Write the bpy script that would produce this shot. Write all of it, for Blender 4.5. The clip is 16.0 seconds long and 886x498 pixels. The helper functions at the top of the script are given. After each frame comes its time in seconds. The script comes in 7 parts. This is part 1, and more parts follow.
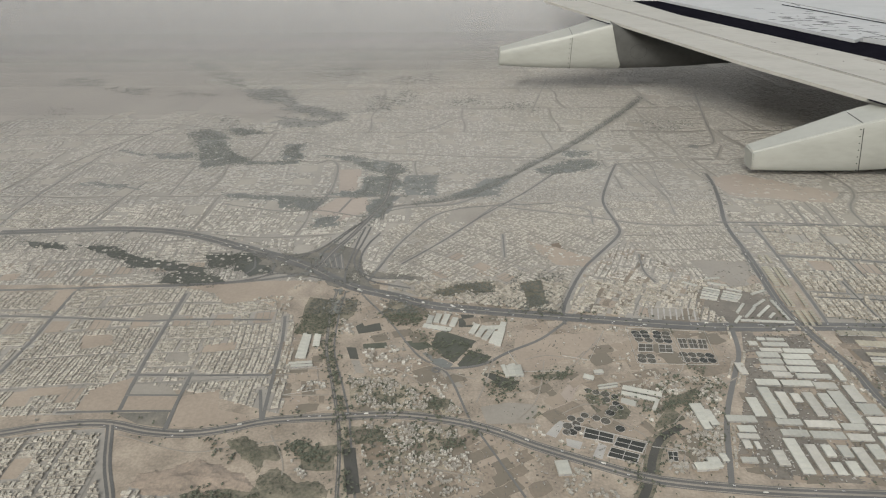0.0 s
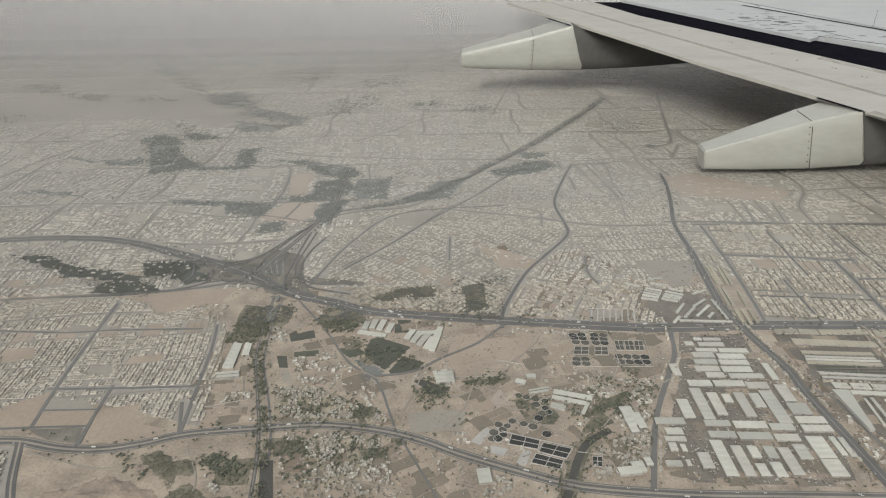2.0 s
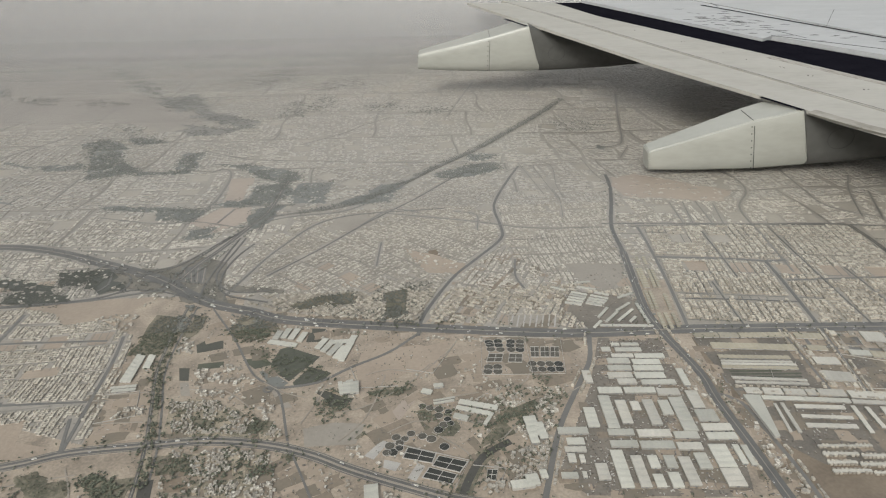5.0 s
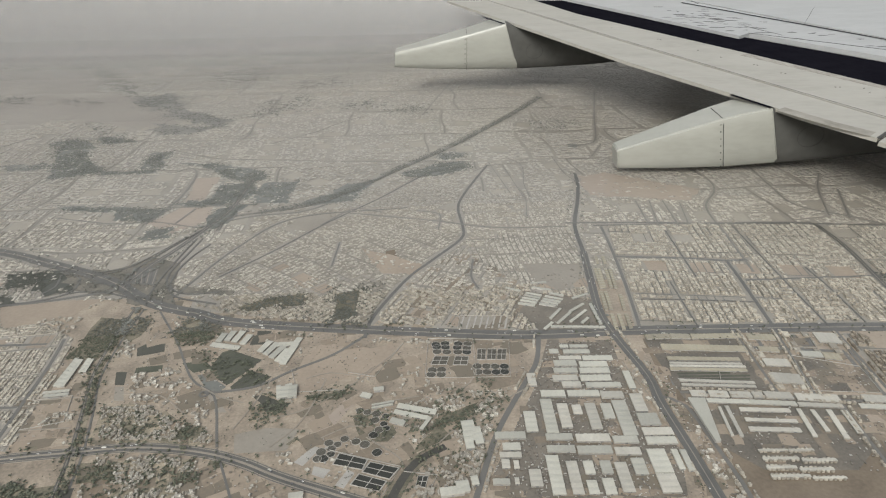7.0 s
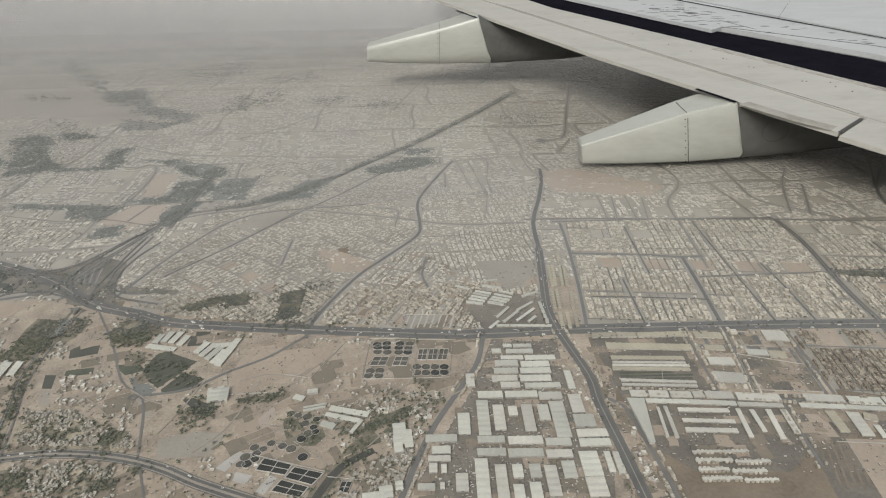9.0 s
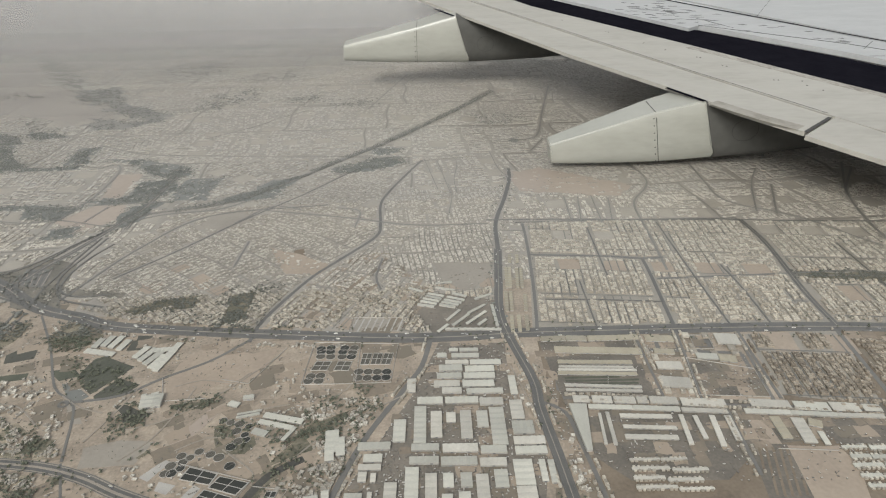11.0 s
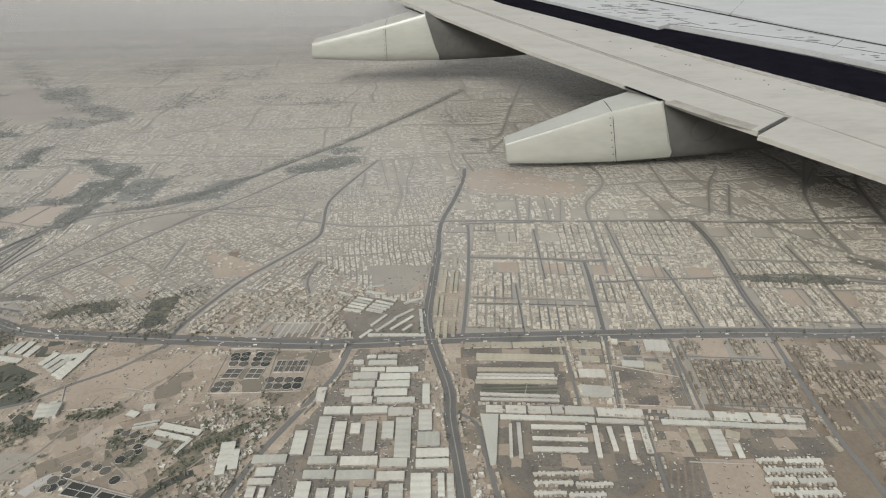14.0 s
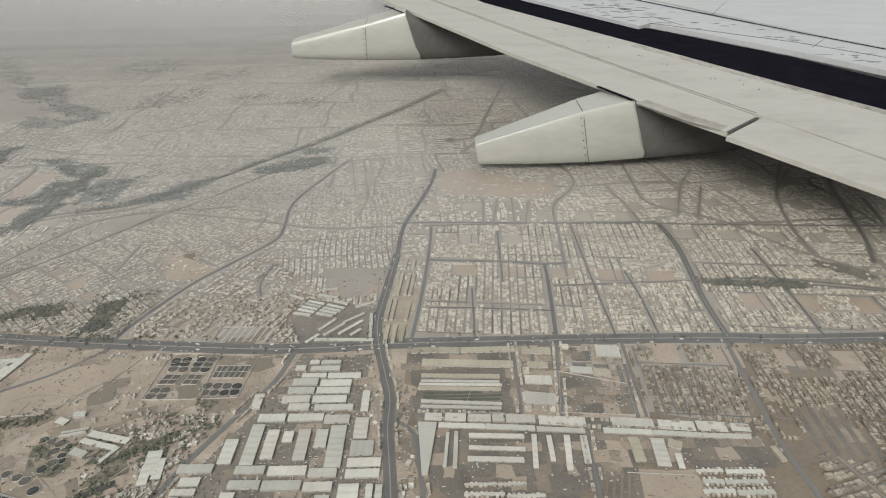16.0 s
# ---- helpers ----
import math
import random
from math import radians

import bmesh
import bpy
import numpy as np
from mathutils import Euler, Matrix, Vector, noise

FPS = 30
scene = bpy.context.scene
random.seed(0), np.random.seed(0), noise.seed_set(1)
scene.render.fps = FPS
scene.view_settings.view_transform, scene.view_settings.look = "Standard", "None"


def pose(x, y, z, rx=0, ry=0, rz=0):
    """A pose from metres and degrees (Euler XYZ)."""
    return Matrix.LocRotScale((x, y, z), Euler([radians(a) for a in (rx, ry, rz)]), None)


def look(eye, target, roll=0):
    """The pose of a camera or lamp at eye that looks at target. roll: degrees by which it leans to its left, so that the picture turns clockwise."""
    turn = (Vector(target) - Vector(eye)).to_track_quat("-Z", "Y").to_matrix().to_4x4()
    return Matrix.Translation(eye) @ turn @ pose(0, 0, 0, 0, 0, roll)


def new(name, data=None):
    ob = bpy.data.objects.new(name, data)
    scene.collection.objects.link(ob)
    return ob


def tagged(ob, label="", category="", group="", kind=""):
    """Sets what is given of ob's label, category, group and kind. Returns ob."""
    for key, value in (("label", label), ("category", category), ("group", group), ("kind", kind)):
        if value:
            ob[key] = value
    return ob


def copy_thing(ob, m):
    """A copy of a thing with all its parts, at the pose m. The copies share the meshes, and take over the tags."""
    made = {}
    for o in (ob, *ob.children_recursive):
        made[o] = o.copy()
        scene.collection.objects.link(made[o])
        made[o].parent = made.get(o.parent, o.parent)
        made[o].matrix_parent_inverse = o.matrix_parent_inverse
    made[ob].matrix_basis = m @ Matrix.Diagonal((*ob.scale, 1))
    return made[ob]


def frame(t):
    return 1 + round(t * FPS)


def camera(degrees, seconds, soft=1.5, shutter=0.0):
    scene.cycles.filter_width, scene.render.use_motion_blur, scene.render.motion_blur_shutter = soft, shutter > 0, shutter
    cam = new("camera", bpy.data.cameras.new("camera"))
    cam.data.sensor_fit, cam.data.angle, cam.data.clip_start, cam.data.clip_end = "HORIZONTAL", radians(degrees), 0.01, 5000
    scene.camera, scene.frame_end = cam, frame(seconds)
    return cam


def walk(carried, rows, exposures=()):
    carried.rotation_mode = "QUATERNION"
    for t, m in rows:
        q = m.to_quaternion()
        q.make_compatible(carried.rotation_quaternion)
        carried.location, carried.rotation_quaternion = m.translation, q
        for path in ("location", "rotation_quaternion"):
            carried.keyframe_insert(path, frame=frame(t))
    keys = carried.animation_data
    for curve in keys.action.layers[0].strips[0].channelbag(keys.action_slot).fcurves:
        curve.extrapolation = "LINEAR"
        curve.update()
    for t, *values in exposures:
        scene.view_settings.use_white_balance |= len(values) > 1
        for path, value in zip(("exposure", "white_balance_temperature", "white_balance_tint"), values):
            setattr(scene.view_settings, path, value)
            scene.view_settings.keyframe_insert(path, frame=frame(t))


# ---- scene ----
cam = camera(71.9, 16.0, soft=1.15)
METRES, EYE, TILT, LEAN, TURN = 580.0, 513.5, -26.64, 0.4, 0.0
ROWS = [
    (0.0, 0.0, 0.0, 0.0, -0.0, -0.0, 0.0),
    (0.5, 0.0328, 0.0075, -0.0006, -0.48, 0.12, 0.3),
    (1.0, 0.0651, 0.0137, -0.0005, -0.78, 0.19, 0.5),
    (1.5, 0.0968, 0.0205, -0.0002, -0.98, 0.23, 0.63),
    (2.0, 0.1292, 0.0267, 0.0006, -1.38, 0.3, 0.91),
    (2.5, 0.1612, 0.033, 0.0018, -1.75, 0.36, 1.17),
    (3.0, 0.1925, 0.0399, 0.0029, -1.89, 0.37, 1.25),
    (3.5, 0.2238, 0.0453, 0.0039, -2.04, 0.41, 1.34),
    (4.0, 0.2549, 0.0511, 0.0047, -2.25, 0.46, 1.46),
    (6.5, 0.4085, 0.081, 0.0061, -2.63, 0.41, 1.67),
    (7.0, 0.4396, 0.0869, 0.0057, -2.74, 0.36, 1.72),
    (7.5, 0.4702, 0.0931, 0.0056, -2.85, 0.29, 1.76),
    (8.0, 0.5011, 0.0996, 0.0059, -3.01, 0.16, 1.82),
    (8.5, 0.5323, 0.1056, 0.0062, -3.22, 0.02, 1.92),
    (9.0, 0.5628, 0.1118, 0.0075, -3.36, -0.08, 1.96),
    (11.5, 0.712, 0.1402, 0.0106, -3.69, -0.2, 2.02),
    (12.0, 0.7418, 0.1463, 0.0111, -3.74, -0.23, 2.01),
    (12.5, 0.7718, 0.1515, 0.0114, -3.77, -0.23, 2.0),
    (13.0, 0.8019, 0.1576, 0.0118, -3.75, -0.23, 1.99),
    (13.5, 0.8315, 0.1636, 0.013, -3.76, -0.27, 1.96),
    (14.0, 0.8614, 0.1693, 0.0125, -3.74, -0.22, 1.94),
    (14.5, 0.8913, 0.1754, 0.0133, -3.74, -0.23, 1.92),
    (15.0, 0.9213, 0.1815, 0.0139, -3.74, -0.22, 1.9),
    (15.5, 0.951, 0.1868, 0.0132, -3.73, -0.17, 1.89),
    (16.0, 0.9807, 0.1932, 0.0147, -3.72, -0.21, 1.86),
]

walk(cam, [(t, pose(0, 0, EYE, TILT, LEAN, TURN) @ pose(METRES * x, METRES * y, METRES * z, 90 + pitch, roll, yaw)) for t, x, y, z, yaw, pitch, roll in ROWS],
     exposures=[(0.0, 0.08), (9.0, 0.11), (16.0, 0.18)])

# ---- world and sun: a dusty, hazy midday ----
SUN_HEIGHT, SUN_BEARING = 33.0, 207.0      # degrees; bearing clockwise from +y
HAZE = (4.3, 4.36, 4.32)
world = bpy.data.worlds.new("dusty_sky")
scene.world = world
world.use_nodes = True
wn = world.node_tree
wn.nodes.clear()
sky = wn.nodes.new("ShaderNodeTexSky")
sky.sky_type = "NISHITA"
sky.sun_disc = False
sky.sun_elevation, sky.sun_rotation = radians(SUN_HEIGHT), radians(SUN_BEARING)
sky.air_density, sky.dust_density, sky.ozone_density = 1.0, 8.0, 1.0
# dust swallows the horizon in an even grey-beige, which brightens towards the zenith
up = wn.nodes.new("ShaderNodeTexCoord")
axis = wn.nodes.new("ShaderNodeSeparateXYZ")
rise = wn.nodes.new("ShaderNodeMapRange")
rise.interpolation_type = "SMOOTHSTEP"
rise.inputs[1].default_value, rise.inputs[2].default_value = 0.06, 0.65
grade = wn.nodes.new("ShaderNodeMix")
grade.data_type = "RGBA"
grade.inputs[6].default_value = (HAZE[0], HAZE[1], HAZE[2], 1)
boost = wn.nodes.new("ShaderNodeMix")
boost.data_type = "RGBA"
boost.inputs[0].default_value = 0.6
boost.inputs[7].default_value = (6.6, 6.7, 6.55, 1)
bg = wn.nodes.new("ShaderNodeBackground")
bg.inputs[1].default_value = 0.11
wo = wn.nodes.new("ShaderNodeOutputWorld")
wn.links.new(up.outputs["Generated"], axis.inputs[0])
wn.links.new(axis.outputs[2], rise.inputs[0])
wn.links.new(rise.outputs[0], grade.inputs[0])
wn.links.new(sky.outputs[0], boost.inputs[6])
wn.links.new(boost.outputs[2], grade.inputs[7])
# the sky is graded dimmer in the west and brighter in the east
side = wn.nodes.new("ShaderNodeMapRange")
side.inputs[1].default_value, side.inputs[2].default_value, side.inputs[3].default_value, side.inputs[4].default_value = -0.9, 0.5, 0.8, 1.18
tone = wn.nodes.new("ShaderNodeVectorMath")
tone.operation = "SCALE"
wn.links.new(axis.outputs[0], side.inputs[0])
wn.links.new(side.outputs[0], tone.inputs["Scale"])
wn.links.new(grade.outputs[2], tone.inputs[0])
wn.links.new(tone.outputs[0], bg.inputs[0])
wn.links.new(bg.outputs[0], wo.inputs[0])

sun_data = bpy.data.lights.new("sun", "SUN")
sun_data.energy, sun_data.angle, sun_data.color = 2.85, radians(24), (0.985, 0.99, 0.95)
sun = new("sun", sun_data)
sun.matrix_world = look((0, 0, 900), (math.sin(radians(SUN_BEARING)) * -500, math.cos(radians(SUN_BEARING)) * -500, 900 - 500 * math.tan(radians(SUN_HEIGHT))))


# ---- materials ----
def material(name, low, high, scale=0.05, fine=0.6, rough=0.85, bump=0.0, bump_scale=1.0, island=0.0, metal=0.0, coat=1.0, spec=0.3, tint=0.0, stretch=None, middle=None):
    """A two-scale procedural surface: broad stains, fine grain and, where asked for, a tone of its own for each piece."""
    m = bpy.data.materials.new(name)
    m.use_nodes = True
    nt = m.node_tree
    bsdf = nt.nodes["Principled BSDF"]
    pos = nt.nodes.new("ShaderNodeNewGeometry")
    broad = nt.nodes.new("ShaderNodeTexNoise")
    broad.inputs["Scale"].default_value, broad.inputs["Detail"].default_value = scale, 6
    grain = nt.nodes.new("ShaderNodeTexNoise")
    grain.inputs["Scale"].default_value, grain.inputs["Detail"].default_value = fine, 3
    where = pos.outputs["Position"]
    if stretch:
        squeeze = nt.nodes.new("ShaderNodeVectorMath")
        squeeze.operation = "MULTIPLY"
        squeeze.inputs[1].default_value = stretch
        nt.links.new(where, squeeze.inputs[0])
        where = squeeze.outputs[0]
    for n in (broad, grain):
        nt.links.new(where, n.inputs["Vector"])
    add = nt.nodes.new("ShaderNodeMath")
    add.operation = "MULTIPLY_ADD"
    add.inputs[1].default_value = 0.6
    half = nt.nodes.new("ShaderNodeMath")
    half.operation = "MULTIPLY"
    half.inputs[1].default_value = 0.4
    nt.links.new(grain.outputs[0], half.inputs[0])
    nt.links.new(broad.outputs[0], add.inputs[0])
    nt.links.new(half.outputs[0], add.inputs[2])
    last = add
    if island:
        isl = nt.nodes.new("ShaderNodeMath")
        isl.operation = "MULTIPLY_ADD"
        isl.inputs[1].default_value = island
        nt.links.new(pos.outputs["Random Per Island"], isl.inputs[0])
        nt.links.new(add.outputs[0], isl.inputs[2])
        shift = nt.nodes.new("ShaderNodeMath")
        shift.operation = "SUBTRACT"
        shift.inputs[1].default_value = island / 2
        nt.links.new(isl.outputs[0], shift.inputs[0])
        last = shift
    ramp = nt.nodes.new("ShaderNodeValToRGB")
    ramp.color_ramp.elements[0].position, ramp.color_ramp.elements[1].position = 0.32, 0.68
    ramp.color_ramp.elements[0].color, ramp.color_ramp.elements[1].color = (*low, 1), (*high, 1)
    if middle:
        ramp.color_ramp.elements.new(0.5).color = (*middle, 1)
    nt.links.new(last.outputs[0], ramp.inputs[0])
    out = ramp.outputs[0]
    if tint:
        info = nt.nodes.new("ShaderNodeObjectInfo")
        hsv = nt.nodes.new("ShaderNodeHueSaturation")
        span = nt.nodes.new("ShaderNodeMapRange")
        span.inputs[3].default_value, span.inputs[4].default_value = 1 - tint, 1 + tint
        nt.links.new(info.outputs["Random"], span.inputs[0])
        nt.links.new(span.outputs[0], hsv.inputs["Value"])
        nt.links.new(out, hsv.inputs["Color"])
        out = hsv.outputs[0]
    nt.links.new(out, bsdf.inputs["Base Color"])
    bsdf.inputs["Roughness"].default_value = rough
    bsdf.inputs["Metallic"].default_value = metal
    bsdf.inputs["Specular IOR Level"].default_value = spec
    # clear coat over dry surfaces imitates a veil of haze at low angles
    bsdf.inputs["Coat Weight"].default_value = coat
    bsdf.inputs["Coat Roughness"].default_value = 0.3
    bsdf.inputs["Coat IOR"].default_value = 1.72
    if bump:
        bn = nt.nodes.new("ShaderNodeTexNoise")
        bn.inputs["Scale"].default_value, bn.inputs["Detail"].default_value = bump_scale, 4
        nt.links.new(pos.outputs["Position"], bn.inputs["Vector"])
        b = nt.nodes.new("ShaderNodeBump")
        b.inputs["Strength"].default_value = bump
        b.inputs["Distance"].default_value = 0.5 / bump_scale
        nt.links.new(bn.outputs[0], b.inputs["Height"])
        nt.links.new(b.outputs[0], bsdf.inputs["Normal"])
    return m


M_SAND = material("sandy_ground", (0.145, 0.119, 0.088), (0.380, 0.321, 0.249), 0.03, 0.3, 0.95, 0.4, 0.3, middle=(0.260, 0.215, 0.164))
M_EARTH = material("bare_earth", (0.217, 0.174, 0.131), (0.326, 0.268, 0.206), 0.012, 0.2, 0.95, 0.3, 0.3)
M_PINK = material("pinkish_desert_soil", (0.260, 0.215, 0.175), (0.326, 0.274, 0.228), 0.008, 0.1, 0.95)
# soil greyed to carry the haze over far parks
M_PARK = material("hazed_park_soil", (0.097, 0.103, 0.094), (0.150, 0.156, 0.142), 0.02, 0.2, 0.95)
# far roofs greyed and evened out: haze put into the colour
M_FAR_ROOF = material("haze_toned_flat_roof", (0.199, 0.189, 0.170), (0.383, 0.369, 0.337), 0.006, 0.3, 0.9, island=0.9, middle=(0.276, 0.264, 0.239))
M_CROP = material("dark_crops", (0.054, 0.062, 0.047), (0.099, 0.103, 0.078), 0.05, 0.5, 0.95, coat=0.3)
M_JUNK = material("yard_junk", (0.08, 0.074, 0.064), (0.4, 0.39, 0.36), 0.05, 0.5, 0.85, island=0.7, middle=(0.2, 0.185, 0.16))
M_BROWN_WALL = material("brown_plaster", (0.152, 0.131, 0.105), (0.281, 0.248, 0.204), 0.01, 0.3, 0.9, island=0.5, coat=0.5)
M_BROWN_ROOF = material("brown_flat_roof", (0.136, 0.116, 0.091), (0.329, 0.298, 0.244), 0.01, 0.35, 0.9, island=0.7, coat=0.5, middle=(0.218, 0.189, 0.150))
M_VERGE = material("dusty_verge", (0.085, 0.084, 0.07), (0.2, 0.182, 0.15), 0.035, 0.25, 0.95, coat=0.6, middle=(0.135, 0.126, 0.105))
M_DESERT = material("hazy_desert", (0.205, 0.184, 0.159), (0.275, 0.249, 0.217), 0.004, 0.03, 0.95)
# leaves of far trees, paled and greyed: haze put into the colour
M_HAZY_LEAF = material("haze_toned_leaves", (0.141, 0.147, 0.135), (0.207, 0.213, 0.195), 0.03, 0.4, 0.9, island=0.4, coat=0.4)
M_FAR_HAZE_LEAF = material("far_haze_leaves", (0.168, 0.172, 0.159), (0.224, 0.226, 0.208), 0.02, 0.2, 0.9, island=0.3, coat=0.5)
M_DULL = material("dull_bare_soil", (0.135, 0.108, 0.081), (0.21, 0.172, 0.131), 0.02, 0.25, 0.95, 0.3, 0.3, coat=0.3)
M_PLOTS = material("garden_plots", (0.15, 0.13, 0.1), (0.27, 0.225, 0.176), 0.02, 0.25, 0.95, island=0.6, middle=(0.19, 0.157, 0.12), coat=0.5)
M_DUN = material("dun_sheet_roof", (0.193, 0.174, 0.130), (0.289, 0.268, 0.207), 0.03, 0.5, 0.7, tint=0.2)
M_PALE = material("pale_dry_soil", (0.19, 0.17, 0.14), (0.265, 0.242, 0.204), 0.015, 0.2, 0.95, 0.2, 0.3)
M_BROWN = material("brown_tilled_soil", (0.117, 0.094, 0.070), (0.199, 0.164, 0.124), 0.02, 0.25, 0.95, 0.3, 0.3, coat=0.3)
M_TOWN = material("town_dust", (0.185, 0.17, 0.142), (0.26, 0.24, 0.203), 0.02, 0.25, 0.95)
M_ASPHALT = material("asphalt", (0.052, 0.051, 0.046), (0.097, 0.094, 0.085), 0.03, 0.5, 0.85)
M_STREET = material("dusty_asphalt", (0.082, 0.08, 0.073), (0.125, 0.121, 0.11), 0.03, 0.5, 0.9)
# street asphalt paled for distance: haze put into the colour
M_FAR_STREET = material("haze_toned_street", (0.115, 0.111, 0.1), (0.165, 0.158, 0.142), 0.03, 0.3, 0.9)
M_ALLEY = material("sandy_alley", (0.125, 0.115, 0.098), (0.19, 0.176, 0.152), 0.03, 0.4, 0.95)
M_TRACK = material("dirt_track", (0.19, 0.168, 0.138), (0.27, 0.24, 0.2), 0.03, 0.5, 0.95)
M_PAINT = material("road_paint", (0.45, 0.45, 0.43), (0.6, 0.6, 0.57), 0.2, 1.5, 0.7)
M_WALL = material("plastered_wall", (0.25, 0.228, 0.19), (0.4, 0.37, 0.318), 0.01, 0.3, 0.9, island=0.5)
M_ROOF = material("flat_roof", (0.225, 0.205, 0.168), (0.455, 0.430, 0.362), 0.01, 0.35, 0.9, island=0.62, middle=(0.339, 0.312, 0.258))
M_WHITE_ROOF = material("whitewashed_roof", (0.22, 0.2, 0.165), (0.57, 0.55, 0.49), 0.01, 0.35, 0.9, island=0.8, middle=(0.39, 0.366, 0.312))
M_METAL = material("sheet_metal_roof", (0.318, 0.316, 0.275), (0.435, 0.431, 0.380), 0.03, 0.5, 0.55, tint=0.18)
M_TAN = material("dusty_sheet_roof", (0.229, 0.207, 0.150), (0.318, 0.290, 0.218), 0.03, 0.5, 0.7, tint=0.15)
M_CREAM = material("cream_sheet_roof", (0.318, 0.305, 0.265), (0.445, 0.432, 0.384), 0.03, 0.5, 0.65, tint=0.16)
M_METAL_WALL = material("sheet_metal_wall", (0.22, 0.215, 0.2), (0.33, 0.324, 0.305), 0.05, 0.5, 0.7, tint=0.2)
M_LEAF = material("dusty_leaves", (0.059, 0.066, 0.048), (0.127, 0.136, 0.101), 0.05, 0.5, 0.9, island=0.5, coat=0.2)
# a weaker haze tone put into the leaf colour
M_LIGHT_HAZE_LEAF = material("light_haze_leaves", (0.078, 0.083, 0.071), (0.138, 0.141, 0.123), 0.03, 0.4, 0.9, island=0.4, coat=0.3)
M_SLUDGE = material("settled_sludge", (0.062, 0.059, 0.050), (0.112, 0.107, 0.092), 0.06, 0.4, 0.6, coat=0.0)
M_BARK = material("bark", (0.08, 0.065, 0.05), (0.14, 0.115, 0.09), 0.5, 3, 0.95)
M_SCRUB = material("dark_scrub_soil", (0.048, 0.053, 0.037), (0.235, 0.209, 0.160), 0.03, 0.3, 0.95, 0.4, 0.4, coat=0.25)
M_FIELD = material("tilled_field", (0.049, 0.051, 0.042), (0.084, 0.083, 0.069), 0.04, 0.6, 0.95, coat=0.4)
M_CANAL = material("grey_canal_water", (0.05, 0.049, 0.043), (0.075, 0.073, 0.064), 0.05, 0.4, 0.45, spec=0.3, coat=0.2)
# park soil coloured dark as though shaded by dense trees
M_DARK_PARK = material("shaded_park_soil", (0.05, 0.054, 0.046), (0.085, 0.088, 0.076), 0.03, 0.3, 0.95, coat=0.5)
M_GARDEN = material("garden_soil", (0.096, 0.096, 0.069), (0.405, 0.352, 0.274), 0.05, 0.45, 0.95, coat=0.4, middle=(0.242, 0.213, 0.162))
M_WATER = material("dark_water", (0.024, 0.026, 0.022), (0.045, 0.046, 0.042), 0.05, 0.4, 0.35, spec=0.35, coat=0.0)
# paler still: stronger haze put into the colour of far groves
M_GROVE = material("haze_paled_grove_soil", (0.14, 0.139, 0.127), (0.2, 0.192, 0.172), 0.006, 0.05, 0.95)
M_OLD_ROOF = material("weathered_flat_roof", (0.2, 0.185, 0.156), (0.5, 0.477, 0.42), 0.008, 0.3, 0.9, island=0.85, middle=(0.335, 0.312, 0.27))
M_OLD_WALL = material("weathered_plaster", (0.27, 0.25, 0.216), (0.35, 0.328, 0.288), 0.008, 0.3, 0.9, island=0.4)
# paler and greyer than the nearer town floor, with haze in the colour
M_OLD_TOWN = material("old_town_dust", (0.2, 0.184, 0.157), (0.29, 0.27, 0.236), 0.009, 0.13, 0.95)
M_EAST_YARD = material("brown_dusty_yard", (0.075, 0.067, 0.056), (0.165, 0.145, 0.118), 0.03, 0.3, 0.9, coat=0.6, middle=(0.112, 0.1, 0.082))
M_PLOT = material("bare_plot", (0.24, 0.217, 0.182), (0.32, 0.295, 0.25), 0.02, 0.2, 0.95)
M_YARD = material("oily_yard_paving", (0.095, 0.086, 0.071), (0.194, 0.172, 0.142), 0.03, 0.3, 0.9, coat=0.6)
M_PLASTER = material("house_plaster", (0.2, 0.182, 0.152), (0.32, 0.296, 0.255), 0.05, 0.6, 0.9, tint=0.22)
M_SLAB = material("roof_slab", (0.24, 0.225, 0.192), (0.4, 0.38, 0.332), 0.06, 0.7, 0.9, tint=0.22)
M_CONCRETE = material("concrete", (0.26, 0.25, 0.23), (0.38, 0.368, 0.342), 0.05, 0.8, 0.9)
M_ROCK = material("rocky_slope", (0.138, 0.115, 0.092), (0.322, 0.259, 0.201), 0.03, 0.3, 0.95, 0.6, 0.15, coat=0.6)
M_DOOR = material("roller_door_paint", (0.1, 0.11, 0.12), (0.2, 0.2, 0.2), 0.2, 1, 0.6, tint=0.4)
M_CAR_WHITE = material("car_paint_white", (0.6, 0.6, 0.59), (0.7, 0.7, 0.69), 0.3, 2, 0.35, spec=0.5)
M_CAR_DARK = material("car_paint_dark", (0.06, 0.065, 0.075), (0.1, 0.1, 0.11), 0.3, 2, 0.35, spec=0.5)
M_TYRE = material("tyre_rubber", (0.02, 0.02, 0.02), (0.035, 0.035, 0.035), 1, 5, 0.9)


# ---- geometry helpers ----
def mesh_object(name, verts, faces, mats, parent=None, index=None, label="", smooth=False):
    me = bpy.data.meshes.new(name)
    me.from_pydata([tuple(v) for v in verts], [], faces)
    for m in mats if isinstance(mats, (list, tuple)) else [mats]:
        me.materials.append(m)
    if index is not None:
        me.polygons.foreach_set("material_index", index)
    if smooth:
        me.polygons.foreach_set("use_smooth", [True] * len(me.polygons))
    me.update()
    ob = new(name, me)
    ob.parent = parent
    if label:
        ob["label"] = label
    return ob


def part(name, bm, mat, parent, label=""):
    me = bpy.data.meshes.new(name)
    bm.to_mesh(me)
    bm.free()
    me.materials.append(mat)
    ob = new(name, me)
    ob.parent = parent
    if label:
        ob["label"] = label
    return ob


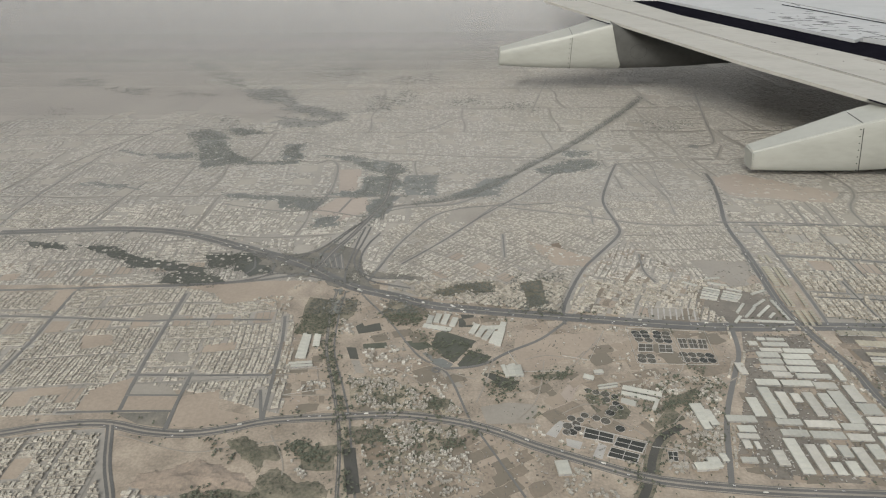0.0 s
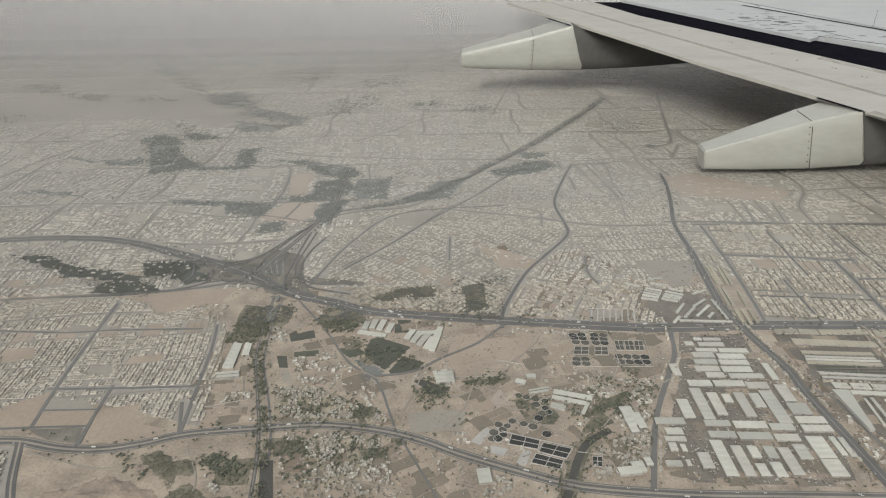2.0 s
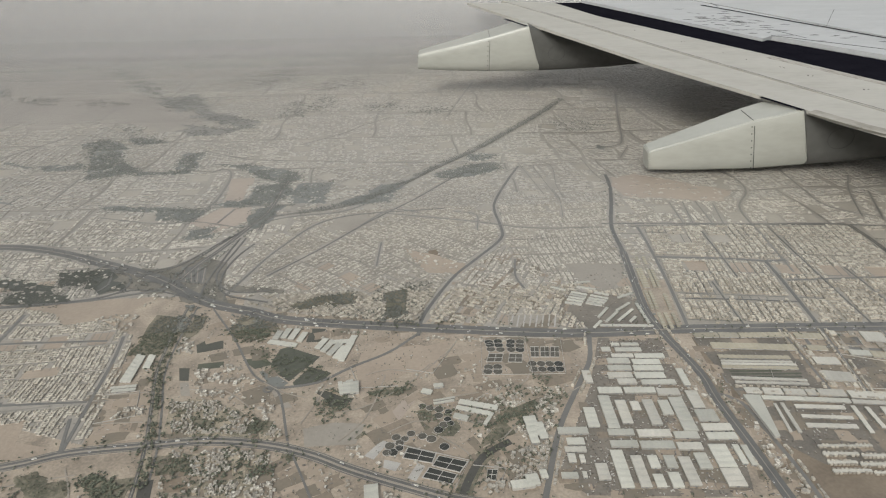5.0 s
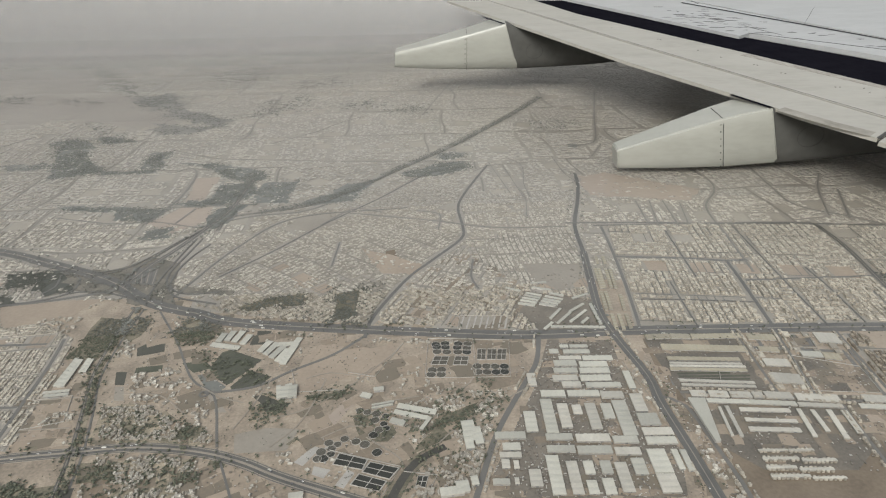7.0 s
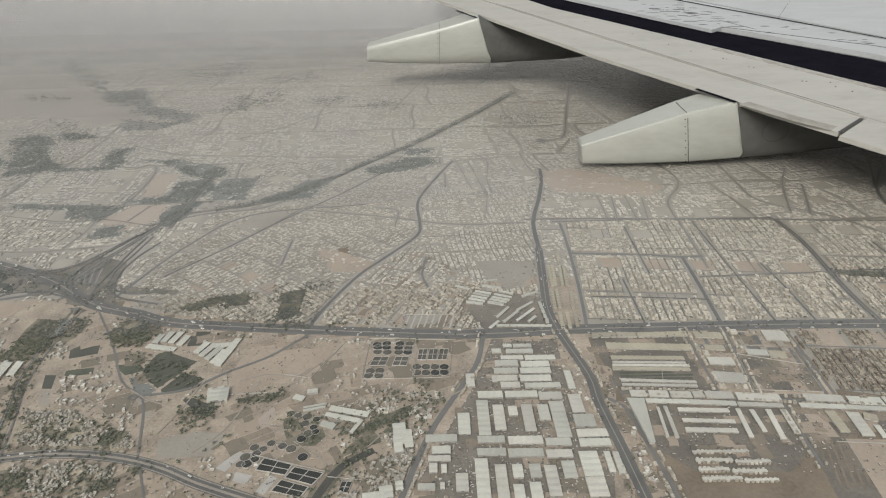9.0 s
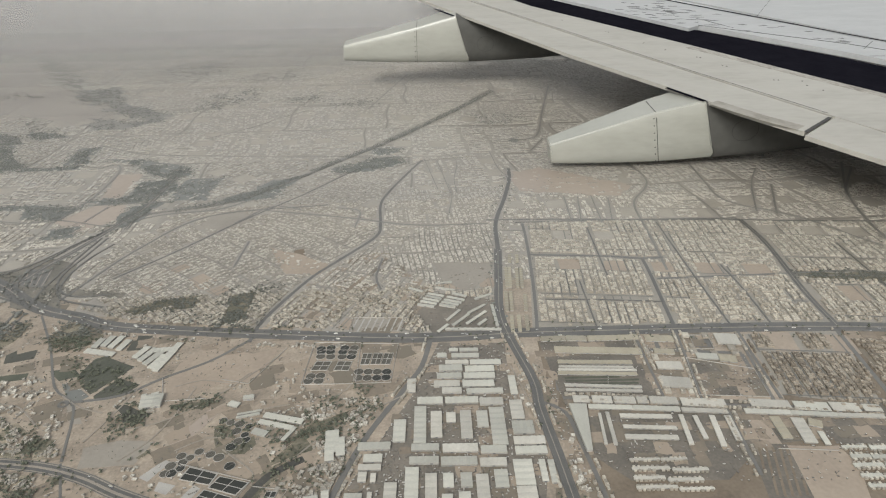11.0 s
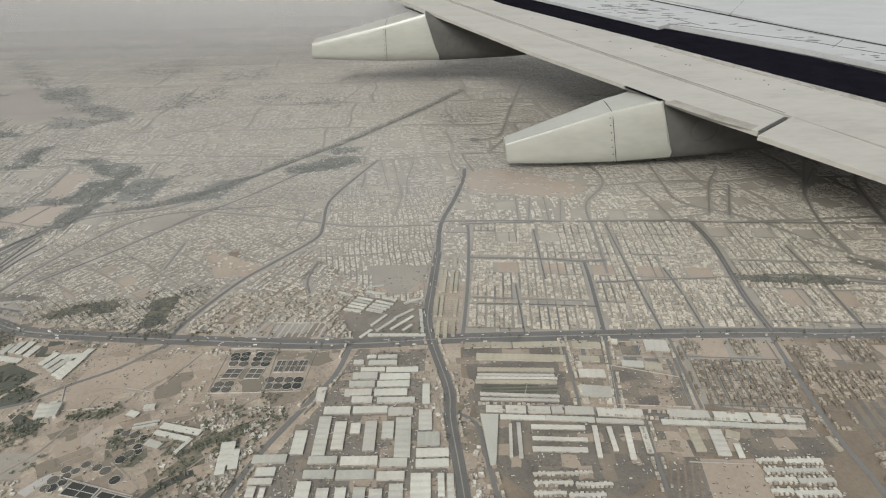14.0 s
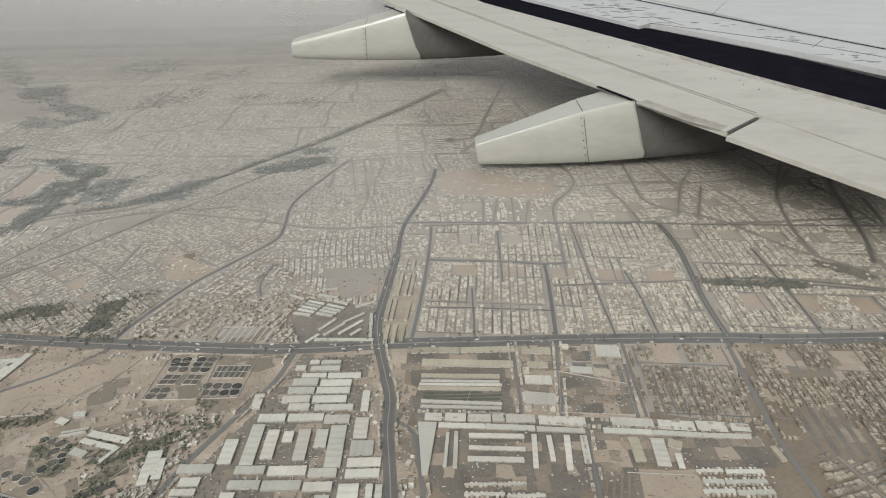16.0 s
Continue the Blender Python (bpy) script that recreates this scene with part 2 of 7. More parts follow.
def quads_object(name, verts, quads, mats, index=None, parent=None):
    """A large mesh of quads from numpy arrays: verts (n, 3), quads (m, 4)."""
    me = bpy.data.meshes.new(name)
    me.vertices.add(len(verts))
    me.vertices.foreach_set("co", np.asarray(verts, dtype=np.float32).ravel())
    me.loops.add(len(quads) * 4)
    me.loops.foreach_set("vertex_index", np.asarray(quads, dtype=np.int32).ravel())
    me.polygons.add(len(quads))
    me.polygons.foreach_set("loop_start", np.arange(0, len(quads) * 4, 4, dtype=np.int32))
    for m in mats:
        me.materials.append(m)
    if index is not None:
        me.polygons.foreach_set("material_index", np.asarray(index, dtype=np.int32))
    me.update(calc_edges=True)
    me.validate()
    me.shade_flat()
    ob = new(name, me)
    ob.parent = parent
    return ob


def smooth_line(pts, step=12.0):
    """A Catmull-Rom line through the points, at even steps."""
    p = np.array(pts, dtype=float)
    p = np.vstack([2 * p[0] - p[1], p, 2 * p[-1] - p[-2]])
    out = []
    for i in range(1, len(p) - 2):
        n = max(2, int(np.linalg.norm(p[i + 1] - p[i]) / step))
        s = np.linspace(0, 1, n, endpoint=False)[:, None]
        a, b, c, d = p[i - 1], p[i], p[i + 1], p[i + 2]
        out.append(0.5 * (2 * b + (c - a) * s + (2 * a - 5 * b + 4 * c - d) * s**2 + (3 * b - a - 3 * c + d) * s**3))
    return np.vstack(out + [p[-2][None]])


def normals_of(line):
    t = np.gradient(line, axis=0)
    t /= np.linalg.norm(t, axis=1)[:, None] + 1e-9
    return np.stack([-t[:, 1], t[:, 0]], 1)


def ribbon(name, line, offset, width, z, mat, parent=None, thick=0.25):
    """A slab along a line: top and both edges."""
    n = normals_of(line)
    a, b = line + n * (offset - width / 2), line + n * (offset + width / 2)
    k = len(line)
    v = np.zeros((4 * k, 3))
    v[0:k, :2], v[k:2 * k, :2], v[2 * k:3 * k, :2], v[3 * k:, :2] = a, b, a, b
    v[:2 * k, 2], v[2 * k:, 2] = z, z - thick
    i = np.arange(k - 1)
    q = np.vstack([np.stack([i, i + 1, k + i + 1, k + i], 1)[:, ::-1], np.stack([2 * k + i, 2 * k + i + 1, i + 1, i], 1)[:, ::-1],
                   np.stack([k + i, k + i + 1, 3 * k + i + 1, 3 * k + i], 1)[:, ::-1]])
    return quads_object(name, v, q, [mat], parent=parent)


# a map of what is taken, in cells of 2 m
CELL, X0, Y0, NX, NY = 2.0, -3300.0, 250.0, 3450, 2400
taken = np.zeros((NY, NX), dtype=bool)
built = np.zeros((NY, NX), dtype=bool)      # roads, halls and basins alone
GX, GY = np.meshgrid(X0 + CELL * (np.arange(NX) + 0.5), Y0 + CELL * (np.arange(NY) + 0.5))


def inside(poly, x, y):
    ok = np.zeros(np.shape(x), dtype=bool)
    p = np.array(poly, dtype=float)
    for (xa, ya), (xb, yb) in zip(p, np.roll(p, -1, axis=0)):
        cross = (ya > y) != (yb > y)
        ok ^= cross & (x < (xb - xa) * (y - ya) / (yb - ya + 1e-12) + xa)
    return ok


def claim_line(line, width):
    r = max(1, round((width / 2 - 1) / CELL))
    for x, y in smooth_line(line, 2.0) if len(line) < 60 else line:
        i, j = int((x - X0) / CELL), int((y - Y0) / CELL)
        taken[max(0, j - r):max(0, j + r + 1), max(0, i - r):max(0, i + r + 1)] = True
        built[max(0, j - r):max(0, j + r + 1), max(0, i - r):max(0, i + r + 1)] = True


def claim_poly(poly, hard=True):
    p = np.array(poly, dtype=float)
    i0, i1 = np.clip(((p[:, 0].min() - X0) / CELL, (p[:, 0].max() - X0) / CELL + 1), 0, NX).astype(int)
    j0, j1 = np.clip(((p[:, 1].min() - Y0) / CELL, (p[:, 1].max() - Y0) / CELL + 1), 0, NY).astype(int)
    if i1 > i0 and j1 > j0:
        cover = inside(poly, GX[j0:j1, i0:i1], GY[j0:j1, i0:i1])
        taken[j0:j1, i0:i1] |= cover
        if hard:
            built[j0:j1, i0:i1] |= cover


def free(x, y, plan=None):
    i, j = ((x - X0) / CELL).astype(int), ((y - Y0) / CELL).astype(int)
    ok = (i >= 0) & (j >= 0) & (i < NX) & (j < NY)
    out = np.zeros(len(x), dtype=bool)
    out[ok] = ~(taken if plan is None else plan)[j[ok], i[ok]]
    return out


def patch(name, poly, z, mat, label, category, wobble=0.0, kind="structure", relief=0.0, claim=True):
    """A piece of ground of its own cover, its edge worn uneven, its crown raised by relief."""
    p = np.array(poly, dtype=float)
    ring = []
    for a, b in zip(p, np.roll(p, -1, axis=0)):
        n = max(1, int(np.linalg.norm(b - a) / (14 if wobble else 400)))
        for s in np.linspace(0, 1, n, endpoint=False):
            q = a + (b - a) * s
            if wobble:
                out = q - p.mean(0)
                reach = np.linalg.norm(out) + 1e-6
                sway = wobble * noise.noise((q[0] / 45, q[1] / 45, 1.7)) + 0.6 * wobble * noise.noise((q[0] / 14, q[1] / 14, 5.7))
                q = p.mean(0) + out * max(0.45, 1 + sway / reach)
            ring.append(q)
    ring = np.array(ring)
    c, k = ring.mean(0), len(ring)
    levels = [(1.0, -0.3), (1.0, z)] + ([(0.8, z + relief * 0.35), (0.55, z + relief * 0.8), (0.28, z + relief)] if relief else [])
    v, f = [], []
    for s, h in levels:
        for q in ring:
            w = c + (q - c) * s
            lift = relief * 0.45 * noise.noise((w[0] / 25, w[1] / 25, 0)) if relief and s < 1 else 0
            v.append((w[0], w[1], h + lift))
    for l in range(len(levels) - 1):
        for i in range(k):
            f.append((l * k + i, l * k + (i + 1) % k, (l + 1) * k + (i + 1) % k, (l + 1) * k + i))
    if relief:
        v.append((c[0], c[1], z + relief))
        f += [((len(levels) - 1) * k + i, (len(levels) - 1) * k + (i + 1) % k, len(v) - 1) for i in range(k)]
    else:
        f.append(tuple(range(k, 2 * k)))
    ob = mesh_object(name, v, f, mat)
    bm = bmesh.new()
    bm.from_mesh(ob.data)
    bmesh.ops.recalc_face_normals(bm, faces=bm.faces)
    bm.to_mesh(ob.data)
    bm.free()
    if claim:
        claim_poly(poly, False)
    return tagged(ob, label, category, kind=kind)


# ---- ground ----
def ground_sheet():
    n = 60
    xs, ys = np.linspace(-9000, 9000, n), np.linspace(-2500, 12000, n)
    v = [(x, y, 0) for y in ys for x in xs]
    f = [(j * n + i, j * n + i + 1, (j + 1) * n + i + 1, (j + 1) * n + i) for j in range(n - 1) for i in range(n - 1)]
    return tagged(mesh_object("ground", v, f, M_SAND), "dry sandy beige ground reaching into the haze", "ground", kind="structure")


ground_sheet()

# ---- upright sheets that stand in for distant haze ----
def haze_sheet(y, density, height=420, low=0.3, thick=150, ends=None):
    """An upright sheet added to stand in for haze over the far town, denser with height; ends: the stretch of x over
    which it thins out.
    """
    m = bpy.data.materials.new("haze_sheet_grey")
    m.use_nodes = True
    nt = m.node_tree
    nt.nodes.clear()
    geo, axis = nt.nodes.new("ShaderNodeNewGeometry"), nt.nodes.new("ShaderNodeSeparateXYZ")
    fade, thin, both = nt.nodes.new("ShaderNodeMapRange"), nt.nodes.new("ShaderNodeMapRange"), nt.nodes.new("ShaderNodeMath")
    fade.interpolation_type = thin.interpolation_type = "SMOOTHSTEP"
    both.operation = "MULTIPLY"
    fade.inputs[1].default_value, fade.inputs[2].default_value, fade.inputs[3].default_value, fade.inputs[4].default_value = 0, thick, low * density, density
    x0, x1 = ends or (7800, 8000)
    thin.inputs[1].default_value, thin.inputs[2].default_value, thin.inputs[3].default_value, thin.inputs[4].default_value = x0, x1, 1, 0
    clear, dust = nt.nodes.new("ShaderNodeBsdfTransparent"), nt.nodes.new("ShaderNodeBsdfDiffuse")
    # sheet colour brightens eastwards: uneven haze light put into the colour
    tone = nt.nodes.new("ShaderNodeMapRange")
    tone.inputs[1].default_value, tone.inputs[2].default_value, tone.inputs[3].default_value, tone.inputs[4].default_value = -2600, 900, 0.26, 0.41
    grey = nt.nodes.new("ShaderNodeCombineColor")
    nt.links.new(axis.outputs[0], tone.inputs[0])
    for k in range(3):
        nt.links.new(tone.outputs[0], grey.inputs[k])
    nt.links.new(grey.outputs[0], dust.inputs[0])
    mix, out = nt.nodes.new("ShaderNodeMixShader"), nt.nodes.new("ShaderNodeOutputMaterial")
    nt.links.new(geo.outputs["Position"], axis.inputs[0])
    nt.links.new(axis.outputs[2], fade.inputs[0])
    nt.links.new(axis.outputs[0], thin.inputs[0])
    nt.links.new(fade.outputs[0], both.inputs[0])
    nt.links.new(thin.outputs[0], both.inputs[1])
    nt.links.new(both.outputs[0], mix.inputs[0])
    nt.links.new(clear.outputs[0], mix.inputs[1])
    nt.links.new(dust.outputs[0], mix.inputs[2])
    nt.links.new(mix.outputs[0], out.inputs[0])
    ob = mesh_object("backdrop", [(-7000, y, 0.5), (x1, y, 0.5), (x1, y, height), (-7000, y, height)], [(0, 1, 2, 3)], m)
    return tagged(ob, "grey upright sheet standing in for distant haze", "dust haze", kind="structure")


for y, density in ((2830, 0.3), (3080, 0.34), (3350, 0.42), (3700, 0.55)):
    haze_sheet(y, density)
haze_sheet(4150, 1.0, 900, 1.0, 60)
# weaker haze sheets in the west only, kept clear of the wing
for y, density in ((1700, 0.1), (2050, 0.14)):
    haze_sheet(y, density, ends=(-900, 130))
haze_sheet(2520, 0.25, ends=(-250, 500))

# ---- roads ----
road_level = [0.3]


def road(pts, width, mat=M_STREET, name="road", label="dusty grey asphalt street", median=0.0, lines=False, margin=3.5):
    line = smooth_line(pts)
    # far streets take the paler asphalt that carries haze in its colour
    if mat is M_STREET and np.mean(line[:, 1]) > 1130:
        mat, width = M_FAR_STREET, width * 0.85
    road_level[0] += 0.003
    z = road_level[0]
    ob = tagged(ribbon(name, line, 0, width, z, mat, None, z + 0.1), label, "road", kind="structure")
    claim_line(pts, width + 2 * margin)
    if median:
        ribbon("median", line, 0, median, z + 0.12, M_TRACK, ob, 0.2)
    if median:
        for s in (-1, 1):
            ribbon("carriageway", line, s * width * 0.21, width * (0.23 if lines else 0.3), z + 0.05, M_ASPHALT, ob, 0.1)
            ribbon("side_lane", line, s * width * 0.44, width * (0.06 if lines else 0.1), z + 0.04, M_ASPHALT, ob, 0.1)
    if lines:
        for s in (-1, 1):
            ribbon("edge_line", line, s * (width / 2 - 0.7), 0.35, z + 0.03, M_PAINT, ob, 0.02)
    return line


HIGHWAY = [(-892, 1109), (-782, 1116), (-671, 1122), (-564, 1112), (-474, 1082), (-383, 1036), (-298, 993), (-244, 958), (-180, 904), (-139, 877), (-81, 853), (11, 817), (97, 792), (181, 779), (265, 770)][:-3] + [(333, 767), (442, 758), (551, 759), (698, 753), (846, 746), (986, 736), (1066, 727), (1191, 721), (1441, 709)]
highway_line = road(HIGHWAY, 22, M_STREET, "highway", "wide dark asphalt highway with a sandy median", 1.4)
z_highway = road_level[0]
R_NORTH = [(-226, 941), (-208, 1017), (-185, 1078), (-156, 1174), (-132, 1267), (-128, 1375), (-123, 1455)]
road(R_NORTH, 12, M_STREET, "highway", "dark asphalt highway running out of the interchange", 1.5)
R_WADI = [(-131, 1159), (-119, 1226), (4, 1262), (72, 1308), (157, 1408), (242, 1520), (353, 1660), (477, 1845), (594, 2025), (727, 2255)]
road(R_WADI, 8.5, M_STREET, "highway", "dark highway along a strip of trees", 1.5)
road([(179, 768), (189, 824), (239, 935), (283, 999), (341, 1083), (349, 1137), (347, 1227), (360, 1293), (408, 1424), (443, 1509)], 5.6, M_ASPHALT, label="winding dark asphalt avenue between old houses")
road([(185, 780), (139, 732), (88, 700), (48, 671), (3, 664), (-14, 663)], 4.5)
R_SOUTH = [(548, 408), (547, 468), (545, 537), (542, 608)] + [(544, 658), (531, 747), (527, 812), (539, 903), (555, 1013), (568, 1125), (604, 1245), (633, 1356), (644, 1429)]
road(R_SOUTH[8:], 8, M_ASPHALT, label="dark asphalt avenue running on into the old town")
road(R_SOUTH[:9], 13, M_STREET, "highway", "broad dark asphalt avenue with a median", 0.8)
z_south = road_level[0]
road([(568, 748), (576, 790), (594, 906), (612, 1053), (617, 1116)], 5)
road([(545, 618), (569, 598), (575, 535), (578, 488), (578, 454)], 5)
road([(762, 755), (784, 899), (791, 957)], 5.5, M_ASPHALT)
road([(817, 914), (839, 1054), (862, 1193), (919, 1280), (939, 1346), (933, 1462), (937, 1622)], 5, M_STREET)
road([(986, 736), (997, 832), (1028, 993), (1034, 1097)], 9, M_STREET, median=0.8)
road([(979, 729), (962, 635), (949, 555), (945, 481), (938, 446)], 6, M_STREET)
road([(552, 1139), (709, 1128), (848, 1111), (1033, 1095), (1118, 1082), (1438, 1049)], 5)
road([(1078, 1428), (1059, 1300), (1048, 1205), (1076, 1160), (1118, 1129), (1167, 1073), (1216, 977), (1270, 912), (1305, 872)], 5, M_STREET)
road([(790, 888), (1000, 886), (1089, 886), (1170, 872), (1278, 837)], 4.5, M_STREET)
road([(607, 988), (653, 981), (735, 970), (791, 957), (828, 958)], 6)
road([(1440, 1395), (1327, 1211), (1268, 1064), (1241, 954)], 5.5)
RING = [(-594, 531), (-525, 546), (-479, 557), (-413, 562), (-353, 548), (-305, 544), (-261, 551), (-211, 565), (-130, 571), (-61, 574), (7, 563), (60, 544), (103, 521), (162, 495), (212, 475), (245, 467), (296, 460), (358, 454), (453, 449), (555, 443)]
road(RING, 15, M_TRACK, "ring_road", "dark dual carriageway with a pale median and verges", 1.6, True)
z_ring = road_level[0]
road([(-179, 877), (-177, 795), (-168, 707), (-148, 633), (-131, 569), (-121, 514), (-114, 450), (-110, 404)], 4.2, M_STREET, median=0.7)
road([(-164, 872), (-164, 795), (-157, 707), (-135, 633), (-117, 569), (-107, 514), (-95, 450), (-88, 404)], 2.6)
road([(-402, 560), (-376, 499), (-349, 451), (-326, 405)], 9, M_ASPHALT, median=2)
road([(-929, 877), (-743, 880), (-604, 886), (-465, 894), (-353, 902), (-262, 925), (-226, 941)], 6)
road([(-599, 593), (-600, 660), (-602, 739), (-613, 868), (-606, 890)], 5)
road([(-403, 583), (-411, 647), (-419, 737), (-426, 866)], 5)
road([(-222, 568), (-232, 682), (-237, 736), (-247, 796)], 4.5)
road([(-334, 550), (-338, 612), (-340, 658)], 4.5)
road([(-691, 801), (-601, 796), (-465, 785), (-397, 788), (-266, 786)], 4.5)
road([(-422, 654), (-330, 652), (-233, 652)], 4)
road([(298, 456), (309, 487), (340, 570), (386, 654), (409, 697), (423, 752)], 6.5)
road([(-137, 862), (-84, 778), (-38, 693), (1, 655), (28, 568)], 3, M_STREET)
road([(28, 566), (57, 504), (82, 449)], 2.6, M_STREET)
road([(572, 623), (643, 615), (758, 595), (853, 583), (927, 569)], 4.5)
road([(843, 736), (834, 671), (825, 600)], 4)
road([(701, 747), (695, 677), (690, 614)], 3.5)
road([(759, 743), (746, 673), (733, 608)], 3.5)
road([(754, 591), (747, 540), (741, 492)], 4)
road([(-77, 965), (-1, 1062), (80, 1179), (180, 1305), (262, 1423), (316, 1490)], 3.6, M_ASPHALT)
road([(552, 1122), (411, 1129), (291, 1173), (118, 1227)], 4.5)
road([(-132, 900), (-74, 1076), (16, 1210), (240, 1245)], 4)
# streets of the northern quarters
road([(-995, 1493), (-955, 1660), (-865, 1893)], 5, M_STREET)
road([(-933, 1270), (-938, 1416), (-937, 1608)], 6, M_STREET)
road([(-916, 1147), (-936, 1298), (-937, 1492)], 4, M_STREET)
road([(-737, 1139), (-731, 1287), (-721, 1397)], 4, M_STREET)
road([(-632, 1310), (-644, 1503)], 4, M_STREET)
road([(-1236, 1640), (-1177, 1659)], 3.5, M_STREET)
road([(-1180, 1948), (-879, 1927), (-787, 1897), (-636, 1842)], 4, M_STREET)
road([(-402, 1717), (-259, 1629), (-133, 1606), (96, 1571), (320, 1557)], 4, M_STREET)
road([(-334, 1524), (-301, 1551), (-273, 1496), (-263, 1357), (-270, 1286)], 6, M_STREET)
road([(-286, 1202), (-264, 1286)], 6, M_STREET)
road([(-226, 1201), (-209, 1278)], 6, M_STREET)
road([(-365, 1281), (-175, 1291), (-85, 1290)], 5, M_STREET)
road([(-483, 1250), (-348, 1209), (-276, 1214), (-174, 1176)], 5, M_STREET)
road([(-174, 1176), (-82, 1224), (16, 1241), (70, 1280)], 6, M_STREET)
road([(68, 1169), (128, 1246), (188, 1225)], 4, M_STREET)
road([(-143, 1751), (-28, 1871), (26, 1958), (103, 2044)], 4, M_STREET)
road([(293, 2039), (377, 2388), (432, 2605)], 5, M_STREET)
road([(114, 1086), (109, 989)], 3, M_STREET)
road([(261, 1227), (306, 1205), (301, 1129)], 3, M_STREET)
road([(355, 997), (346, 933), (354, 893)], 3.5, M_STREET)
road([(403, 1465), (457, 1508), (595, 1528)], 2, M_STREET)
road([(448, 1531), (470, 1308)], 2.2, M_STREET)
road([(494, 1343), (497, 1273), (483, 1178)], 2, M_STREET)
road([(-239, 622), (-223, 565)], 4, M_STREET)
road([(943, 2318), (841, 1957), (776, 1715), (740, 1665), (686, 1645)], 6, M_STREET)
road([(480, 1504), (495, 1285)], 2.2, M_STREET)
road([(498, 1567), (527, 1499), (510, 1367), (509, 1284)], 2.2, M_STREET)
road([(617, 1565), (620, 1430), (634, 1373)], 2.6, M_STREET)
road([(777, 1662), (721, 1555)], 4, M_STREET)
road([(912, 1623), (976, 1643), (1146, 1826)], 4, M_STREET)
road([(934, 1621), (928, 1442), (939, 1382)], 5, M_STREET)
road([(1195, 1270), (1118, 1115)], 5, M_STREET)
road([(1086, 1131), (1153, 1274), (1217, 1375)], 4, M_STREET)
road([(1437, 1355), (1344, 1240)], 6, M_STREET)
road([(1508, 1311), (1464, 1246), (1411, 1115), (1367, 1007), (1319, 917)], 7, M_STREET)
road([(1486, 1180), (1437, 1048)], 4, M_STREET)
road([(1010, 879), (1147, 863), (1274, 832)], 4, M_STREET)
road([(1132, 852), (1124, 798), (1114, 742)], 4, M_STREET)
road([(604, 1122), (760, 1118), (906, 1110), (1031, 1102)], 4, M_STREET)
road([(729, 1242), (714, 1125)], 3, M_STREET)
road([(758, 1240), (730, 1111)], 3, M_STREET)
road([(787, 1243), (769, 1107)], 3, M_STREET)
road([(818, 1225), (792, 1118)], 3, M_STREET)
road([(838, 733), (829, 676), (815, 599)], 4, M_STREET)
roundabout = [(-13 + 5 * math.cos(a), 661 + 5 * math.sin(a)) for a in np.linspace(0, 2 * math.pi, 13)]
road(roundabout, 3, M_STREET, "roundabout", "small roundabout where two tracks meet")
road([(-409, 613), (-339, 612)], 3, M_STREET)
road([(-479, 581), (-405, 583), (-339, 583)], 3.4, M_STREET)
road([(-339, 612), (-335, 583), (-332, 551)], 3.4, M_STREET)
branch_lines = []
branch_lines.append([(38, 595), (54, 640), (65, 685)])
branch_lines.append([(109, 682), (139, 692), (177, 684), (194, 701)])
branch_lines.append([(-21, 676), (10, 653), (40, 641)])
branch_lines.append([(194, 610), (216, 630), (253, 638)])
branch_lines.append([(86, 564), (111, 595), (125, 635), (135, 680)])
branch_lines.append([(141, 574), (172, 591), (199, 588)])
branch_lines.append([(-220, 663), (-163, 666)])
branch_lines.append([(-208, 611), (-150, 611)])
branch_lines.append([(-114, 668), (-67, 662), (-21, 621)])
branch_lines.append([(-87, 497), (-18, 489), (36, 473)])
branch_lines.append([(-60, 550), (-41, 449)])
branch_lines.append([(385, 643), (343, 616), (297, 583), (267, 551)])
branch_lines.append([(296, 640), (317, 659), (328, 686), (332, 704)])
branch_lines.append([(192, 572), (230, 538), (232, 520)])
branch_lines.append([(-384, 543), (-294, 515), (-239, 524), (-189, 532)])
branch_lines.append([(-205, 541), (-181, 498), (-176, 450)])
branch_lines.append([(521, 688), (532, 621)])
branch_lines.append([(51, 609), (110, 620), (169, 666), (222, 731)])
for a in branch_lines:
    road(a, 1.7, M_TRACK, "dirt_track", "pale unpaved track across bare ground", margin=1)
# loops of the interchange
track_lines = []
track_lines.append([(-354, 1005), (-310, 979), (-305, 933), (-337, 911), (-378, 901)])
track_lines.append([(-348, 994), (-338, 953), (-349, 929)])
track_lines.append([(-235, 992), (-231, 963), (-210, 936), (-180, 901)])
track_lines.append([(-162, 1166), (-209, 1059), (-229, 1000), (-220, 954), (-190, 909)])
track_lines.append([(-149, 1124), (-157, 1056), (-165, 987), (-154, 944), (-126, 904), (-57, 878)])
track_lines.append([(-160, 1125), (-167, 1056), (-173, 969), (-173, 924), (-169, 893)])
track_lines.append([(-301, 978), (-256, 1002), (-227, 1040), (-181, 1134)])
track_lines.append([(-522, 888), (-425, 892), (-340, 908), (-292, 932), (-230, 921), (-162, 884)])
track_lines.append([(-429, 1047), (-314, 991), (-238, 944), (-167, 887)])
track_lines.append([(-127, 1097), (-146, 1045), (-154, 984), (-145, 934), (-109, 912), (-61, 915)])
track_lines.append([(-284, 967), (-250, 951), (-208, 919)])
track_lines.append([(-373, 1021), (-295, 998), (-250, 1012)])
for a in track_lines:
    road(a, 3.6, M_ASPHALT, "slip_road", "curving asphalt slip road of an interchange", margin=5)
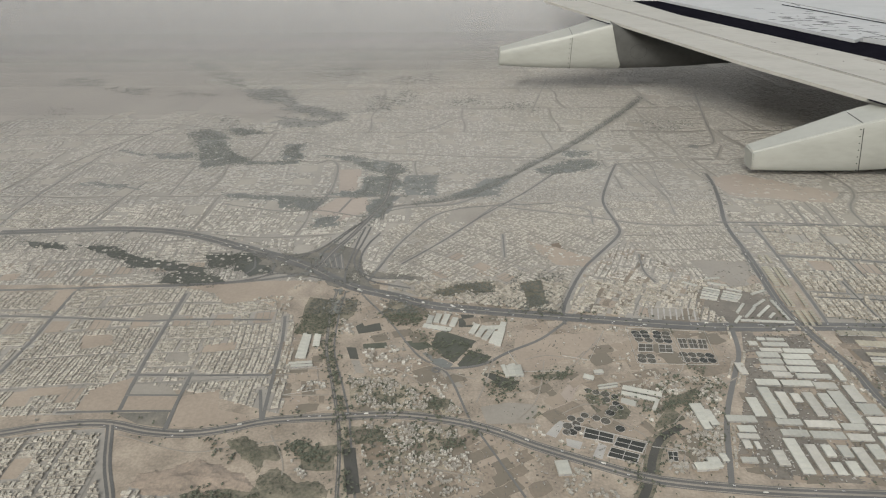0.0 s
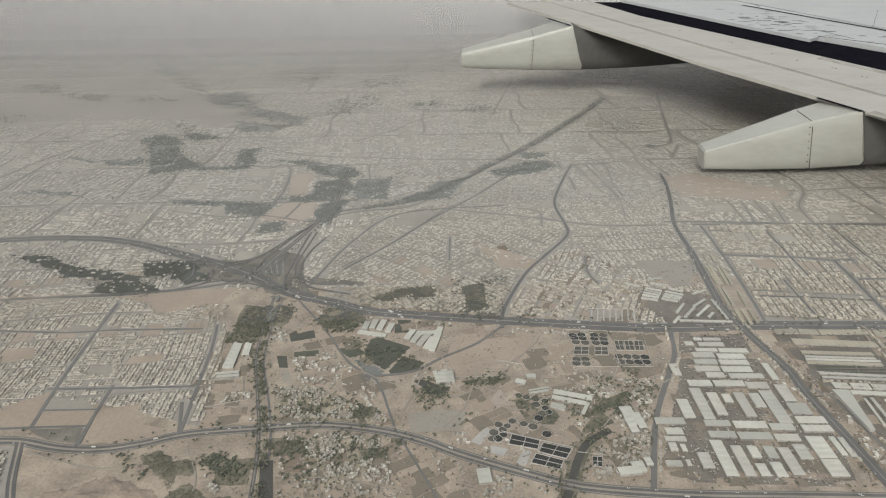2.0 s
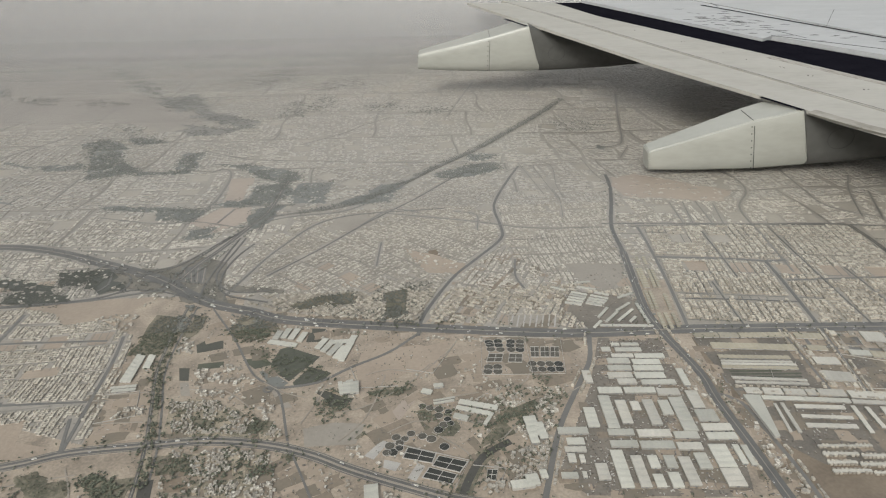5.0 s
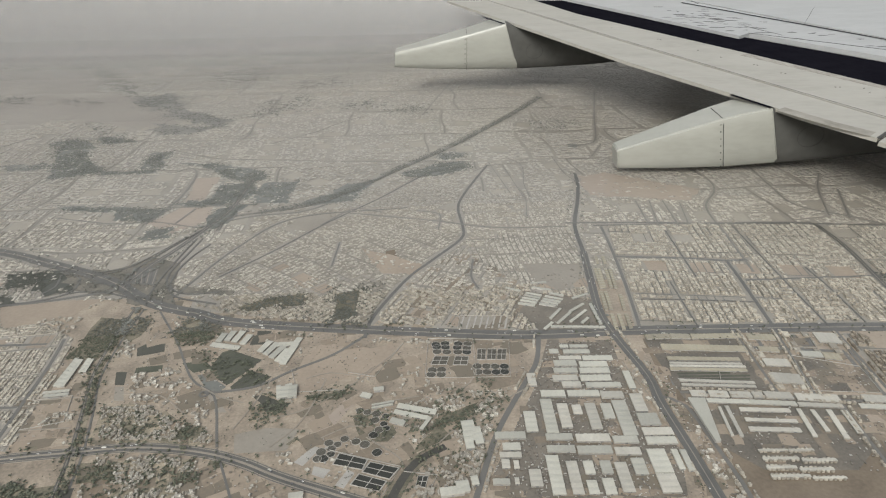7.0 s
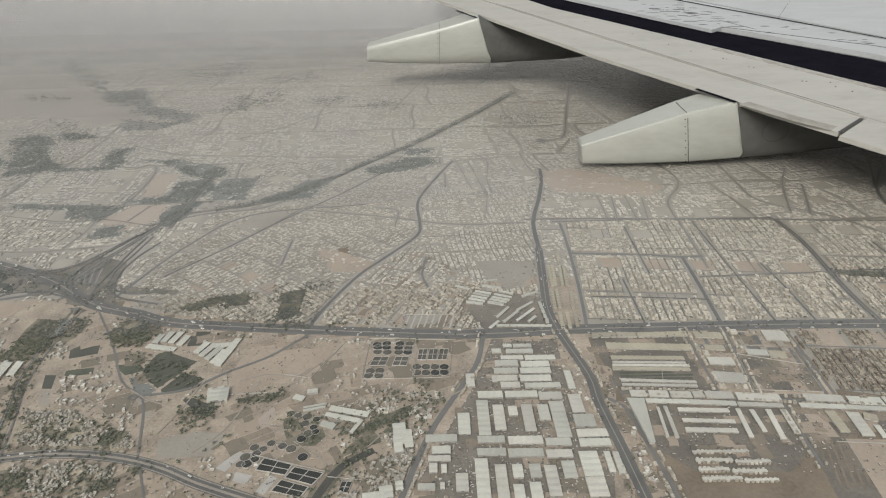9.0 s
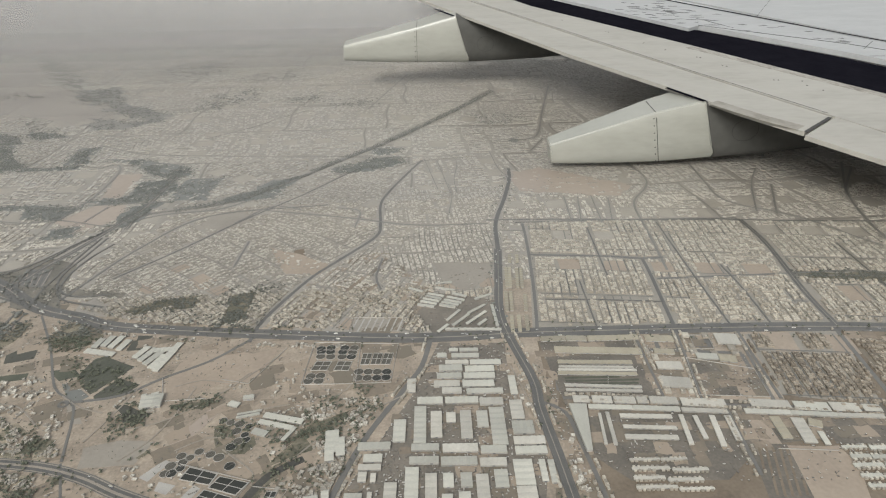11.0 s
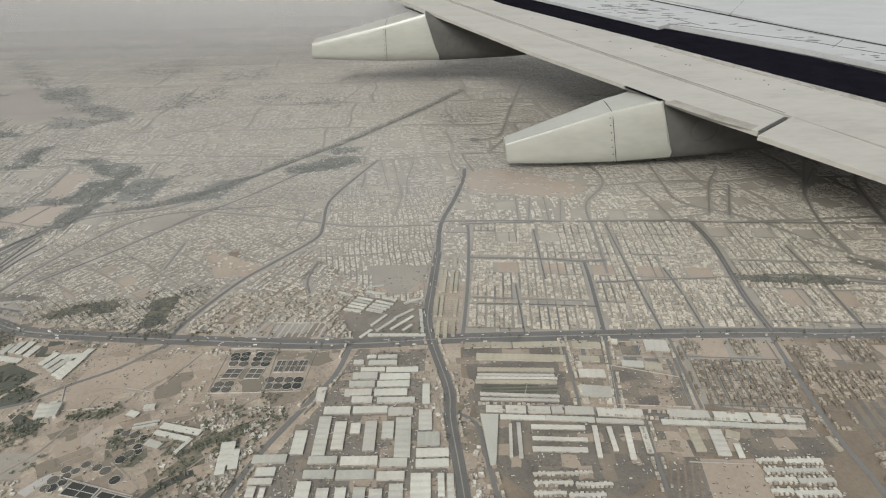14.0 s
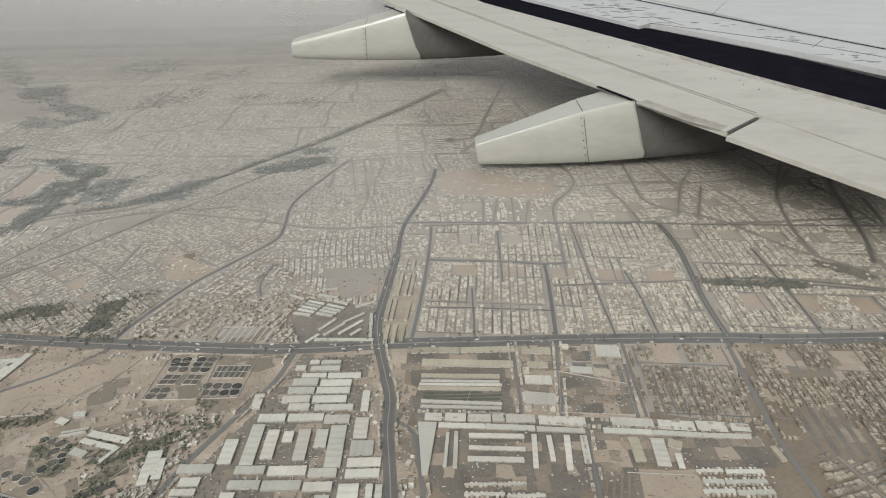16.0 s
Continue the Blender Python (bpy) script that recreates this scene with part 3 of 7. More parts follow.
patch("verge", [(-365, 982), (-295, 998), (-256, 1013), (-219, 1051), (-157, 1023), (-142, 933), (-157, 888), (-184, 901), (-234, 928), (-302, 937), (-339, 919)], 0.12, M_VERGE, "brown and green dusty verge inside an interchange", "verge", 3)
parking = patch("car_park", [(-235, 1011), (-190, 1008), (-177, 946), (-215, 954)], 0.3, M_STREET, "asphalt car park inside the interchange", "car park")
for k in range(7):
    ribbon("parking_row", np.array([(-229 + 6.2 * k, 1006 - 0.3 * k), (-211 + 5 * k, 958 - 1.2 * k)]), 0, 1.6, 0.34, M_ASPHALT if k % 2 else M_TRACK, parking, 0.05)
# residential streets of the eastern grid
for a in ([(655, 761), (666, 892)], [(841, 752), (852, 893), (871, 1099)], [(1113, 730), (1131, 836), (1150, 983)], [(715, 905), (734, 1086)],
          [(899, 754), (909, 855), (911, 924)], [(600, 842), (671, 835), (774, 820)]):
    road(a, 2.4, M_ASPHALT)
# ---- green belt along a dry stream ----
BELT = [(-172, 876), (-171, 795), (-162, 707), (-141, 633), (-124, 569), (-114, 514), (-105, 450), (-100, 410)]
belt_line = smooth_line(BELT, 5)
tagged(ribbon("green_belt", belt_line, -1, 6, 0.26, M_GARDEN, None, 0.3), "dark overgrown bed of a stream between two roads", "green belt", kind="structure")
claim_line(BELT, 9)
WADI = [(-66, 1246), (4, 1274), (72, 1318), (157, 1419), (242, 1533), (353, 1670), (477, 1856), (594, 2035), (727, 2265)]
wadi_line = smooth_line(WADI, 9)
# the strip's pale tone has the haze of the valley in it
tagged(ribbon("green_belt", wadi_line, 0, 9, 0.2, M_GROVE, None, 0.3), "strip of ground under trees along a dry valley, haze in its colour", "green belt", kind="structure")
claim_line(WADI, 30)
# ---- canal ----
CANAL = [(180, 415), (203, 448), (216, 470), (227, 497), (240, 522), (254, 537), (280, 552)]
canal_line = smooth_line(CANAL)
tagged(ribbon("canal", canal_line, 0, 9, 0.3, M_CANAL), "dark canal between scrubby banks", "canal", kind="structure")
tagged(ribbon("canal_bank", canal_line, 0, 17, 0.2, M_SCRUB), "dark scrubby earth bank", "bank", kind="structure")
claim_line(CANAL, 26)

# ---- warehouses ----
EAST = -3.0


def gable_mesh(w, d, h, rise, bays, over=0.6):
    """A low roof of several bays, with its fascia."""
    v, f = [], []
    n = bays * 2
    for s in (-1, 1):
        for i in range(n + 1):
            v.append((-w / 2 - over + (w + 2 * over) * i / n, s * (d / 2 + over), h + (rise if i % 2 else 0)))
    for i in range(n):
        f.append((i, i + 1, n + 2 + i, n + 1 + i))
    k = len(v)
    v += [(x, y, z - 0.5) for x, y, z in v]
    f += [(k + i + 1, k + i, k + n + 1 + i, k + n + 2 + i) for i in range(n)]
    f += [(i + 1, i, k + i, k + i + 1) for i in range(n)] + [(n + 1 + i, n + 2 + i, k + n + 2 + i, k + n + 1 + i) for i in range(n)]
    f += [(0, n + 1, k + n + 1, k), (2 * n + 1, n, k + n, k + 2 * n + 1)]
    return v, f


def warehouse(cx, cy, w, d, turn, h=2.7, mat=None, group="warehouses of the estate", label="long low warehouse with a pale sheet-metal roof"):
    thing = tagged(new("warehouse"), label, "warehouse", group)
    thing.matrix_world = pose(cx, cy, 0, 0, 0, turn)
    x, y = w / 2, d / 2
    wall = mesh_object("wall", [(-x, -y, 0), (x, -y, 0), (x, y, 0), (-x, y, 0), (-x, -y, h), (x, -y, h), (x, y, h), (-x, y, h)],
                       [(0, 1, 5, 4), (1, 2, 6, 5), (2, 3, 7, 6), (3, 0, 4, 7)], M_METAL_WALL, thing)
    for k in range(max(1, min(4, int(w / 14)))):
        px = -x + (k + 0.5) * w / max(1, min(4, int(w / 14)))
        bm = bmesh.new()
        bmesh.ops.create_cube(bm, size=1, matrix=Matrix.LocRotScale((px, -y - 0.05, h * 0.36), None, (min(2.6, w * 0.4), 0.16, h * 0.72)))
        part("roller_door", bm, M_DOOR, wall, "dark roller door")
    swap = d > w
    v, f = gable_mesh(d if swap else w, w if swap else d, h, 0.4, max(2, round(max(w, d) / 8)), 0.3)
    roof = mesh_object("roof", v, f, mat or M_METAL, thing)
    if swap:
        roof.matrix_local = pose(0, 0, 0, 0, 0, 90)
    c, s = math.cos(radians(turn)), math.sin(radians(turn))
    claim_poly([(cx + c * a - s * b, cy + s * a + c * b) for a, b in ((-x - 1, -y - 1), (x + 1, -y - 1), (x + 1, y + 1), (-x - 1, y + 1))])
    return thing


WEST_ROWS = [(452, 725, 11, 6), (472, 724, 24, 6), (466, 712, 35, 8), (436, 715, 12, 8), (454, 699, 29, 7), (490, 696, 39, 9), (445, 688, 29, 11), (481, 683, 36, 11), (442, 673, 30, 9), (479, 670, 38, 10), (438, 658, 31, 10), (476, 655, 38, 11), (443, 645, 23, 9), (482, 641, 43, 8), (517, 649, 8, 34)]
WEST_BLOCKS = [(416, 629, 29, 11), (453, 627, 38, 10), (487, 622, 27, 11), (403, 591, 13, 57), (421, 590, 12, 40), (438, 599, 10, 15), (454, 587, 12, 43), (473, 594, 12, 25), (489, 582, 16, 58), (380, 583, 13, 33)]
WEST_SOUTH = [(514, 606, 14, 31), (516, 577, 23, 19), (519, 557, 33, 11), (518, 543, 33, 10), (407, 556, 29, 9), (444, 552, 37, 11), (479, 547, 27, 10), (353, 562, 34, 10), (405, 538, 30, 9), (441, 534, 37, 11), (476, 530, 27, 10), (395, 658, 10, 24)]
WEST_LAST = [(391, 503, 13, 52), (410, 498, 11, 43), (428, 510, 10, 17), (446, 509, 11, 17), (461, 495, 12, 39), (481, 508, 13, 22), (505, 514, 19, 33), (503, 484, 19, 24), (525, 515, 6, 28), (534, 513, 6, 29), (370, 500, 12, 22), (352, 545, 19, 10), (349, 533, 23, 7), (342, 521, 8, 12), (353, 519, 5, 11), (334, 497, 17, 7), (350, 497, 4, 8), (425, 484, 10, 17), (442, 484, 11, 20)]
for rows in (WEST_ROWS, WEST_BLOCKS, WEST_SOUTH, WEST_LAST):
    for x, y, w, d in rows:
        warehouse(x, y, w, d, EAST, 2.7, random.choice((M_METAL, M_METAL, M_CREAM)))
EAST_CABINS = [(632, 521, 31, 5), (662, 519, 27, 5), (634, 509, 38, 7), (673, 504, 36, 7), (628, 497, 31, 7), (663, 492, 35, 7), (631, 485, 40, 7), (669, 480, 34, 5)]
WHITE_CABINS = [(857, 520, 26, 7), (891, 516, 37, 11), (855, 507, 20, 10), (886, 504, 40, 10), (855, 495, 30, 10), (889, 491, 35, 12), (849, 482, 21, 9), (881, 477, 42, 11), (852, 469, 30, 8), (884, 465, 31, 8)]
cabins = []
for rows in (EAST_CABINS, WHITE_CABINS):
    for x, y, w, d in rows:
        cabins.append((x, y, w, d))
        warehouse(x, y, w, d * 0.45, EAST, 2.0, M_METAL if rows is WHITE_CABINS else M_CREAM)
OTHER = [(203, 652, 12, 6), (87, 655, 9, 22), (97, 656, 10, 22), (306, 557, 9, 25), (317, 564, 9, 26), (294, 493, 13, 14), (307, 500, 7, 11)] + [(127, 487, 14, 19), (308, 572, 14, 32), (283, 488, 24, 10)]
for x, y, w, d in OTHER:
    warehouse(x, y, w, d, EAST + 8, 3.6, group="workshops", label="single workshop hall with a pale metal roof")



def bar_shed(a, b, width, label="slanting shed with a pale metal roof", mat=None, h=2.3):
    (xa, ya), (xb, yb) = a, b
    warehouse((xa + xb) / 2, (ya + yb) / 2, math.hypot(xb - xa, yb - ya), width, math.degrees(math.atan2(yb - ya, xb - xa)), h, mat, "slanting sheds", label)


# ---- eastern industrial estate ----
TAN_SHEDS = [((571, 740), (604, 739), 10.2), ((606, 739), (632, 736), 10.3), ((634, 736), (673, 734), 10.3), ((674, 734), (702, 733), 10.3), ((584, 715), (695, 702), 12.3), ((582, 689), (675, 680), 6.5), ((577, 667), (673, 657), 4.7)]
for a, b, width in TAN_SHEDS:
    bar_shed(a, b, width, "long shed with a dusty tan roof", random.choice((M_TAN, M_DUN)))
CREAM_SHEDS = [((581, 679), (673, 670), 3.8), ((579, 673), (675, 664), 3.8), ((580, 644), (670, 632), 3.8), ((579, 635), (668, 625), 3.8), ((583, 618), (601, 616), 11.2), ((605, 616), (627, 613), 11.2), ((630, 613), (654, 610), 10.3), ((656, 610), (668, 609), 10.5), ((671, 609), (702, 605), 11.4), ((706, 603), (755, 596), 12.8), ((784, 595), (827, 588), 12.0)]
for a, b, width in CREAM_SHEDS:
    bar_shed(a, b, width, "long shed with a cream sheet roof", M_CREAM)
LONG_SHEDS = [((832, 586), (869, 580), 13.6), ((872, 581), (902, 576), 14.0), ((907, 576), (926, 573), 10.7), ((597, 604), (646, 598), 6.5), ((647, 598), (699, 591), 6.7), ((701, 590), (751, 583), 5.8), ((771, 582), (821, 575), 7.0), ((822, 575), (871, 567), 6.2), ((872, 567), (921, 561), 5.4)]
for a, b, width in LONG_SHEDS:
    bar_shed(a, b, width, "very long shed with a pale sheet roof", random.choice((M_CREAM, M_METAL)))
BAR_SHEDS = [((606, 592), (599, 545), 2.8), ((615, 593), (609, 543), 3.8), ((628, 586), (685, 580), 5.6), ((626, 569), (683, 562), 4.7), ((623, 554), (679, 548), 5.8), ((696, 582), (689, 537), 4.8), ((711, 579), (708, 544), 4.8), ((730, 578), (722, 532), 5.8), ((747, 576), (742, 539), 6.6)]
for a, b, width in BAR_SHEDS:
    bar_shed(a, b, width, "narrow shed with a pale roof", M_CREAM)
EAST_HALLS = [((798, 570), (795, 537), 10.5), ((822, 566), (816, 529), 13.3), ((832, 560), (844, 554), 10.3), ((835, 544), (832, 525), 5.7), ((936, 546), (937, 526), 5.8), ((711, 730), (747, 725), 12.5), ((712, 701), (737, 697), 9.6), ((704, 672), (735, 668), 14.5), ((697, 641), (732, 634), 19.2), ((762, 686), (788, 682), 11.6), ((789, 680), (809, 675), 13.2), ((804, 721), (833, 716), 23.6)]
for a, b, width in EAST_HALLS:
    bar_shed(a, b, width, "broad hall with a pale sheet roof", random.choice((M_METAL, M_CREAM, M_TAN)))


def tapered_hall(poly, h=3.6):
    """A hall on a wedge-shaped plot: walls, and a roof with a slight overhang."""
    p = np.array(poly, dtype=float)
    c = p.mean(0)
    thing = tagged(new("hall"), "wedge-shaped hall with a pale grey roof", "hall")
    thing.matrix_world = pose(c[0], c[1], 0)
    q = p - c
    k = len(q)
    mesh_object("wall", [(x, y, 0) for x, y in q] + [(x, y, h) for x, y in q], [(i, (i + 1) % k, k + (i + 1) % k, k + i) for i in range(k)], M_METAL_WALL, thing)
    rim = [(x * 1.02, y * 1.02, h) for x, y in q] + [(x * 1.02, y * 1.02, h + 0.3) for x, y in q]
    mesh_object("roof", rim + [(0, 0, h + 0.7)], [(i, (i + 1) % k, k + (i + 1) % k, k + i) for i in range(k)] + [(k + i, k + (i + 1) % k, 2 * k) for i in range(k)], M_METAL, thing)
    claim_poly(poly)


tapered_hall([(576, 537), (582, 537), (595, 606), (575, 608)])
SLANTED = [(426, 872), (449, 862), (422, 866), (445, 854), (418, 858), (441, 848), (414, 851), (437, 841), (409, 842), (433, 834), (454, 860), (479, 848), (449, 852), (474, 841), (445, 846), (469, 835), (441, 839), (464, 830), (449, 796), (470, 822), (457, 783), (482, 810), (481, 812), (508, 833), (476, 785), (507, 815), (492, 781), (505, 794), (445, 775), (522, 768), (518, 832), (518, 775), (435, 769), (450, 786), (439, 889), (467, 878), (463, 869), (483, 859), (397, 891), (418, 878), (495, 850), (524, 863), (439, 901), (465, 904)]
for i in range(0, len(SLANTED), 2):
    bar_shed(SLANTED[i], SLANTED[i + 1], 4.3 if i < 18 else 4.0)
ROWS_BY_ROAD = [(549, 879), (557, 945), (554, 879), (563, 944), (565, 878), (574, 939), (572, 877), (581, 939), (538, 814), (545, 868), (545, 814), (552, 867), (565, 812), (572, 856), (537, 761), (542, 802), (547, 760), (552, 801), (558, 763), (563, 800), (566, 959), (571, 989), (579, 958), (583, 988)]
for i in range(0, len(ROWS_BY_ROAD), 2):
    bar_shed(ROWS_BY_ROAD[i], ROWS_BY_ROAD[i + 1], 4.6, "narrow row of shops with a tan roof", M_TAN)
COMPLEX = [(-33, 766), (8, 754), (-25, 772), (-21, 792), (-14, 774), (-9, 797), (-3, 770), (4, 796), (10, 764), (16, 786), (38, 744), (48, 768), (47, 737), (59, 763), (56, 729), (70, 756), (66, 720), (76, 748), (74, 714), (85, 758), (80, 745), (88, 773), (59, 758), (87, 760)]
for i in range(0, len(COMPLEX), 2):
    bar_shed(COMPLEX[i], COMPLEX[i + 1], 8.5, "factory hall with a white metal roof", M_METAL)
HALLS = [(-206, 688), (-206, 747), (-201, 687), (-202, 744), (-196, 687), (-198, 743), (-187, 715), (-189, 745), (-182, 715), (-184, 743), (-214, 675), (-183, 678), (-210, 669), (-181, 671)]
for i in range(0, len(HALLS), 2):
    bar_shed(HALLS[i], HALLS[i + 1], 4.2, "long row of white-roofed halls", M_METAL)

bar_shed((227, 621), (272, 606), 8, "plant hall with a pale greenish roof", M_METAL)
bar_shed((223, 611), (262, 597), 6, "plant hall with a pale greenish roof", M_METAL)
bar_shed((219, 597), (235, 590), 8, "plant hall with a pale greenish roof", M_METAL)
bar_shed((254, 579), (265, 598), 4, "plant hall with a pale greenish roof", M_METAL)
bar_shed((182, 645), (194, 640), 8, "plant hall with a pale greenish roof", M_METAL)
bar_shed((77, 669), (82, 644), 5, "plant hall with a pale greenish roof", M_METAL)
bar_shed((89, 671), (97, 645), 8, "plant hall with a pale greenish roof", M_METAL)
bar_shed((196, 624), (222, 629), 2.5, "plant hall with a pale greenish roof", M_METAL)
bar_shed((196, 619), (221, 624), 2.5, "plant hall with a pale greenish roof", M_METAL)

# ---- treatment plant: round basins and ponds ----
def basin(cx, cy, r):
    thing = tagged(new("settling_basin"), "round concrete settling basin full of dark water", "basin", "settling basins")
    thing.matrix_world = pose(cx, cy, 0)
    n = 24
    v, f = [], []
    for rad, z in ((r, 0), (r, 0.7), (r - 0.45, 0.7), (r - 0.45, 0.2)):
        v += [(rad * math.cos(2 * math.pi * i / n), rad * math.sin(2 * math.pi * i / n), z) for i in range(n)]
    for l in range(3):
        f += [(l * n + i, l * n + (i + 1) % n, (l + 1) * n + (i + 1) % n, (l + 1) * n + i) for i in range(n)]
    level = random.uniform(0.4, 0.62)
    mesh_object("rim", v, f, M_CONCRETE, thing)
    mesh_object("water", [((r - 0.4) * math.cos(2 * math.pi * i / n), (r - 0.4) * math.sin(2 * math.pi * i / n), level) for i in range(n)], [tuple(range(n))], random.choice((M_WATER, M_SLUDGE, M_SLUDGE)), thing)
    bm = bmesh.new()
    bmesh.ops.create_cube(bm, size=1, matrix=Matrix.LocRotScale((0, 0, 0.85), Euler((0, 0, 0.7)), (2 * r, 0.3, 0.2)))
    part("bridge", bm, M_STREET, thing)
    claim_poly([(cx - r, cy - r), (cx + r, cy - r), (cx + r, cy + r), (cx - r, cy + r)])


def pond(poly, fill=M_WATER, label="rectangular lined pond of black water"):
    thing = tagged(new("sludge_pond"), label, "pond", "sludge ponds")
    p = np.array(poly, dtype=float)
    c = p.mean(0)
    thing.matrix_world = pose(c[0], c[1], 0)
    q = p - c
    v, f = [], []
    for s, z in ((1.0, 0), (1.0, 1.2), (0.93, 1.2), (0.93, 0.3)):
        v += [(x * s, y * s, z) for x, y in q]
    for l in range(3):
        f += [(l * 4 + i, l * 4 + (i + 1) % 4, (l + 1) * 4 + (i + 1) % 4, (l + 1) * 4 + i) for i in range(4)]
    mesh_object("rim", v, f, M_CONCRETE, thing)
    mesh_object("water", [(x * 0.94, y * 0.94, 0.7) for x, y in q], [(0, 1, 2, 3)], fill, thing)
    for i in range(2):
        a, b = (q[i] + q[i + 1]) / 2, (q[(i + 2) % 4] + q[(i + 3) % 4]) / 2
        n = np.array((a[1] - b[1], b[0] - a[0])) / np.linalg.norm(a - b) * 0.35
        lo = [(*(a + n), 0.3), (*(a - n), 0.3), (*(b - n), 0.3), (*(b + n), 0.3)]
        mesh_object("partition_wall", lo + [(x, y, 1.0 + 0.02 * i) for x, y, _ in lo], [(4, 5, 6, 7), (0, 1, 5, 4), (1, 2, 6, 5), (2, 3, 7, 6), (3, 0, 4, 7)], M_CONCRETE, thing)
    claim_poly(poly)


BASINS = [(278, 745), (291, 746), (309, 744), (322, 743), (279, 738), (291, 737), (307, 735), (320, 733), (279, 728), (292, 726), (307, 725), (319, 724), (271, 688), (283, 688), (269, 679), (282, 678), (330, 692), (342, 691), (353, 690), (365, 689), (330, 680), (341, 679), (353, 678), (364, 678)]
for x, y in BASINS:
    basin(x, y, 6.3)
for x, y in [(182, 617), (191, 613), (202, 610), (213, 605), (201, 599), (211, 592), (214, 585), (206, 583), (200, 575), (151, 566), (161, 563), (168, 571), (181, 566), (191, 561), (144, 553), (155, 549), (148, 543), (141, 543), (205, 548), (155, 557)]:
    basin(x, y, random.uniform(4.6, 6.0))
for a in ([(164, 550), (196, 538), (191, 524), (158, 534)], [(198, 535), (230, 524), (220, 509), (190, 521)], [(187, 519), (217, 507), (210, 494), (179, 505)], [(249, 512), (260, 511), (256, 496), (246, 498)]):
    pond(a)
for a in ([(334, 730), (346, 729), (342, 705), (331, 706)], [(348, 729), (360, 728), (356, 704), (344, 705)], [(362, 728), (374, 727), (369, 703), (357, 704)], [(275, 718), (295, 716), (290, 698), (269, 699)], [(303, 716), (321, 714), (317, 695), (298, 697)]):
    pond(a, M_SLUDGE, "rectangular basin of grey drying sludge")

# ---- fields and woods ----
def field(poly, mat=M_FIELD, label="dark tilled field with faint rows", wobble=0.0):
    patch("field", poly, 0.12 + random.random() * 0.08, mat, label, "field", wobble)
    if mat in (M_FIELD, M_CROP, M_WATER):
        claim_poly(poly)


def planted_rows(poly, turn, spacing, width, mat, label, z=0.29):
    """Long beds side by side, cut off at the field's edge."""
    p = np.array(poly, dtype=float)
    a = radians(turn)
    ux, uy = np.array((math.cos(a), math.sin(a))), np.array((-math.sin(a), math.cos(a)))
    V, U = p @ uy, p @ ux
    for v in np.arange(V.min() + spacing / 2, V.max(), spacing):
        us = np.arange(U.min(), U.max(), 2.5)
        q = us[:, None] * ux + v * uy
        ok = inside(poly, q[:, 0], q[:, 1])
        if ok.sum() > 3:
            tagged(ribbon("planted_bed", q[ok], 0, width, z, mat), label, "planted bed", "beds of the field")


field([(-135, 767), (-105, 794), (-94, 756), (-128, 747)], M_FIELD, "dark green field with faint rows", 1)
field([(-141, 714), (-127, 713), (-120, 686), (-132, 687)], M_FIELD, "small dark green plot", 0)
field([(-130, 683), (-119, 683), (-108, 655), (-120, 656)], M_PALE, "small pale fallow plot", 0)
field([(-118, 721), (-85, 725), (-82, 712), (-116, 710)], M_CROP, "narrow dark hedge strip", 1)
field([(-13, 748), (-3, 753), (44, 727), (32, 708), (11, 676), (-17, 702), (-20, 717)], M_FIELD, "large dark green farm field", 1)
field([(-61, 727), (-32, 731), (-17, 714), (-39, 705)], M_CROP, "dark green farm field", 1)
field([(-33, 700), (-19, 699), (11, 673), (4, 665), (-11, 668)], M_PARK, "grey-green fallow field", 1)
field([(16, 673), (34, 705), (64, 690), (54, 675), (21, 664)], M_CROP, "dark green farm field", 1)
field([(21, 798), (44, 796), (41, 763), (20, 763)], M_FIELD, "dark fenced field beside the factory", 0)
field([(47, 653), (61, 654), (86, 639), (98, 637), (88, 626), (69, 623), (63, 637)], M_FIELD, "dark green pond between trees", 0)
field([(42, 587), (78, 593), (115, 590), (106, 558), (51, 559)], M_PALE, "pale dry field with a greenish tinge", 4)
field([(164, 641), (175, 632), (137, 563), (120, 564)], M_PINK, "pale sandy access strip", 2)
field([(100, 733), (124, 759), (188, 741), (221, 753), (207, 688), (162, 684), (110, 647), (102, 682)], M_EARTH, "wide bare pinkish earth lot", 8)
field([(-98, 531), (-71, 529), (-62, 502), (-87, 502)], M_DULL, "reddish brown bare plot", 1)
field([(47, 525), (55, 525), (62, 509), (51, 508)], M_PARK, "small grey plot", 0)
field([(16, 541), (50, 544), (78, 494), (68, 479), (34, 481)], M_EARTH, "bare sandy ground beside a track", 5)
field([(-9, 660), (0, 660), (24, 625), (10, 626)], M_PALE, "pale green-grey field", 1)
field([(-101, 806), (-54, 765), (-17, 759), (-25, 734), (-63, 730), (-88, 756)], M_EARTH, "bare reddish earth lot", 3)
field([(-210, 656), (-160, 653), (-156, 636), (-204, 639)], M_EARTH, "bare earth beside the stream", 3)
field([(-206, 619), (-152, 618), (-144, 593), (-196, 594)], M_EARTH, "bare earth beside the stream", 3)
field([(116, 540), (135, 563), (143, 559), (127, 534)], M_CONCRETE, "pale paved pad of the treatment plant", 1)
field([(139, 533), (157, 527), (151, 516), (138, 522)], M_CONCRETE, "pale paved pad of the treatment plant", 1)
field([(164, 506), (175, 526), (183, 521), (173, 501)], M_CONCRETE, "pale paved pad of the treatment plant", 1)
field([(220, 623), (277, 609), (258, 578), (213, 594)], M_PALE, "pale paved yard of the treatment plant", 1)
field([(194, 615), (214, 609), (224, 578), (216, 565), (187, 566), (178, 586), (173, 609)], M_SCRUB, "dark weedy ground between basins", 4)
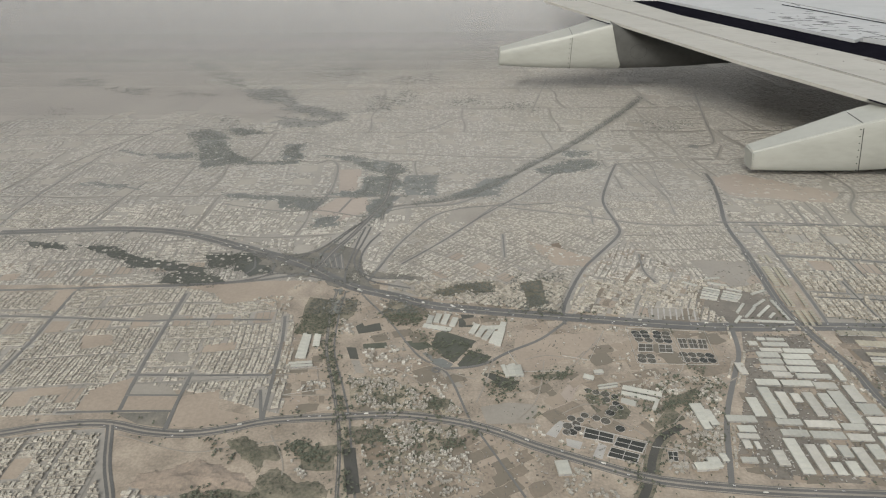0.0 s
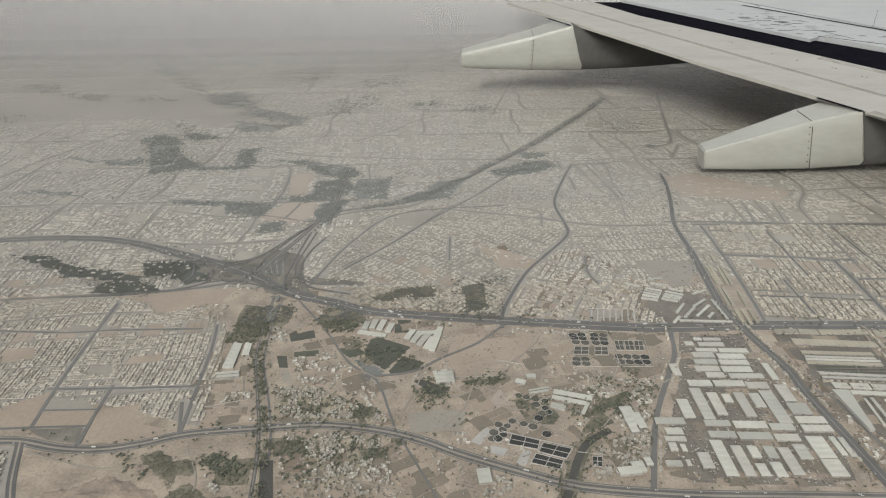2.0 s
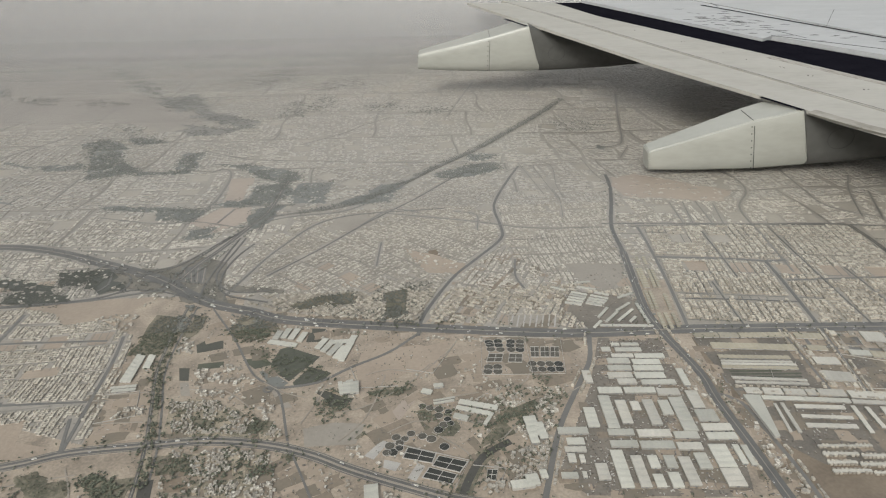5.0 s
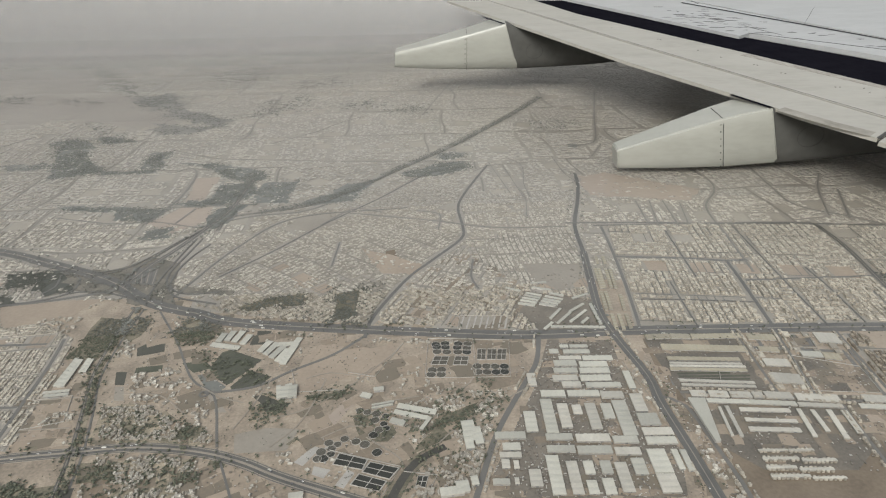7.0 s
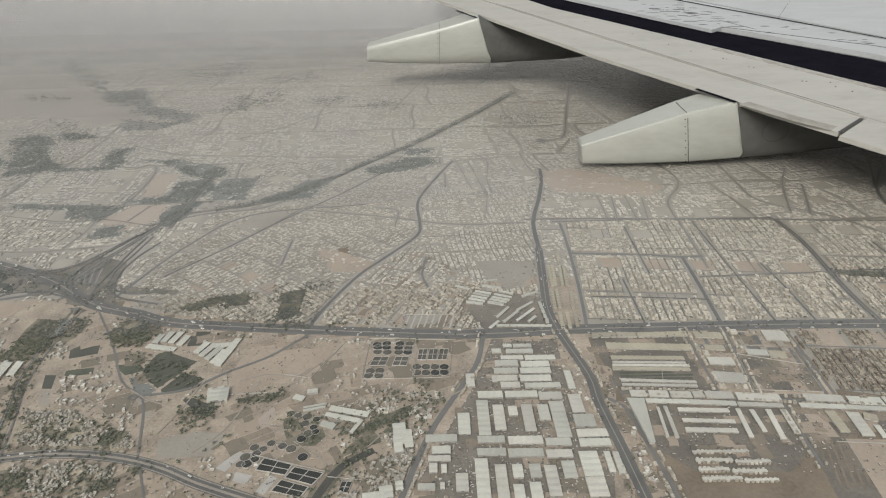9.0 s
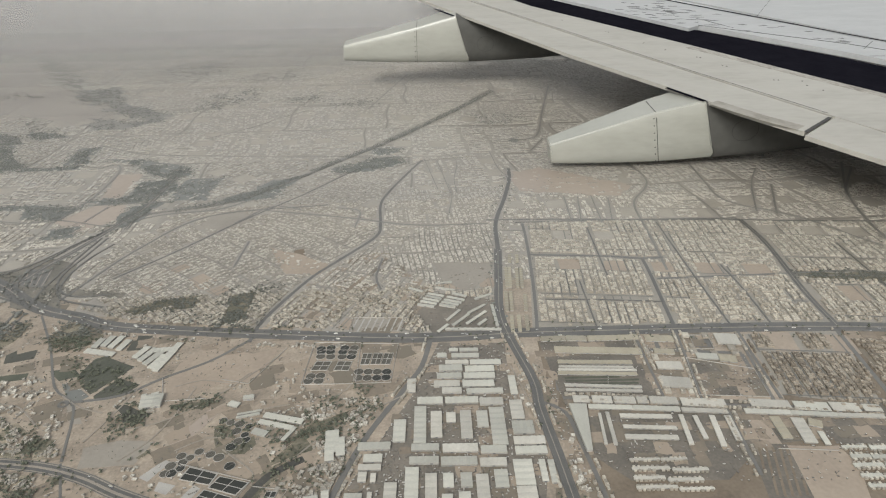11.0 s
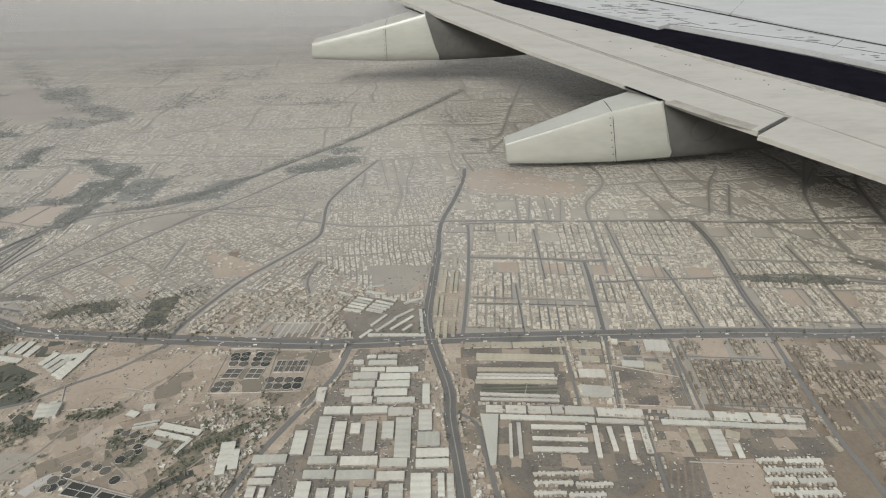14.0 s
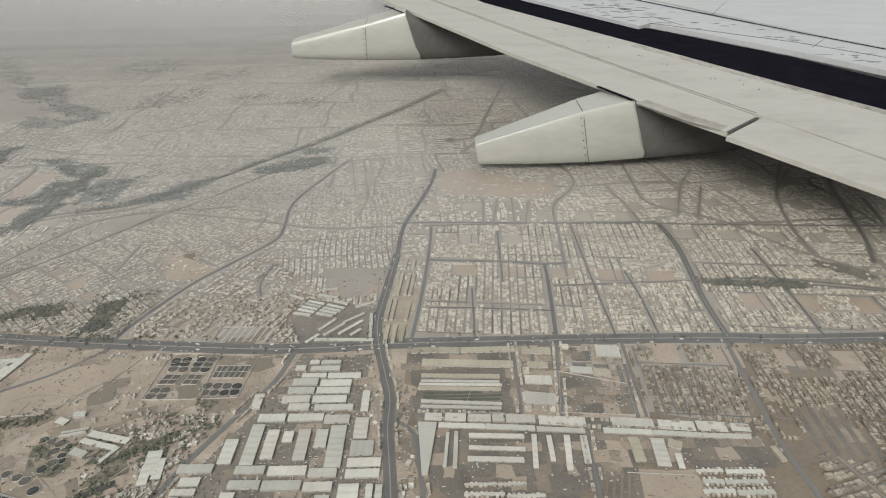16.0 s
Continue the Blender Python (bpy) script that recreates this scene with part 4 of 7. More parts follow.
field([(642, 1409), (720, 1421), (899, 1297), (848, 1232), (635, 1282)], M_PINK, "bare reddish field on the edge of town", 16)
field([(-460, 586), (-459, 624), (-436, 637), (-413, 651), (-409, 624), (-402, 584)], M_EARTH, "bare tan building land", 3)
field([(-416, 637), (-361, 634), (-344, 614), (-406, 614)], M_PALE, "pale bare plot between streets", 1)
field([(-407, 609), (-341, 609), (-341, 586), (-405, 586)], M_EARTH, "bare tan plot between streets", 1)
field([(-335, 610), (-314, 612), (-310, 591), (-335, 587)], M_EARTH, "bare tan plot", 1)
field([(-337, 581), (-293, 588), (-241, 575), (-236, 560), (-329, 554)], M_EARTH, "bare tan land beside the ring road", 2)
field([(-405, 580), (-341, 581), (-335, 555), (-372, 560)], M_VERGE, "grey-green damp hollow beside the road", 2)
field([(-533, 747), (-490, 749), (-478, 721), (-521, 713)], M_EARTH, "vacant tan lot among houses", 1)
field([(-343, 722), (-301, 729), (-298, 708), (-347, 703)], M_EARTH, "vacant tan lot among houses", 1)
field([(-388, 702), (-358, 706), (-356, 681), (-385, 680)], M_PALE, "vacant pale lot among houses", 1)
field([(-541, 627), (-492, 631), (-488, 613), (-539, 611)], M_EARTH, "vacant tan lot among houses", 1)
field([(-471, 809), (-399, 794), (-395, 784), (-466, 788)], M_PALE, "vacant pale lot among houses", 2)
field([(-465, 893), (-353, 902), (-239, 908), (-267, 863), (-349, 829), (-379, 865)], M_EARTH, "bare tan hillside beside the highway", 8)
field([(-417, 613), (-338, 612), (-340, 581), (-400, 583)], M_EARTH, "bare sandy lot")
field([(-331, 612), (-291, 623), (-279, 575), (-332, 579)], M_EARTH, "bare sandy lot")
field([(-284, 1205), (-241, 1285), (-174, 1284), (-160, 1212), (-218, 1154)], M_PINK, "pinkish cleared building site", 3)
field([(-268, 1478), (-210, 1477), (-205, 1320), (-244, 1320)], M_PINK, "pinkish bare hillside among houses", 6)
field([(-639, 819), (-642, 882), (-618, 882), (-611, 812)], M_EARTH, "long bare tan lot between streets", 2)
field([(-2, 1150), (16, 1209), (78, 1230), (98, 1169), (50, 1141)], M_PALE, "pale sports ground with an oval track", 3)
field([(748, 685), (822, 656), (814, 604), (733, 614)], M_EAST_YARD, "brownish oily lorry yard")
field([(787, 529), (844, 525), (845, 491), (823, 439), (770, 444)], M_EARTH, "bare ochre field", 3)
field([(852, 565), (932, 555), (929, 520), (843, 527)], M_EAST_YARD, "dark oily open yard")
field([(749, 534), (790, 531), (773, 444), (730, 447)], M_EAST_YARD, "dark brown ploughed strips")
field([(757, 575), (766, 574), (761, 529), (749, 530)], M_DULL, "brown tilled strip")
field([(769, 574), (788, 572), (785, 527), (764, 528)], M_EARTH, "reddish tilled strip")
field([(751, 676), (782, 673), (811, 665), (811, 609), (740, 612)], M_EAST_YARD, "grey oily lorry park", 1)
field([(774, 729), (799, 727), (793, 701), (770, 702)], M_ASPHALT, "dark walled yard")
field([(583, 665), (673, 652), (672, 639), (580, 648)], M_FIELD, "dark strip of planted beds")
field([(317, 816), (392, 810), (383, 776), (311, 782)], M_PALE, "tan levelled lot")
field([(440, 975), (540, 965), (528, 919), (490, 870), (445, 920)], M_PALE, "grey-brown vacant ground", 3)
field([(155, 1059), (210, 1022), (263, 987), (251, 950), (197, 955)], M_EARTH, "bare earth rise inside the town", 9)
field([(201, 1042), (218, 1046), (222, 1004), (205, 999)], M_DULL, "dark pit in a bare lot", 3)
field([(991, 603), (1041, 599), (1047, 531), (1032, 510), (975, 537)], M_BROWN, "bare brown field", 6)
field([(1015, 667), (1082, 661), (1084, 643), (1011, 649)], M_DULL, "bare sandy lot", 3)
field([(831, 607), (883, 592), (863, 537), (814, 541)], M_BROWN, "brown tilled field", 3)
planted_rows([(-13, 748), (-3, 753), (44, 727), (32, 708), (11, 676), (-17, 702), (-20, 717)], 38, 6.5, 4.2, M_CROP, "dark green bed of crops")
planted_rows([(583, 665), (673, 652), (672, 639), (580, 648)], -3, 6, 3.4, M_CROP, "dark green bed of crops")
planted_rows([(751, 531), (788, 529), (775, 462), (742, 465)], 70, 7, 2.6, M_BROWN, "brown ridge of turned soil")
planted_rows([(317, 816), (392, 810), (383, 776), (311, 782)], 75, 9, 2.2, M_CONCRETE, "pale strip on a levelled lot")
planted_rows([(16, 673), (34, 705), (64, 690), (54, 675), (21, 664)], 38, 6, 3.5, M_FIELD, "dark green bed of crops")
planted_rows([(991, 603), (1041, 599), (1047, 531), (1032, 510), (975, 537)], 80, 14, 6, M_EAST_YARD, "brown ridge of turned soil")
field([(578, 701), (692, 691), (676, 622), (567, 632)], M_STREET, "dark paved yard between long sheds")
patch("bare_ground", [(983, 730), (1722, 678), (1298, 386), (743, 429), (751, 532), (921, 541)], 0.1, M_BROWN, "dark brown dusty ground on the edge of town", "ground", claim=False)
patch("bare_ground", [(556, 610), (566, 738), (600, 735), (690, 612), (750, 530), (742, 429), (560, 395)], 0.09, M_BROWN, "dark brown oily ground around the sheds", "ground", claim=False)
patch("compound_yard", [(399, 834), (424, 879), (483, 864), (530, 844), (523, 760), (429, 765)], 0.11, M_YARD, "grey dusty yard among slanting sheds", "yard")
# paved yards of the two warehouse estates
field([(434, 746), (522, 738), (511, 633), (534, 530), (514, 459), (347, 472), (323, 501), (395, 642)], M_YARD, "grey paved ground of a warehouse estate")
field([(567, 738), (702, 730), (690, 614), (936, 581), (921, 541), (762, 531), (706, 489), (610, 496), (575, 539)], M_EAST_YARD, "brownish paved ground of an industrial estate")
MOUNDS = ([(-252, 534), (-237, 539), (-189, 519), (-182, 506), (-201, 502), (-205, 483), (-223, 502), (-246, 522)], [(-341, 471), (-310, 492), (-277, 502), (-224, 486), (-205, 470), (-208, 460), (-272, 458), (-317, 452)], [(-207, 478), (-185, 489), (-159, 467), (-136, 473), (-126, 451), (-192, 444)])


def rise(poly, height, gx, gy):
    """Height of a hill's surface at each place: nothing at its foot, gullied above."""
    p = np.array(poly, dtype=float)
    edge = np.full(gx.shape, 1e9)
    for a, b in zip(p, np.roll(p, -1, axis=0)):
        t = np.clip(((gx - a[0]) * (b[0] - a[0]) + (gy - a[1]) * (b[1] - a[1])) / ((b - a) @ (b - a)), 0, 1)
        edge = np.minimum(edge, np.hypot(gx - a[0] - t * (b[0] - a[0]), gy - a[1] - t * (b[1] - a[1])))
    edge = np.where(inside(poly, gx, gy), edge, -edge)
    out = []
    for x, y, e in zip(gx.ravel(), gy.ravel(), edge.ravel()):
        e += 9 * noise.noise((x / 20, y / 20, 2.0)) + 4 * noise.noise((x / 7, y / 7, 4.0))
        k = max(0.0, min(1.0, e / 24.0))
        out.append(-0.6 + height * k * (0.75 + 0.6 * noise.noise((x / 16, y / 16, 7.0)) + 0.25 * noise.noise((x / 5, y / 5, 9.0))) + (0.9 if e > 0 else 0))
    return np.array(out)


HILLS = []


def hill(poly, height, mat, label):
    p = np.array(poly, dtype=float)
    lo, hi = p.min(0) - 5, p.max(0) + 5
    n = 46
    gx, gy = np.meshgrid(np.linspace(lo[0], hi[0], n), np.linspace(lo[1], hi[1], n))
    z = rise(poly, height, gx, gy)
    f = [(j * n + i, j * n + i + 1, (j + 1) * n + i + 1, (j + 1) * n + i) for j in range(n - 1) for i in range(n - 1)]
    claim_poly(poly)
    HILLS.append((poly, height, lo, hi))
    return tagged(mesh_object("hill", np.stack([gx.ravel(), gy.ravel(), z], 1), f, mat, smooth=True), label, "hill", kind="structure")


def ground_height(x, y):
    z = np.zeros(len(x))
    for poly, height, lo, hi in HILLS:
        near_it = (x > lo[0]) & (x < hi[0]) & (y > lo[1]) & (y < hi[1])
        if near_it.any():
            z[near_it] = np.maximum(z[near_it], rise(poly, height, x[near_it], y[near_it]))
    return z


hill(MOUNDS[1], 5, M_ROCK, "bare tan gullied desert rise")
hill(MOUNDS[0], 5, M_SCRUB, "scrub-covered rocky mound")
hill(MOUNDS[2], 4, M_SCRUB, "scrub-covered rocky mound")
tagged(ribbon("canal_basin", smooth_line([(-97, 455), (-104, 489), (-108, 507), (-110, 519)]), 0, 14, 0.4, M_CANAL), "dark still water in a canal basin", "water", kind="structure")
WOODS = []
WOODS.append(([(-186, 527), (-162, 529), (-137, 512), (-154, 501), (-174, 509)], 0.03))
WOODS.append(([(-277, 454), (-259, 462), (-202, 462), (-187, 448), (-267, 445)], 0.02))
WOODS.append(([(-282, 537), (-274, 542), (-259, 515), (-229, 510), (-230, 504), (-264, 511)], 0.012))
WOODS.append(([(-225, 748), (-217, 818), (-216, 844), (-192, 846), (-168, 845), (-177, 764), (-179, 745)], 0.034))
WOODS.append(([(-162, 844), (-136, 849), (-137, 814), (-152, 788), (-164, 798)], 0.014))
WOODS.append(([(-103, 810), (-83, 828), (-34, 817), (-31, 783), (-55, 767), (-85, 775)], 0.018))
WOODS.append(([(-104, 550), (-76, 550), (-67, 529), (-97, 531)], 0.034))
WOODS.append(([(54, 627), (99, 628), (94, 596), (57, 600)], 0.01))
WOODS.append(([(37, 660), (61, 661), (103, 636), (97, 624), (69, 624)], 0.008))
WOODS.append(([(109, 649), (147, 647), (147, 640), (110, 641)], 0.016))
WOODS.append(([(150, 642), (161, 664), (170, 668), (166, 655), (154, 640)], 0.016))
WOODS.append(([(103, 567), (117, 585), (120, 583), (107, 565)], 0.014))
WOODS.append(([(-41, 624), (-26, 631), (-22, 613), (-33, 608)], 0.012))
WOODS.append(([(-128, 645), (-74, 645), (15, 589), (21, 570), (-106, 577)], 0.0075))
WOODS.append(([(-93, 612), (-66, 610), (-62, 594), (-85, 595)], 0.022))
WOODS.append(([(-23, 601), (0, 599), (2, 586), (-21, 587)], 0.022))
WOODS.append(([(-70, 551), (-33, 553), (-27, 523), (-63, 524)], 0.012))
WOODS.append(([(-79, 560), (15, 558), (21, 517), (-47, 485), (-76, 487)], 0.007))
WOODS.append(([(-8, 534), (21, 533), (21, 509), (-2, 518)], 0.014))
WOODS.append(([(28, 553), (42, 553), (41, 540), (28, 541)], 0.018))
WOODS.append(([(-18, 853), (89, 821), (182, 792), (187, 807), (97, 845), (16, 868)], 0.006))
WOODS.append(([(105, 853), (185, 839), (178, 797), (123, 811)], 0.011))
WOODS.append(([(235, 607), (296, 635), (286, 584), (243, 568)], 0.008))
WOODS.append(([(177, 616), (191, 618), (187, 590), (175, 593)], 0.012))
WOODS.append(([(206, 594), (225, 593), (221, 569), (205, 572)], 0.01))
WOODS.append(([(-173, 528), (-128, 521), (-126, 490), (-158, 492)], 0.014))
WOODS.append(([(-187, 586), (-171, 585), (-168, 574), (-183, 575)], 0.018))
WOODS.append(([(-184, 725), (-165, 723), (-117, 571), (-132, 572)], 0.005))
WOODS.append(([(-132, 567), (-112, 566), (-102, 524), (-124, 529)], 0.01))
WOODS.append(([(296, 640), (371, 644), (334, 562), (303, 487), (259, 491), (279, 550)], 0.006))
WOODS.append(([(279, 607), (319, 618), (286, 566), (246, 547)], 0.014))
# parks, the green interchange and the valleys whose colours carry the haze
WOODS.append(([(-720, 1736), (-650, 1775), (-594, 1636), (-524, 1570), (-533, 1524), (-632, 1499)], 0.012))
WOODS.append(([(-780, 1808), (-729, 1870), (-637, 1757), (-712, 1725)], 0.008))
WOODS.append(([(-680, 1881), (-608, 1867), (-542, 1815), (-621, 1792)], 0.008))
WOODS.append(([(-561, 1566), (-471, 1541), (-382, 1558), (-371, 1520), (-509, 1519)], 0.01))
WOODS.append(([(-455, 1696), (-397, 1706), (-378, 1567), (-429, 1554)], 0.01))
WOODS.append(([(-348, 1600), (-222, 1573), (-106, 1506), (-97, 1449), (-135, 1429), (-195, 1473), (-239, 1536)], 0.012))
WOODS.append(([(-195, 1422), (-115, 1429), (-97, 1358), (-152, 1294), (-201, 1295)], 0.013))
WOODS.append(([(-167, 1277), (-108, 1283), (-118, 1212), (-140, 1164), (-157, 1176)], 0.01))
WOODS.append(([(-100, 1425), (-16, 1439), (-22, 1299), (-92, 1293)], 0.005))
WOODS.append(([(-509, 1311), (-395, 1298), (-383, 1274), (-494, 1286)], 0.012))
WOODS.append(([(-392, 1298), (-261, 1286), (-276, 1211), (-341, 1222)], 0.013))
WOODS.append(([(-285, 1172), (-217, 1189), (-212, 1128), (-269, 1124)], 0.012))
WOODS.append(([(-441, 1004), (-372, 1007), (-380, 952), (-403, 940), (-425, 964)], 0.031))
WOODS.append(([(-496, 941), (-397, 936), (-379, 904), (-436, 893), (-484, 903)], 0.031))
WOODS.append(([(-619, 1015), (-543, 991), (-424, 955), (-427, 938), (-505, 944), (-565, 965)], 0.018))
WOODS.append(([(-715, 1055), (-626, 1041), (-560, 996), (-562, 974), (-652, 1018)], 0.018))
WOODS.append(([(-833, 1077), (-725, 1050), (-705, 1026), (-783, 1041)], 0.015))
WOODS.append(([(-294, 1002), (-237, 1001), (-223, 961), (-236, 920), (-272, 928)], 0.009))
WOODS.append(([(-186, 939), (-142, 943), (-142, 905), (-174, 900)], 0.011))
WOODS.append(([(-131, 939), (-37, 917), (-38, 904), (-124, 914)], 0.006))
WOODS.append(([(-26, 861), (40, 897), (79, 900), (74, 885), (2, 850)], 0.013))
WOODS.append(([(45, 891), (87, 887), (76, 859), (46, 860)], 0.024))
WOODS.append(([(109, 916), (203, 928), (195, 858), (149, 791), (112, 808), (108, 859)], 0.0095))
WOODS.append(([(126, 896), (165, 903), (161, 824), (130, 811)], 0.02))
WOODS.append(([(230, 1468), (320, 1538), (394, 1537), (399, 1495), (316, 1441), (239, 1430)], 0.014))
WOODS.append(([(331, 1616), (402, 1624), (384, 1575), (329, 1566)], 0.006))
WOODS.append(([(100, 1397), (164, 1420), (120, 1296), (42, 1274), (17, 1298)], 0.005))
WOODS.append(([(-194, 1338), (-293, 1304), (-187, 1284)], 0.004))
WOODS.append(([(-1320, 3285), (-1157, 3045), (-998, 2809), (-861, 2627), (-768, 2467), (-819, 2447), (-965, 2655), (-1158, 2955)], 0.0016))
WOODS.append(([(-779, 2436), (-638, 2463), (-554, 2264), (-621, 2195), (-710, 2268)], 0.0022))
WOODS.append(([(-596, 2265), (-448, 2139), (-310, 2026), (-331, 1940), (-425, 2014), (-550, 2110)], 0.0022))
WOODS.append(([(-553, 2017), (-441, 1957), (-342, 1968), (-399, 1874), (-505, 1877)], 0.0025))
WOODS.append(([(-1642, 2655), (-1500, 2723), (-1383, 2509), (-1528, 2514)], 0.0012))
WOODS.append(([(-1367, 2487), (-1218, 2514), (-1125, 2337), (-1280, 2381)], 0.0014))
WOODS.append(([(-1066, 2394), (-974, 2432), (-932, 2303), (-1024, 2315)], 0.0014))
WOODS.append(([(-939, 2370), (-843, 2397), (-822, 2318), (-914, 2312)], 0.0012))
WOODS.append(([(-1398, 2150), (-1326, 2165), (-1262, 2037), (-1332, 2054)], 0.0016))
WOODS.append(([(-282, 2255), (-123, 2425), (-97, 2305), (-166, 2083), (-260, 2054)], 0.0016))
WOODS.append(([(30, 2246), (135, 2279), (132, 2156), (32, 2142)], 0.0016))
WOODS.append(([(155, 2206), (331, 2184), (308, 2070), (163, 2089)], 0.0014))
WOODS.append(([(-589, 2903), (-397, 3045), (-338, 2757), (-444, 2636), (-604, 2716)], 0.0008))
WOODS.append(([(-228, 2628), (-64, 2773), (-13, 2597), (-194, 2491)], 0.0008))
WOODS.append(([(-864, 1982), (-723, 2007), (-620, 1906), (-626, 1867), (-742, 1950)], 0.0016))
WOODS.append(([(-919, 1675), (-855, 1631), (-811, 1610), (-809, 1591), (-899, 1643)], 0.006))
WOODS.append(([(-803, 1620), (-693, 1638), (-660, 1578), (-766, 1570)], 0.005))
WOODS.append(([(-899, 1400), (-742, 1381), (-708, 1336), (-752, 1359), (-875, 1376)], 0.003))
WOODS.append(([(596, 1868), (631, 1930), (780, 1928), (769, 1826), (666, 1800)], 0.002))
WOODS.append(([(688, 1670), (703, 1669), (700, 1634), (678, 1636)], 0.004))
WOODS.append(([(1016, 893), (1170, 871), (1172, 846), (1057, 859), (1011, 873)], 0.02))
WOODS.append(([(1225, 945), (1270, 912), (1295, 869), (1268, 858), (1217, 916)], 0.006))
WOODS.append(([(895, 1473), (934, 1466), (915, 1443), (885, 1446)], 0.004))
WOODS.append(([(-101, 837), (-61, 833), (-35, 782), (-72, 785)], 0.02))
WOODS.append(([(-54, 756), (29, 749), (64, 673), (-12, 679)], 0.006))
WOODS.append(([(109, 648), (163, 658), (170, 650), (118, 638)], 0.02))
WOODS.append(([(183, 616), (240, 612), (253, 562), (200, 566)], 0.008))
WOODS.append(([(44, 639), (61, 656), (90, 640), (87, 612), (61, 616)], 0.012))
WOODS.append(([(282, 643), (340, 667), (346, 657), (288, 627)], 0.012))
WOODS.append(([(212, 803), (267, 811), (269, 802), (214, 793)], 0.012))
WOODS.append(([(-410, 1008), (-336, 1002), (-302, 935), (-372, 941)], 0.02))
WOODS.append(([(-222, 958), (-155, 952), (-130, 887), (-194, 892)], 0.006))
WOODS.append(([(-355, 1028), (-248, 960), (-240, 923), (-333, 967)], 0.005))
WOODS.append(([(-101, 561), (-2, 560), (-2, 450), (-88, 451)], 0.004))
WOODS.append(([(283, 618), (355, 617), (301, 486), (240, 487)], 0.002))
WOODS.append(([(197, 499), (219, 499), (211, 471), (190, 471)], 0.012))
for i, (poly, dens) in enumerate(WOODS):
    # wood floors pale with distance, haze being part of their colours
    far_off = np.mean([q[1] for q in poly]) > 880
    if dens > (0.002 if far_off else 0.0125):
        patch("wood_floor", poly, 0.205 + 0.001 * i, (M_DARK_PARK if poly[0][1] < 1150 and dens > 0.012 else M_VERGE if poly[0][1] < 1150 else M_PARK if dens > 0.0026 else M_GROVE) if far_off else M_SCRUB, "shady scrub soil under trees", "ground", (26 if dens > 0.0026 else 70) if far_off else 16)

GARDENS = ([(-128, 644), (-74, 644), (-24, 605), (16, 587), (21, 572), (-105, 578)], [(-96, 556), (-28, 559), (15, 547), (19, 521), (-4, 500), (22, 481), (-59, 486), (-56, 517)], [(25, 497), (29, 516), (19, 521), (-19, 484), (34, 481)])
for i, poly in enumerate(GARDENS):
    patch("garden_ground", poly, 0.14 + 0.004 * i, M_GARDEN, "mottled dark garden soil between village houses", "ground", 12, claim=False)
# ---- houses ----
rng = np.random.default_rng(7)


vacant = []


def bend(x, y, amount):
    """Old streets swing gently from their grid."""
    return x + amount * (np.sin(y / 37 + 1.3) + 0.6 * np.sin((x + y) / 61)), y + amount * (np.sin(x / 41 + 0.4) + 0.6 * np.sin((x - y) / 53))


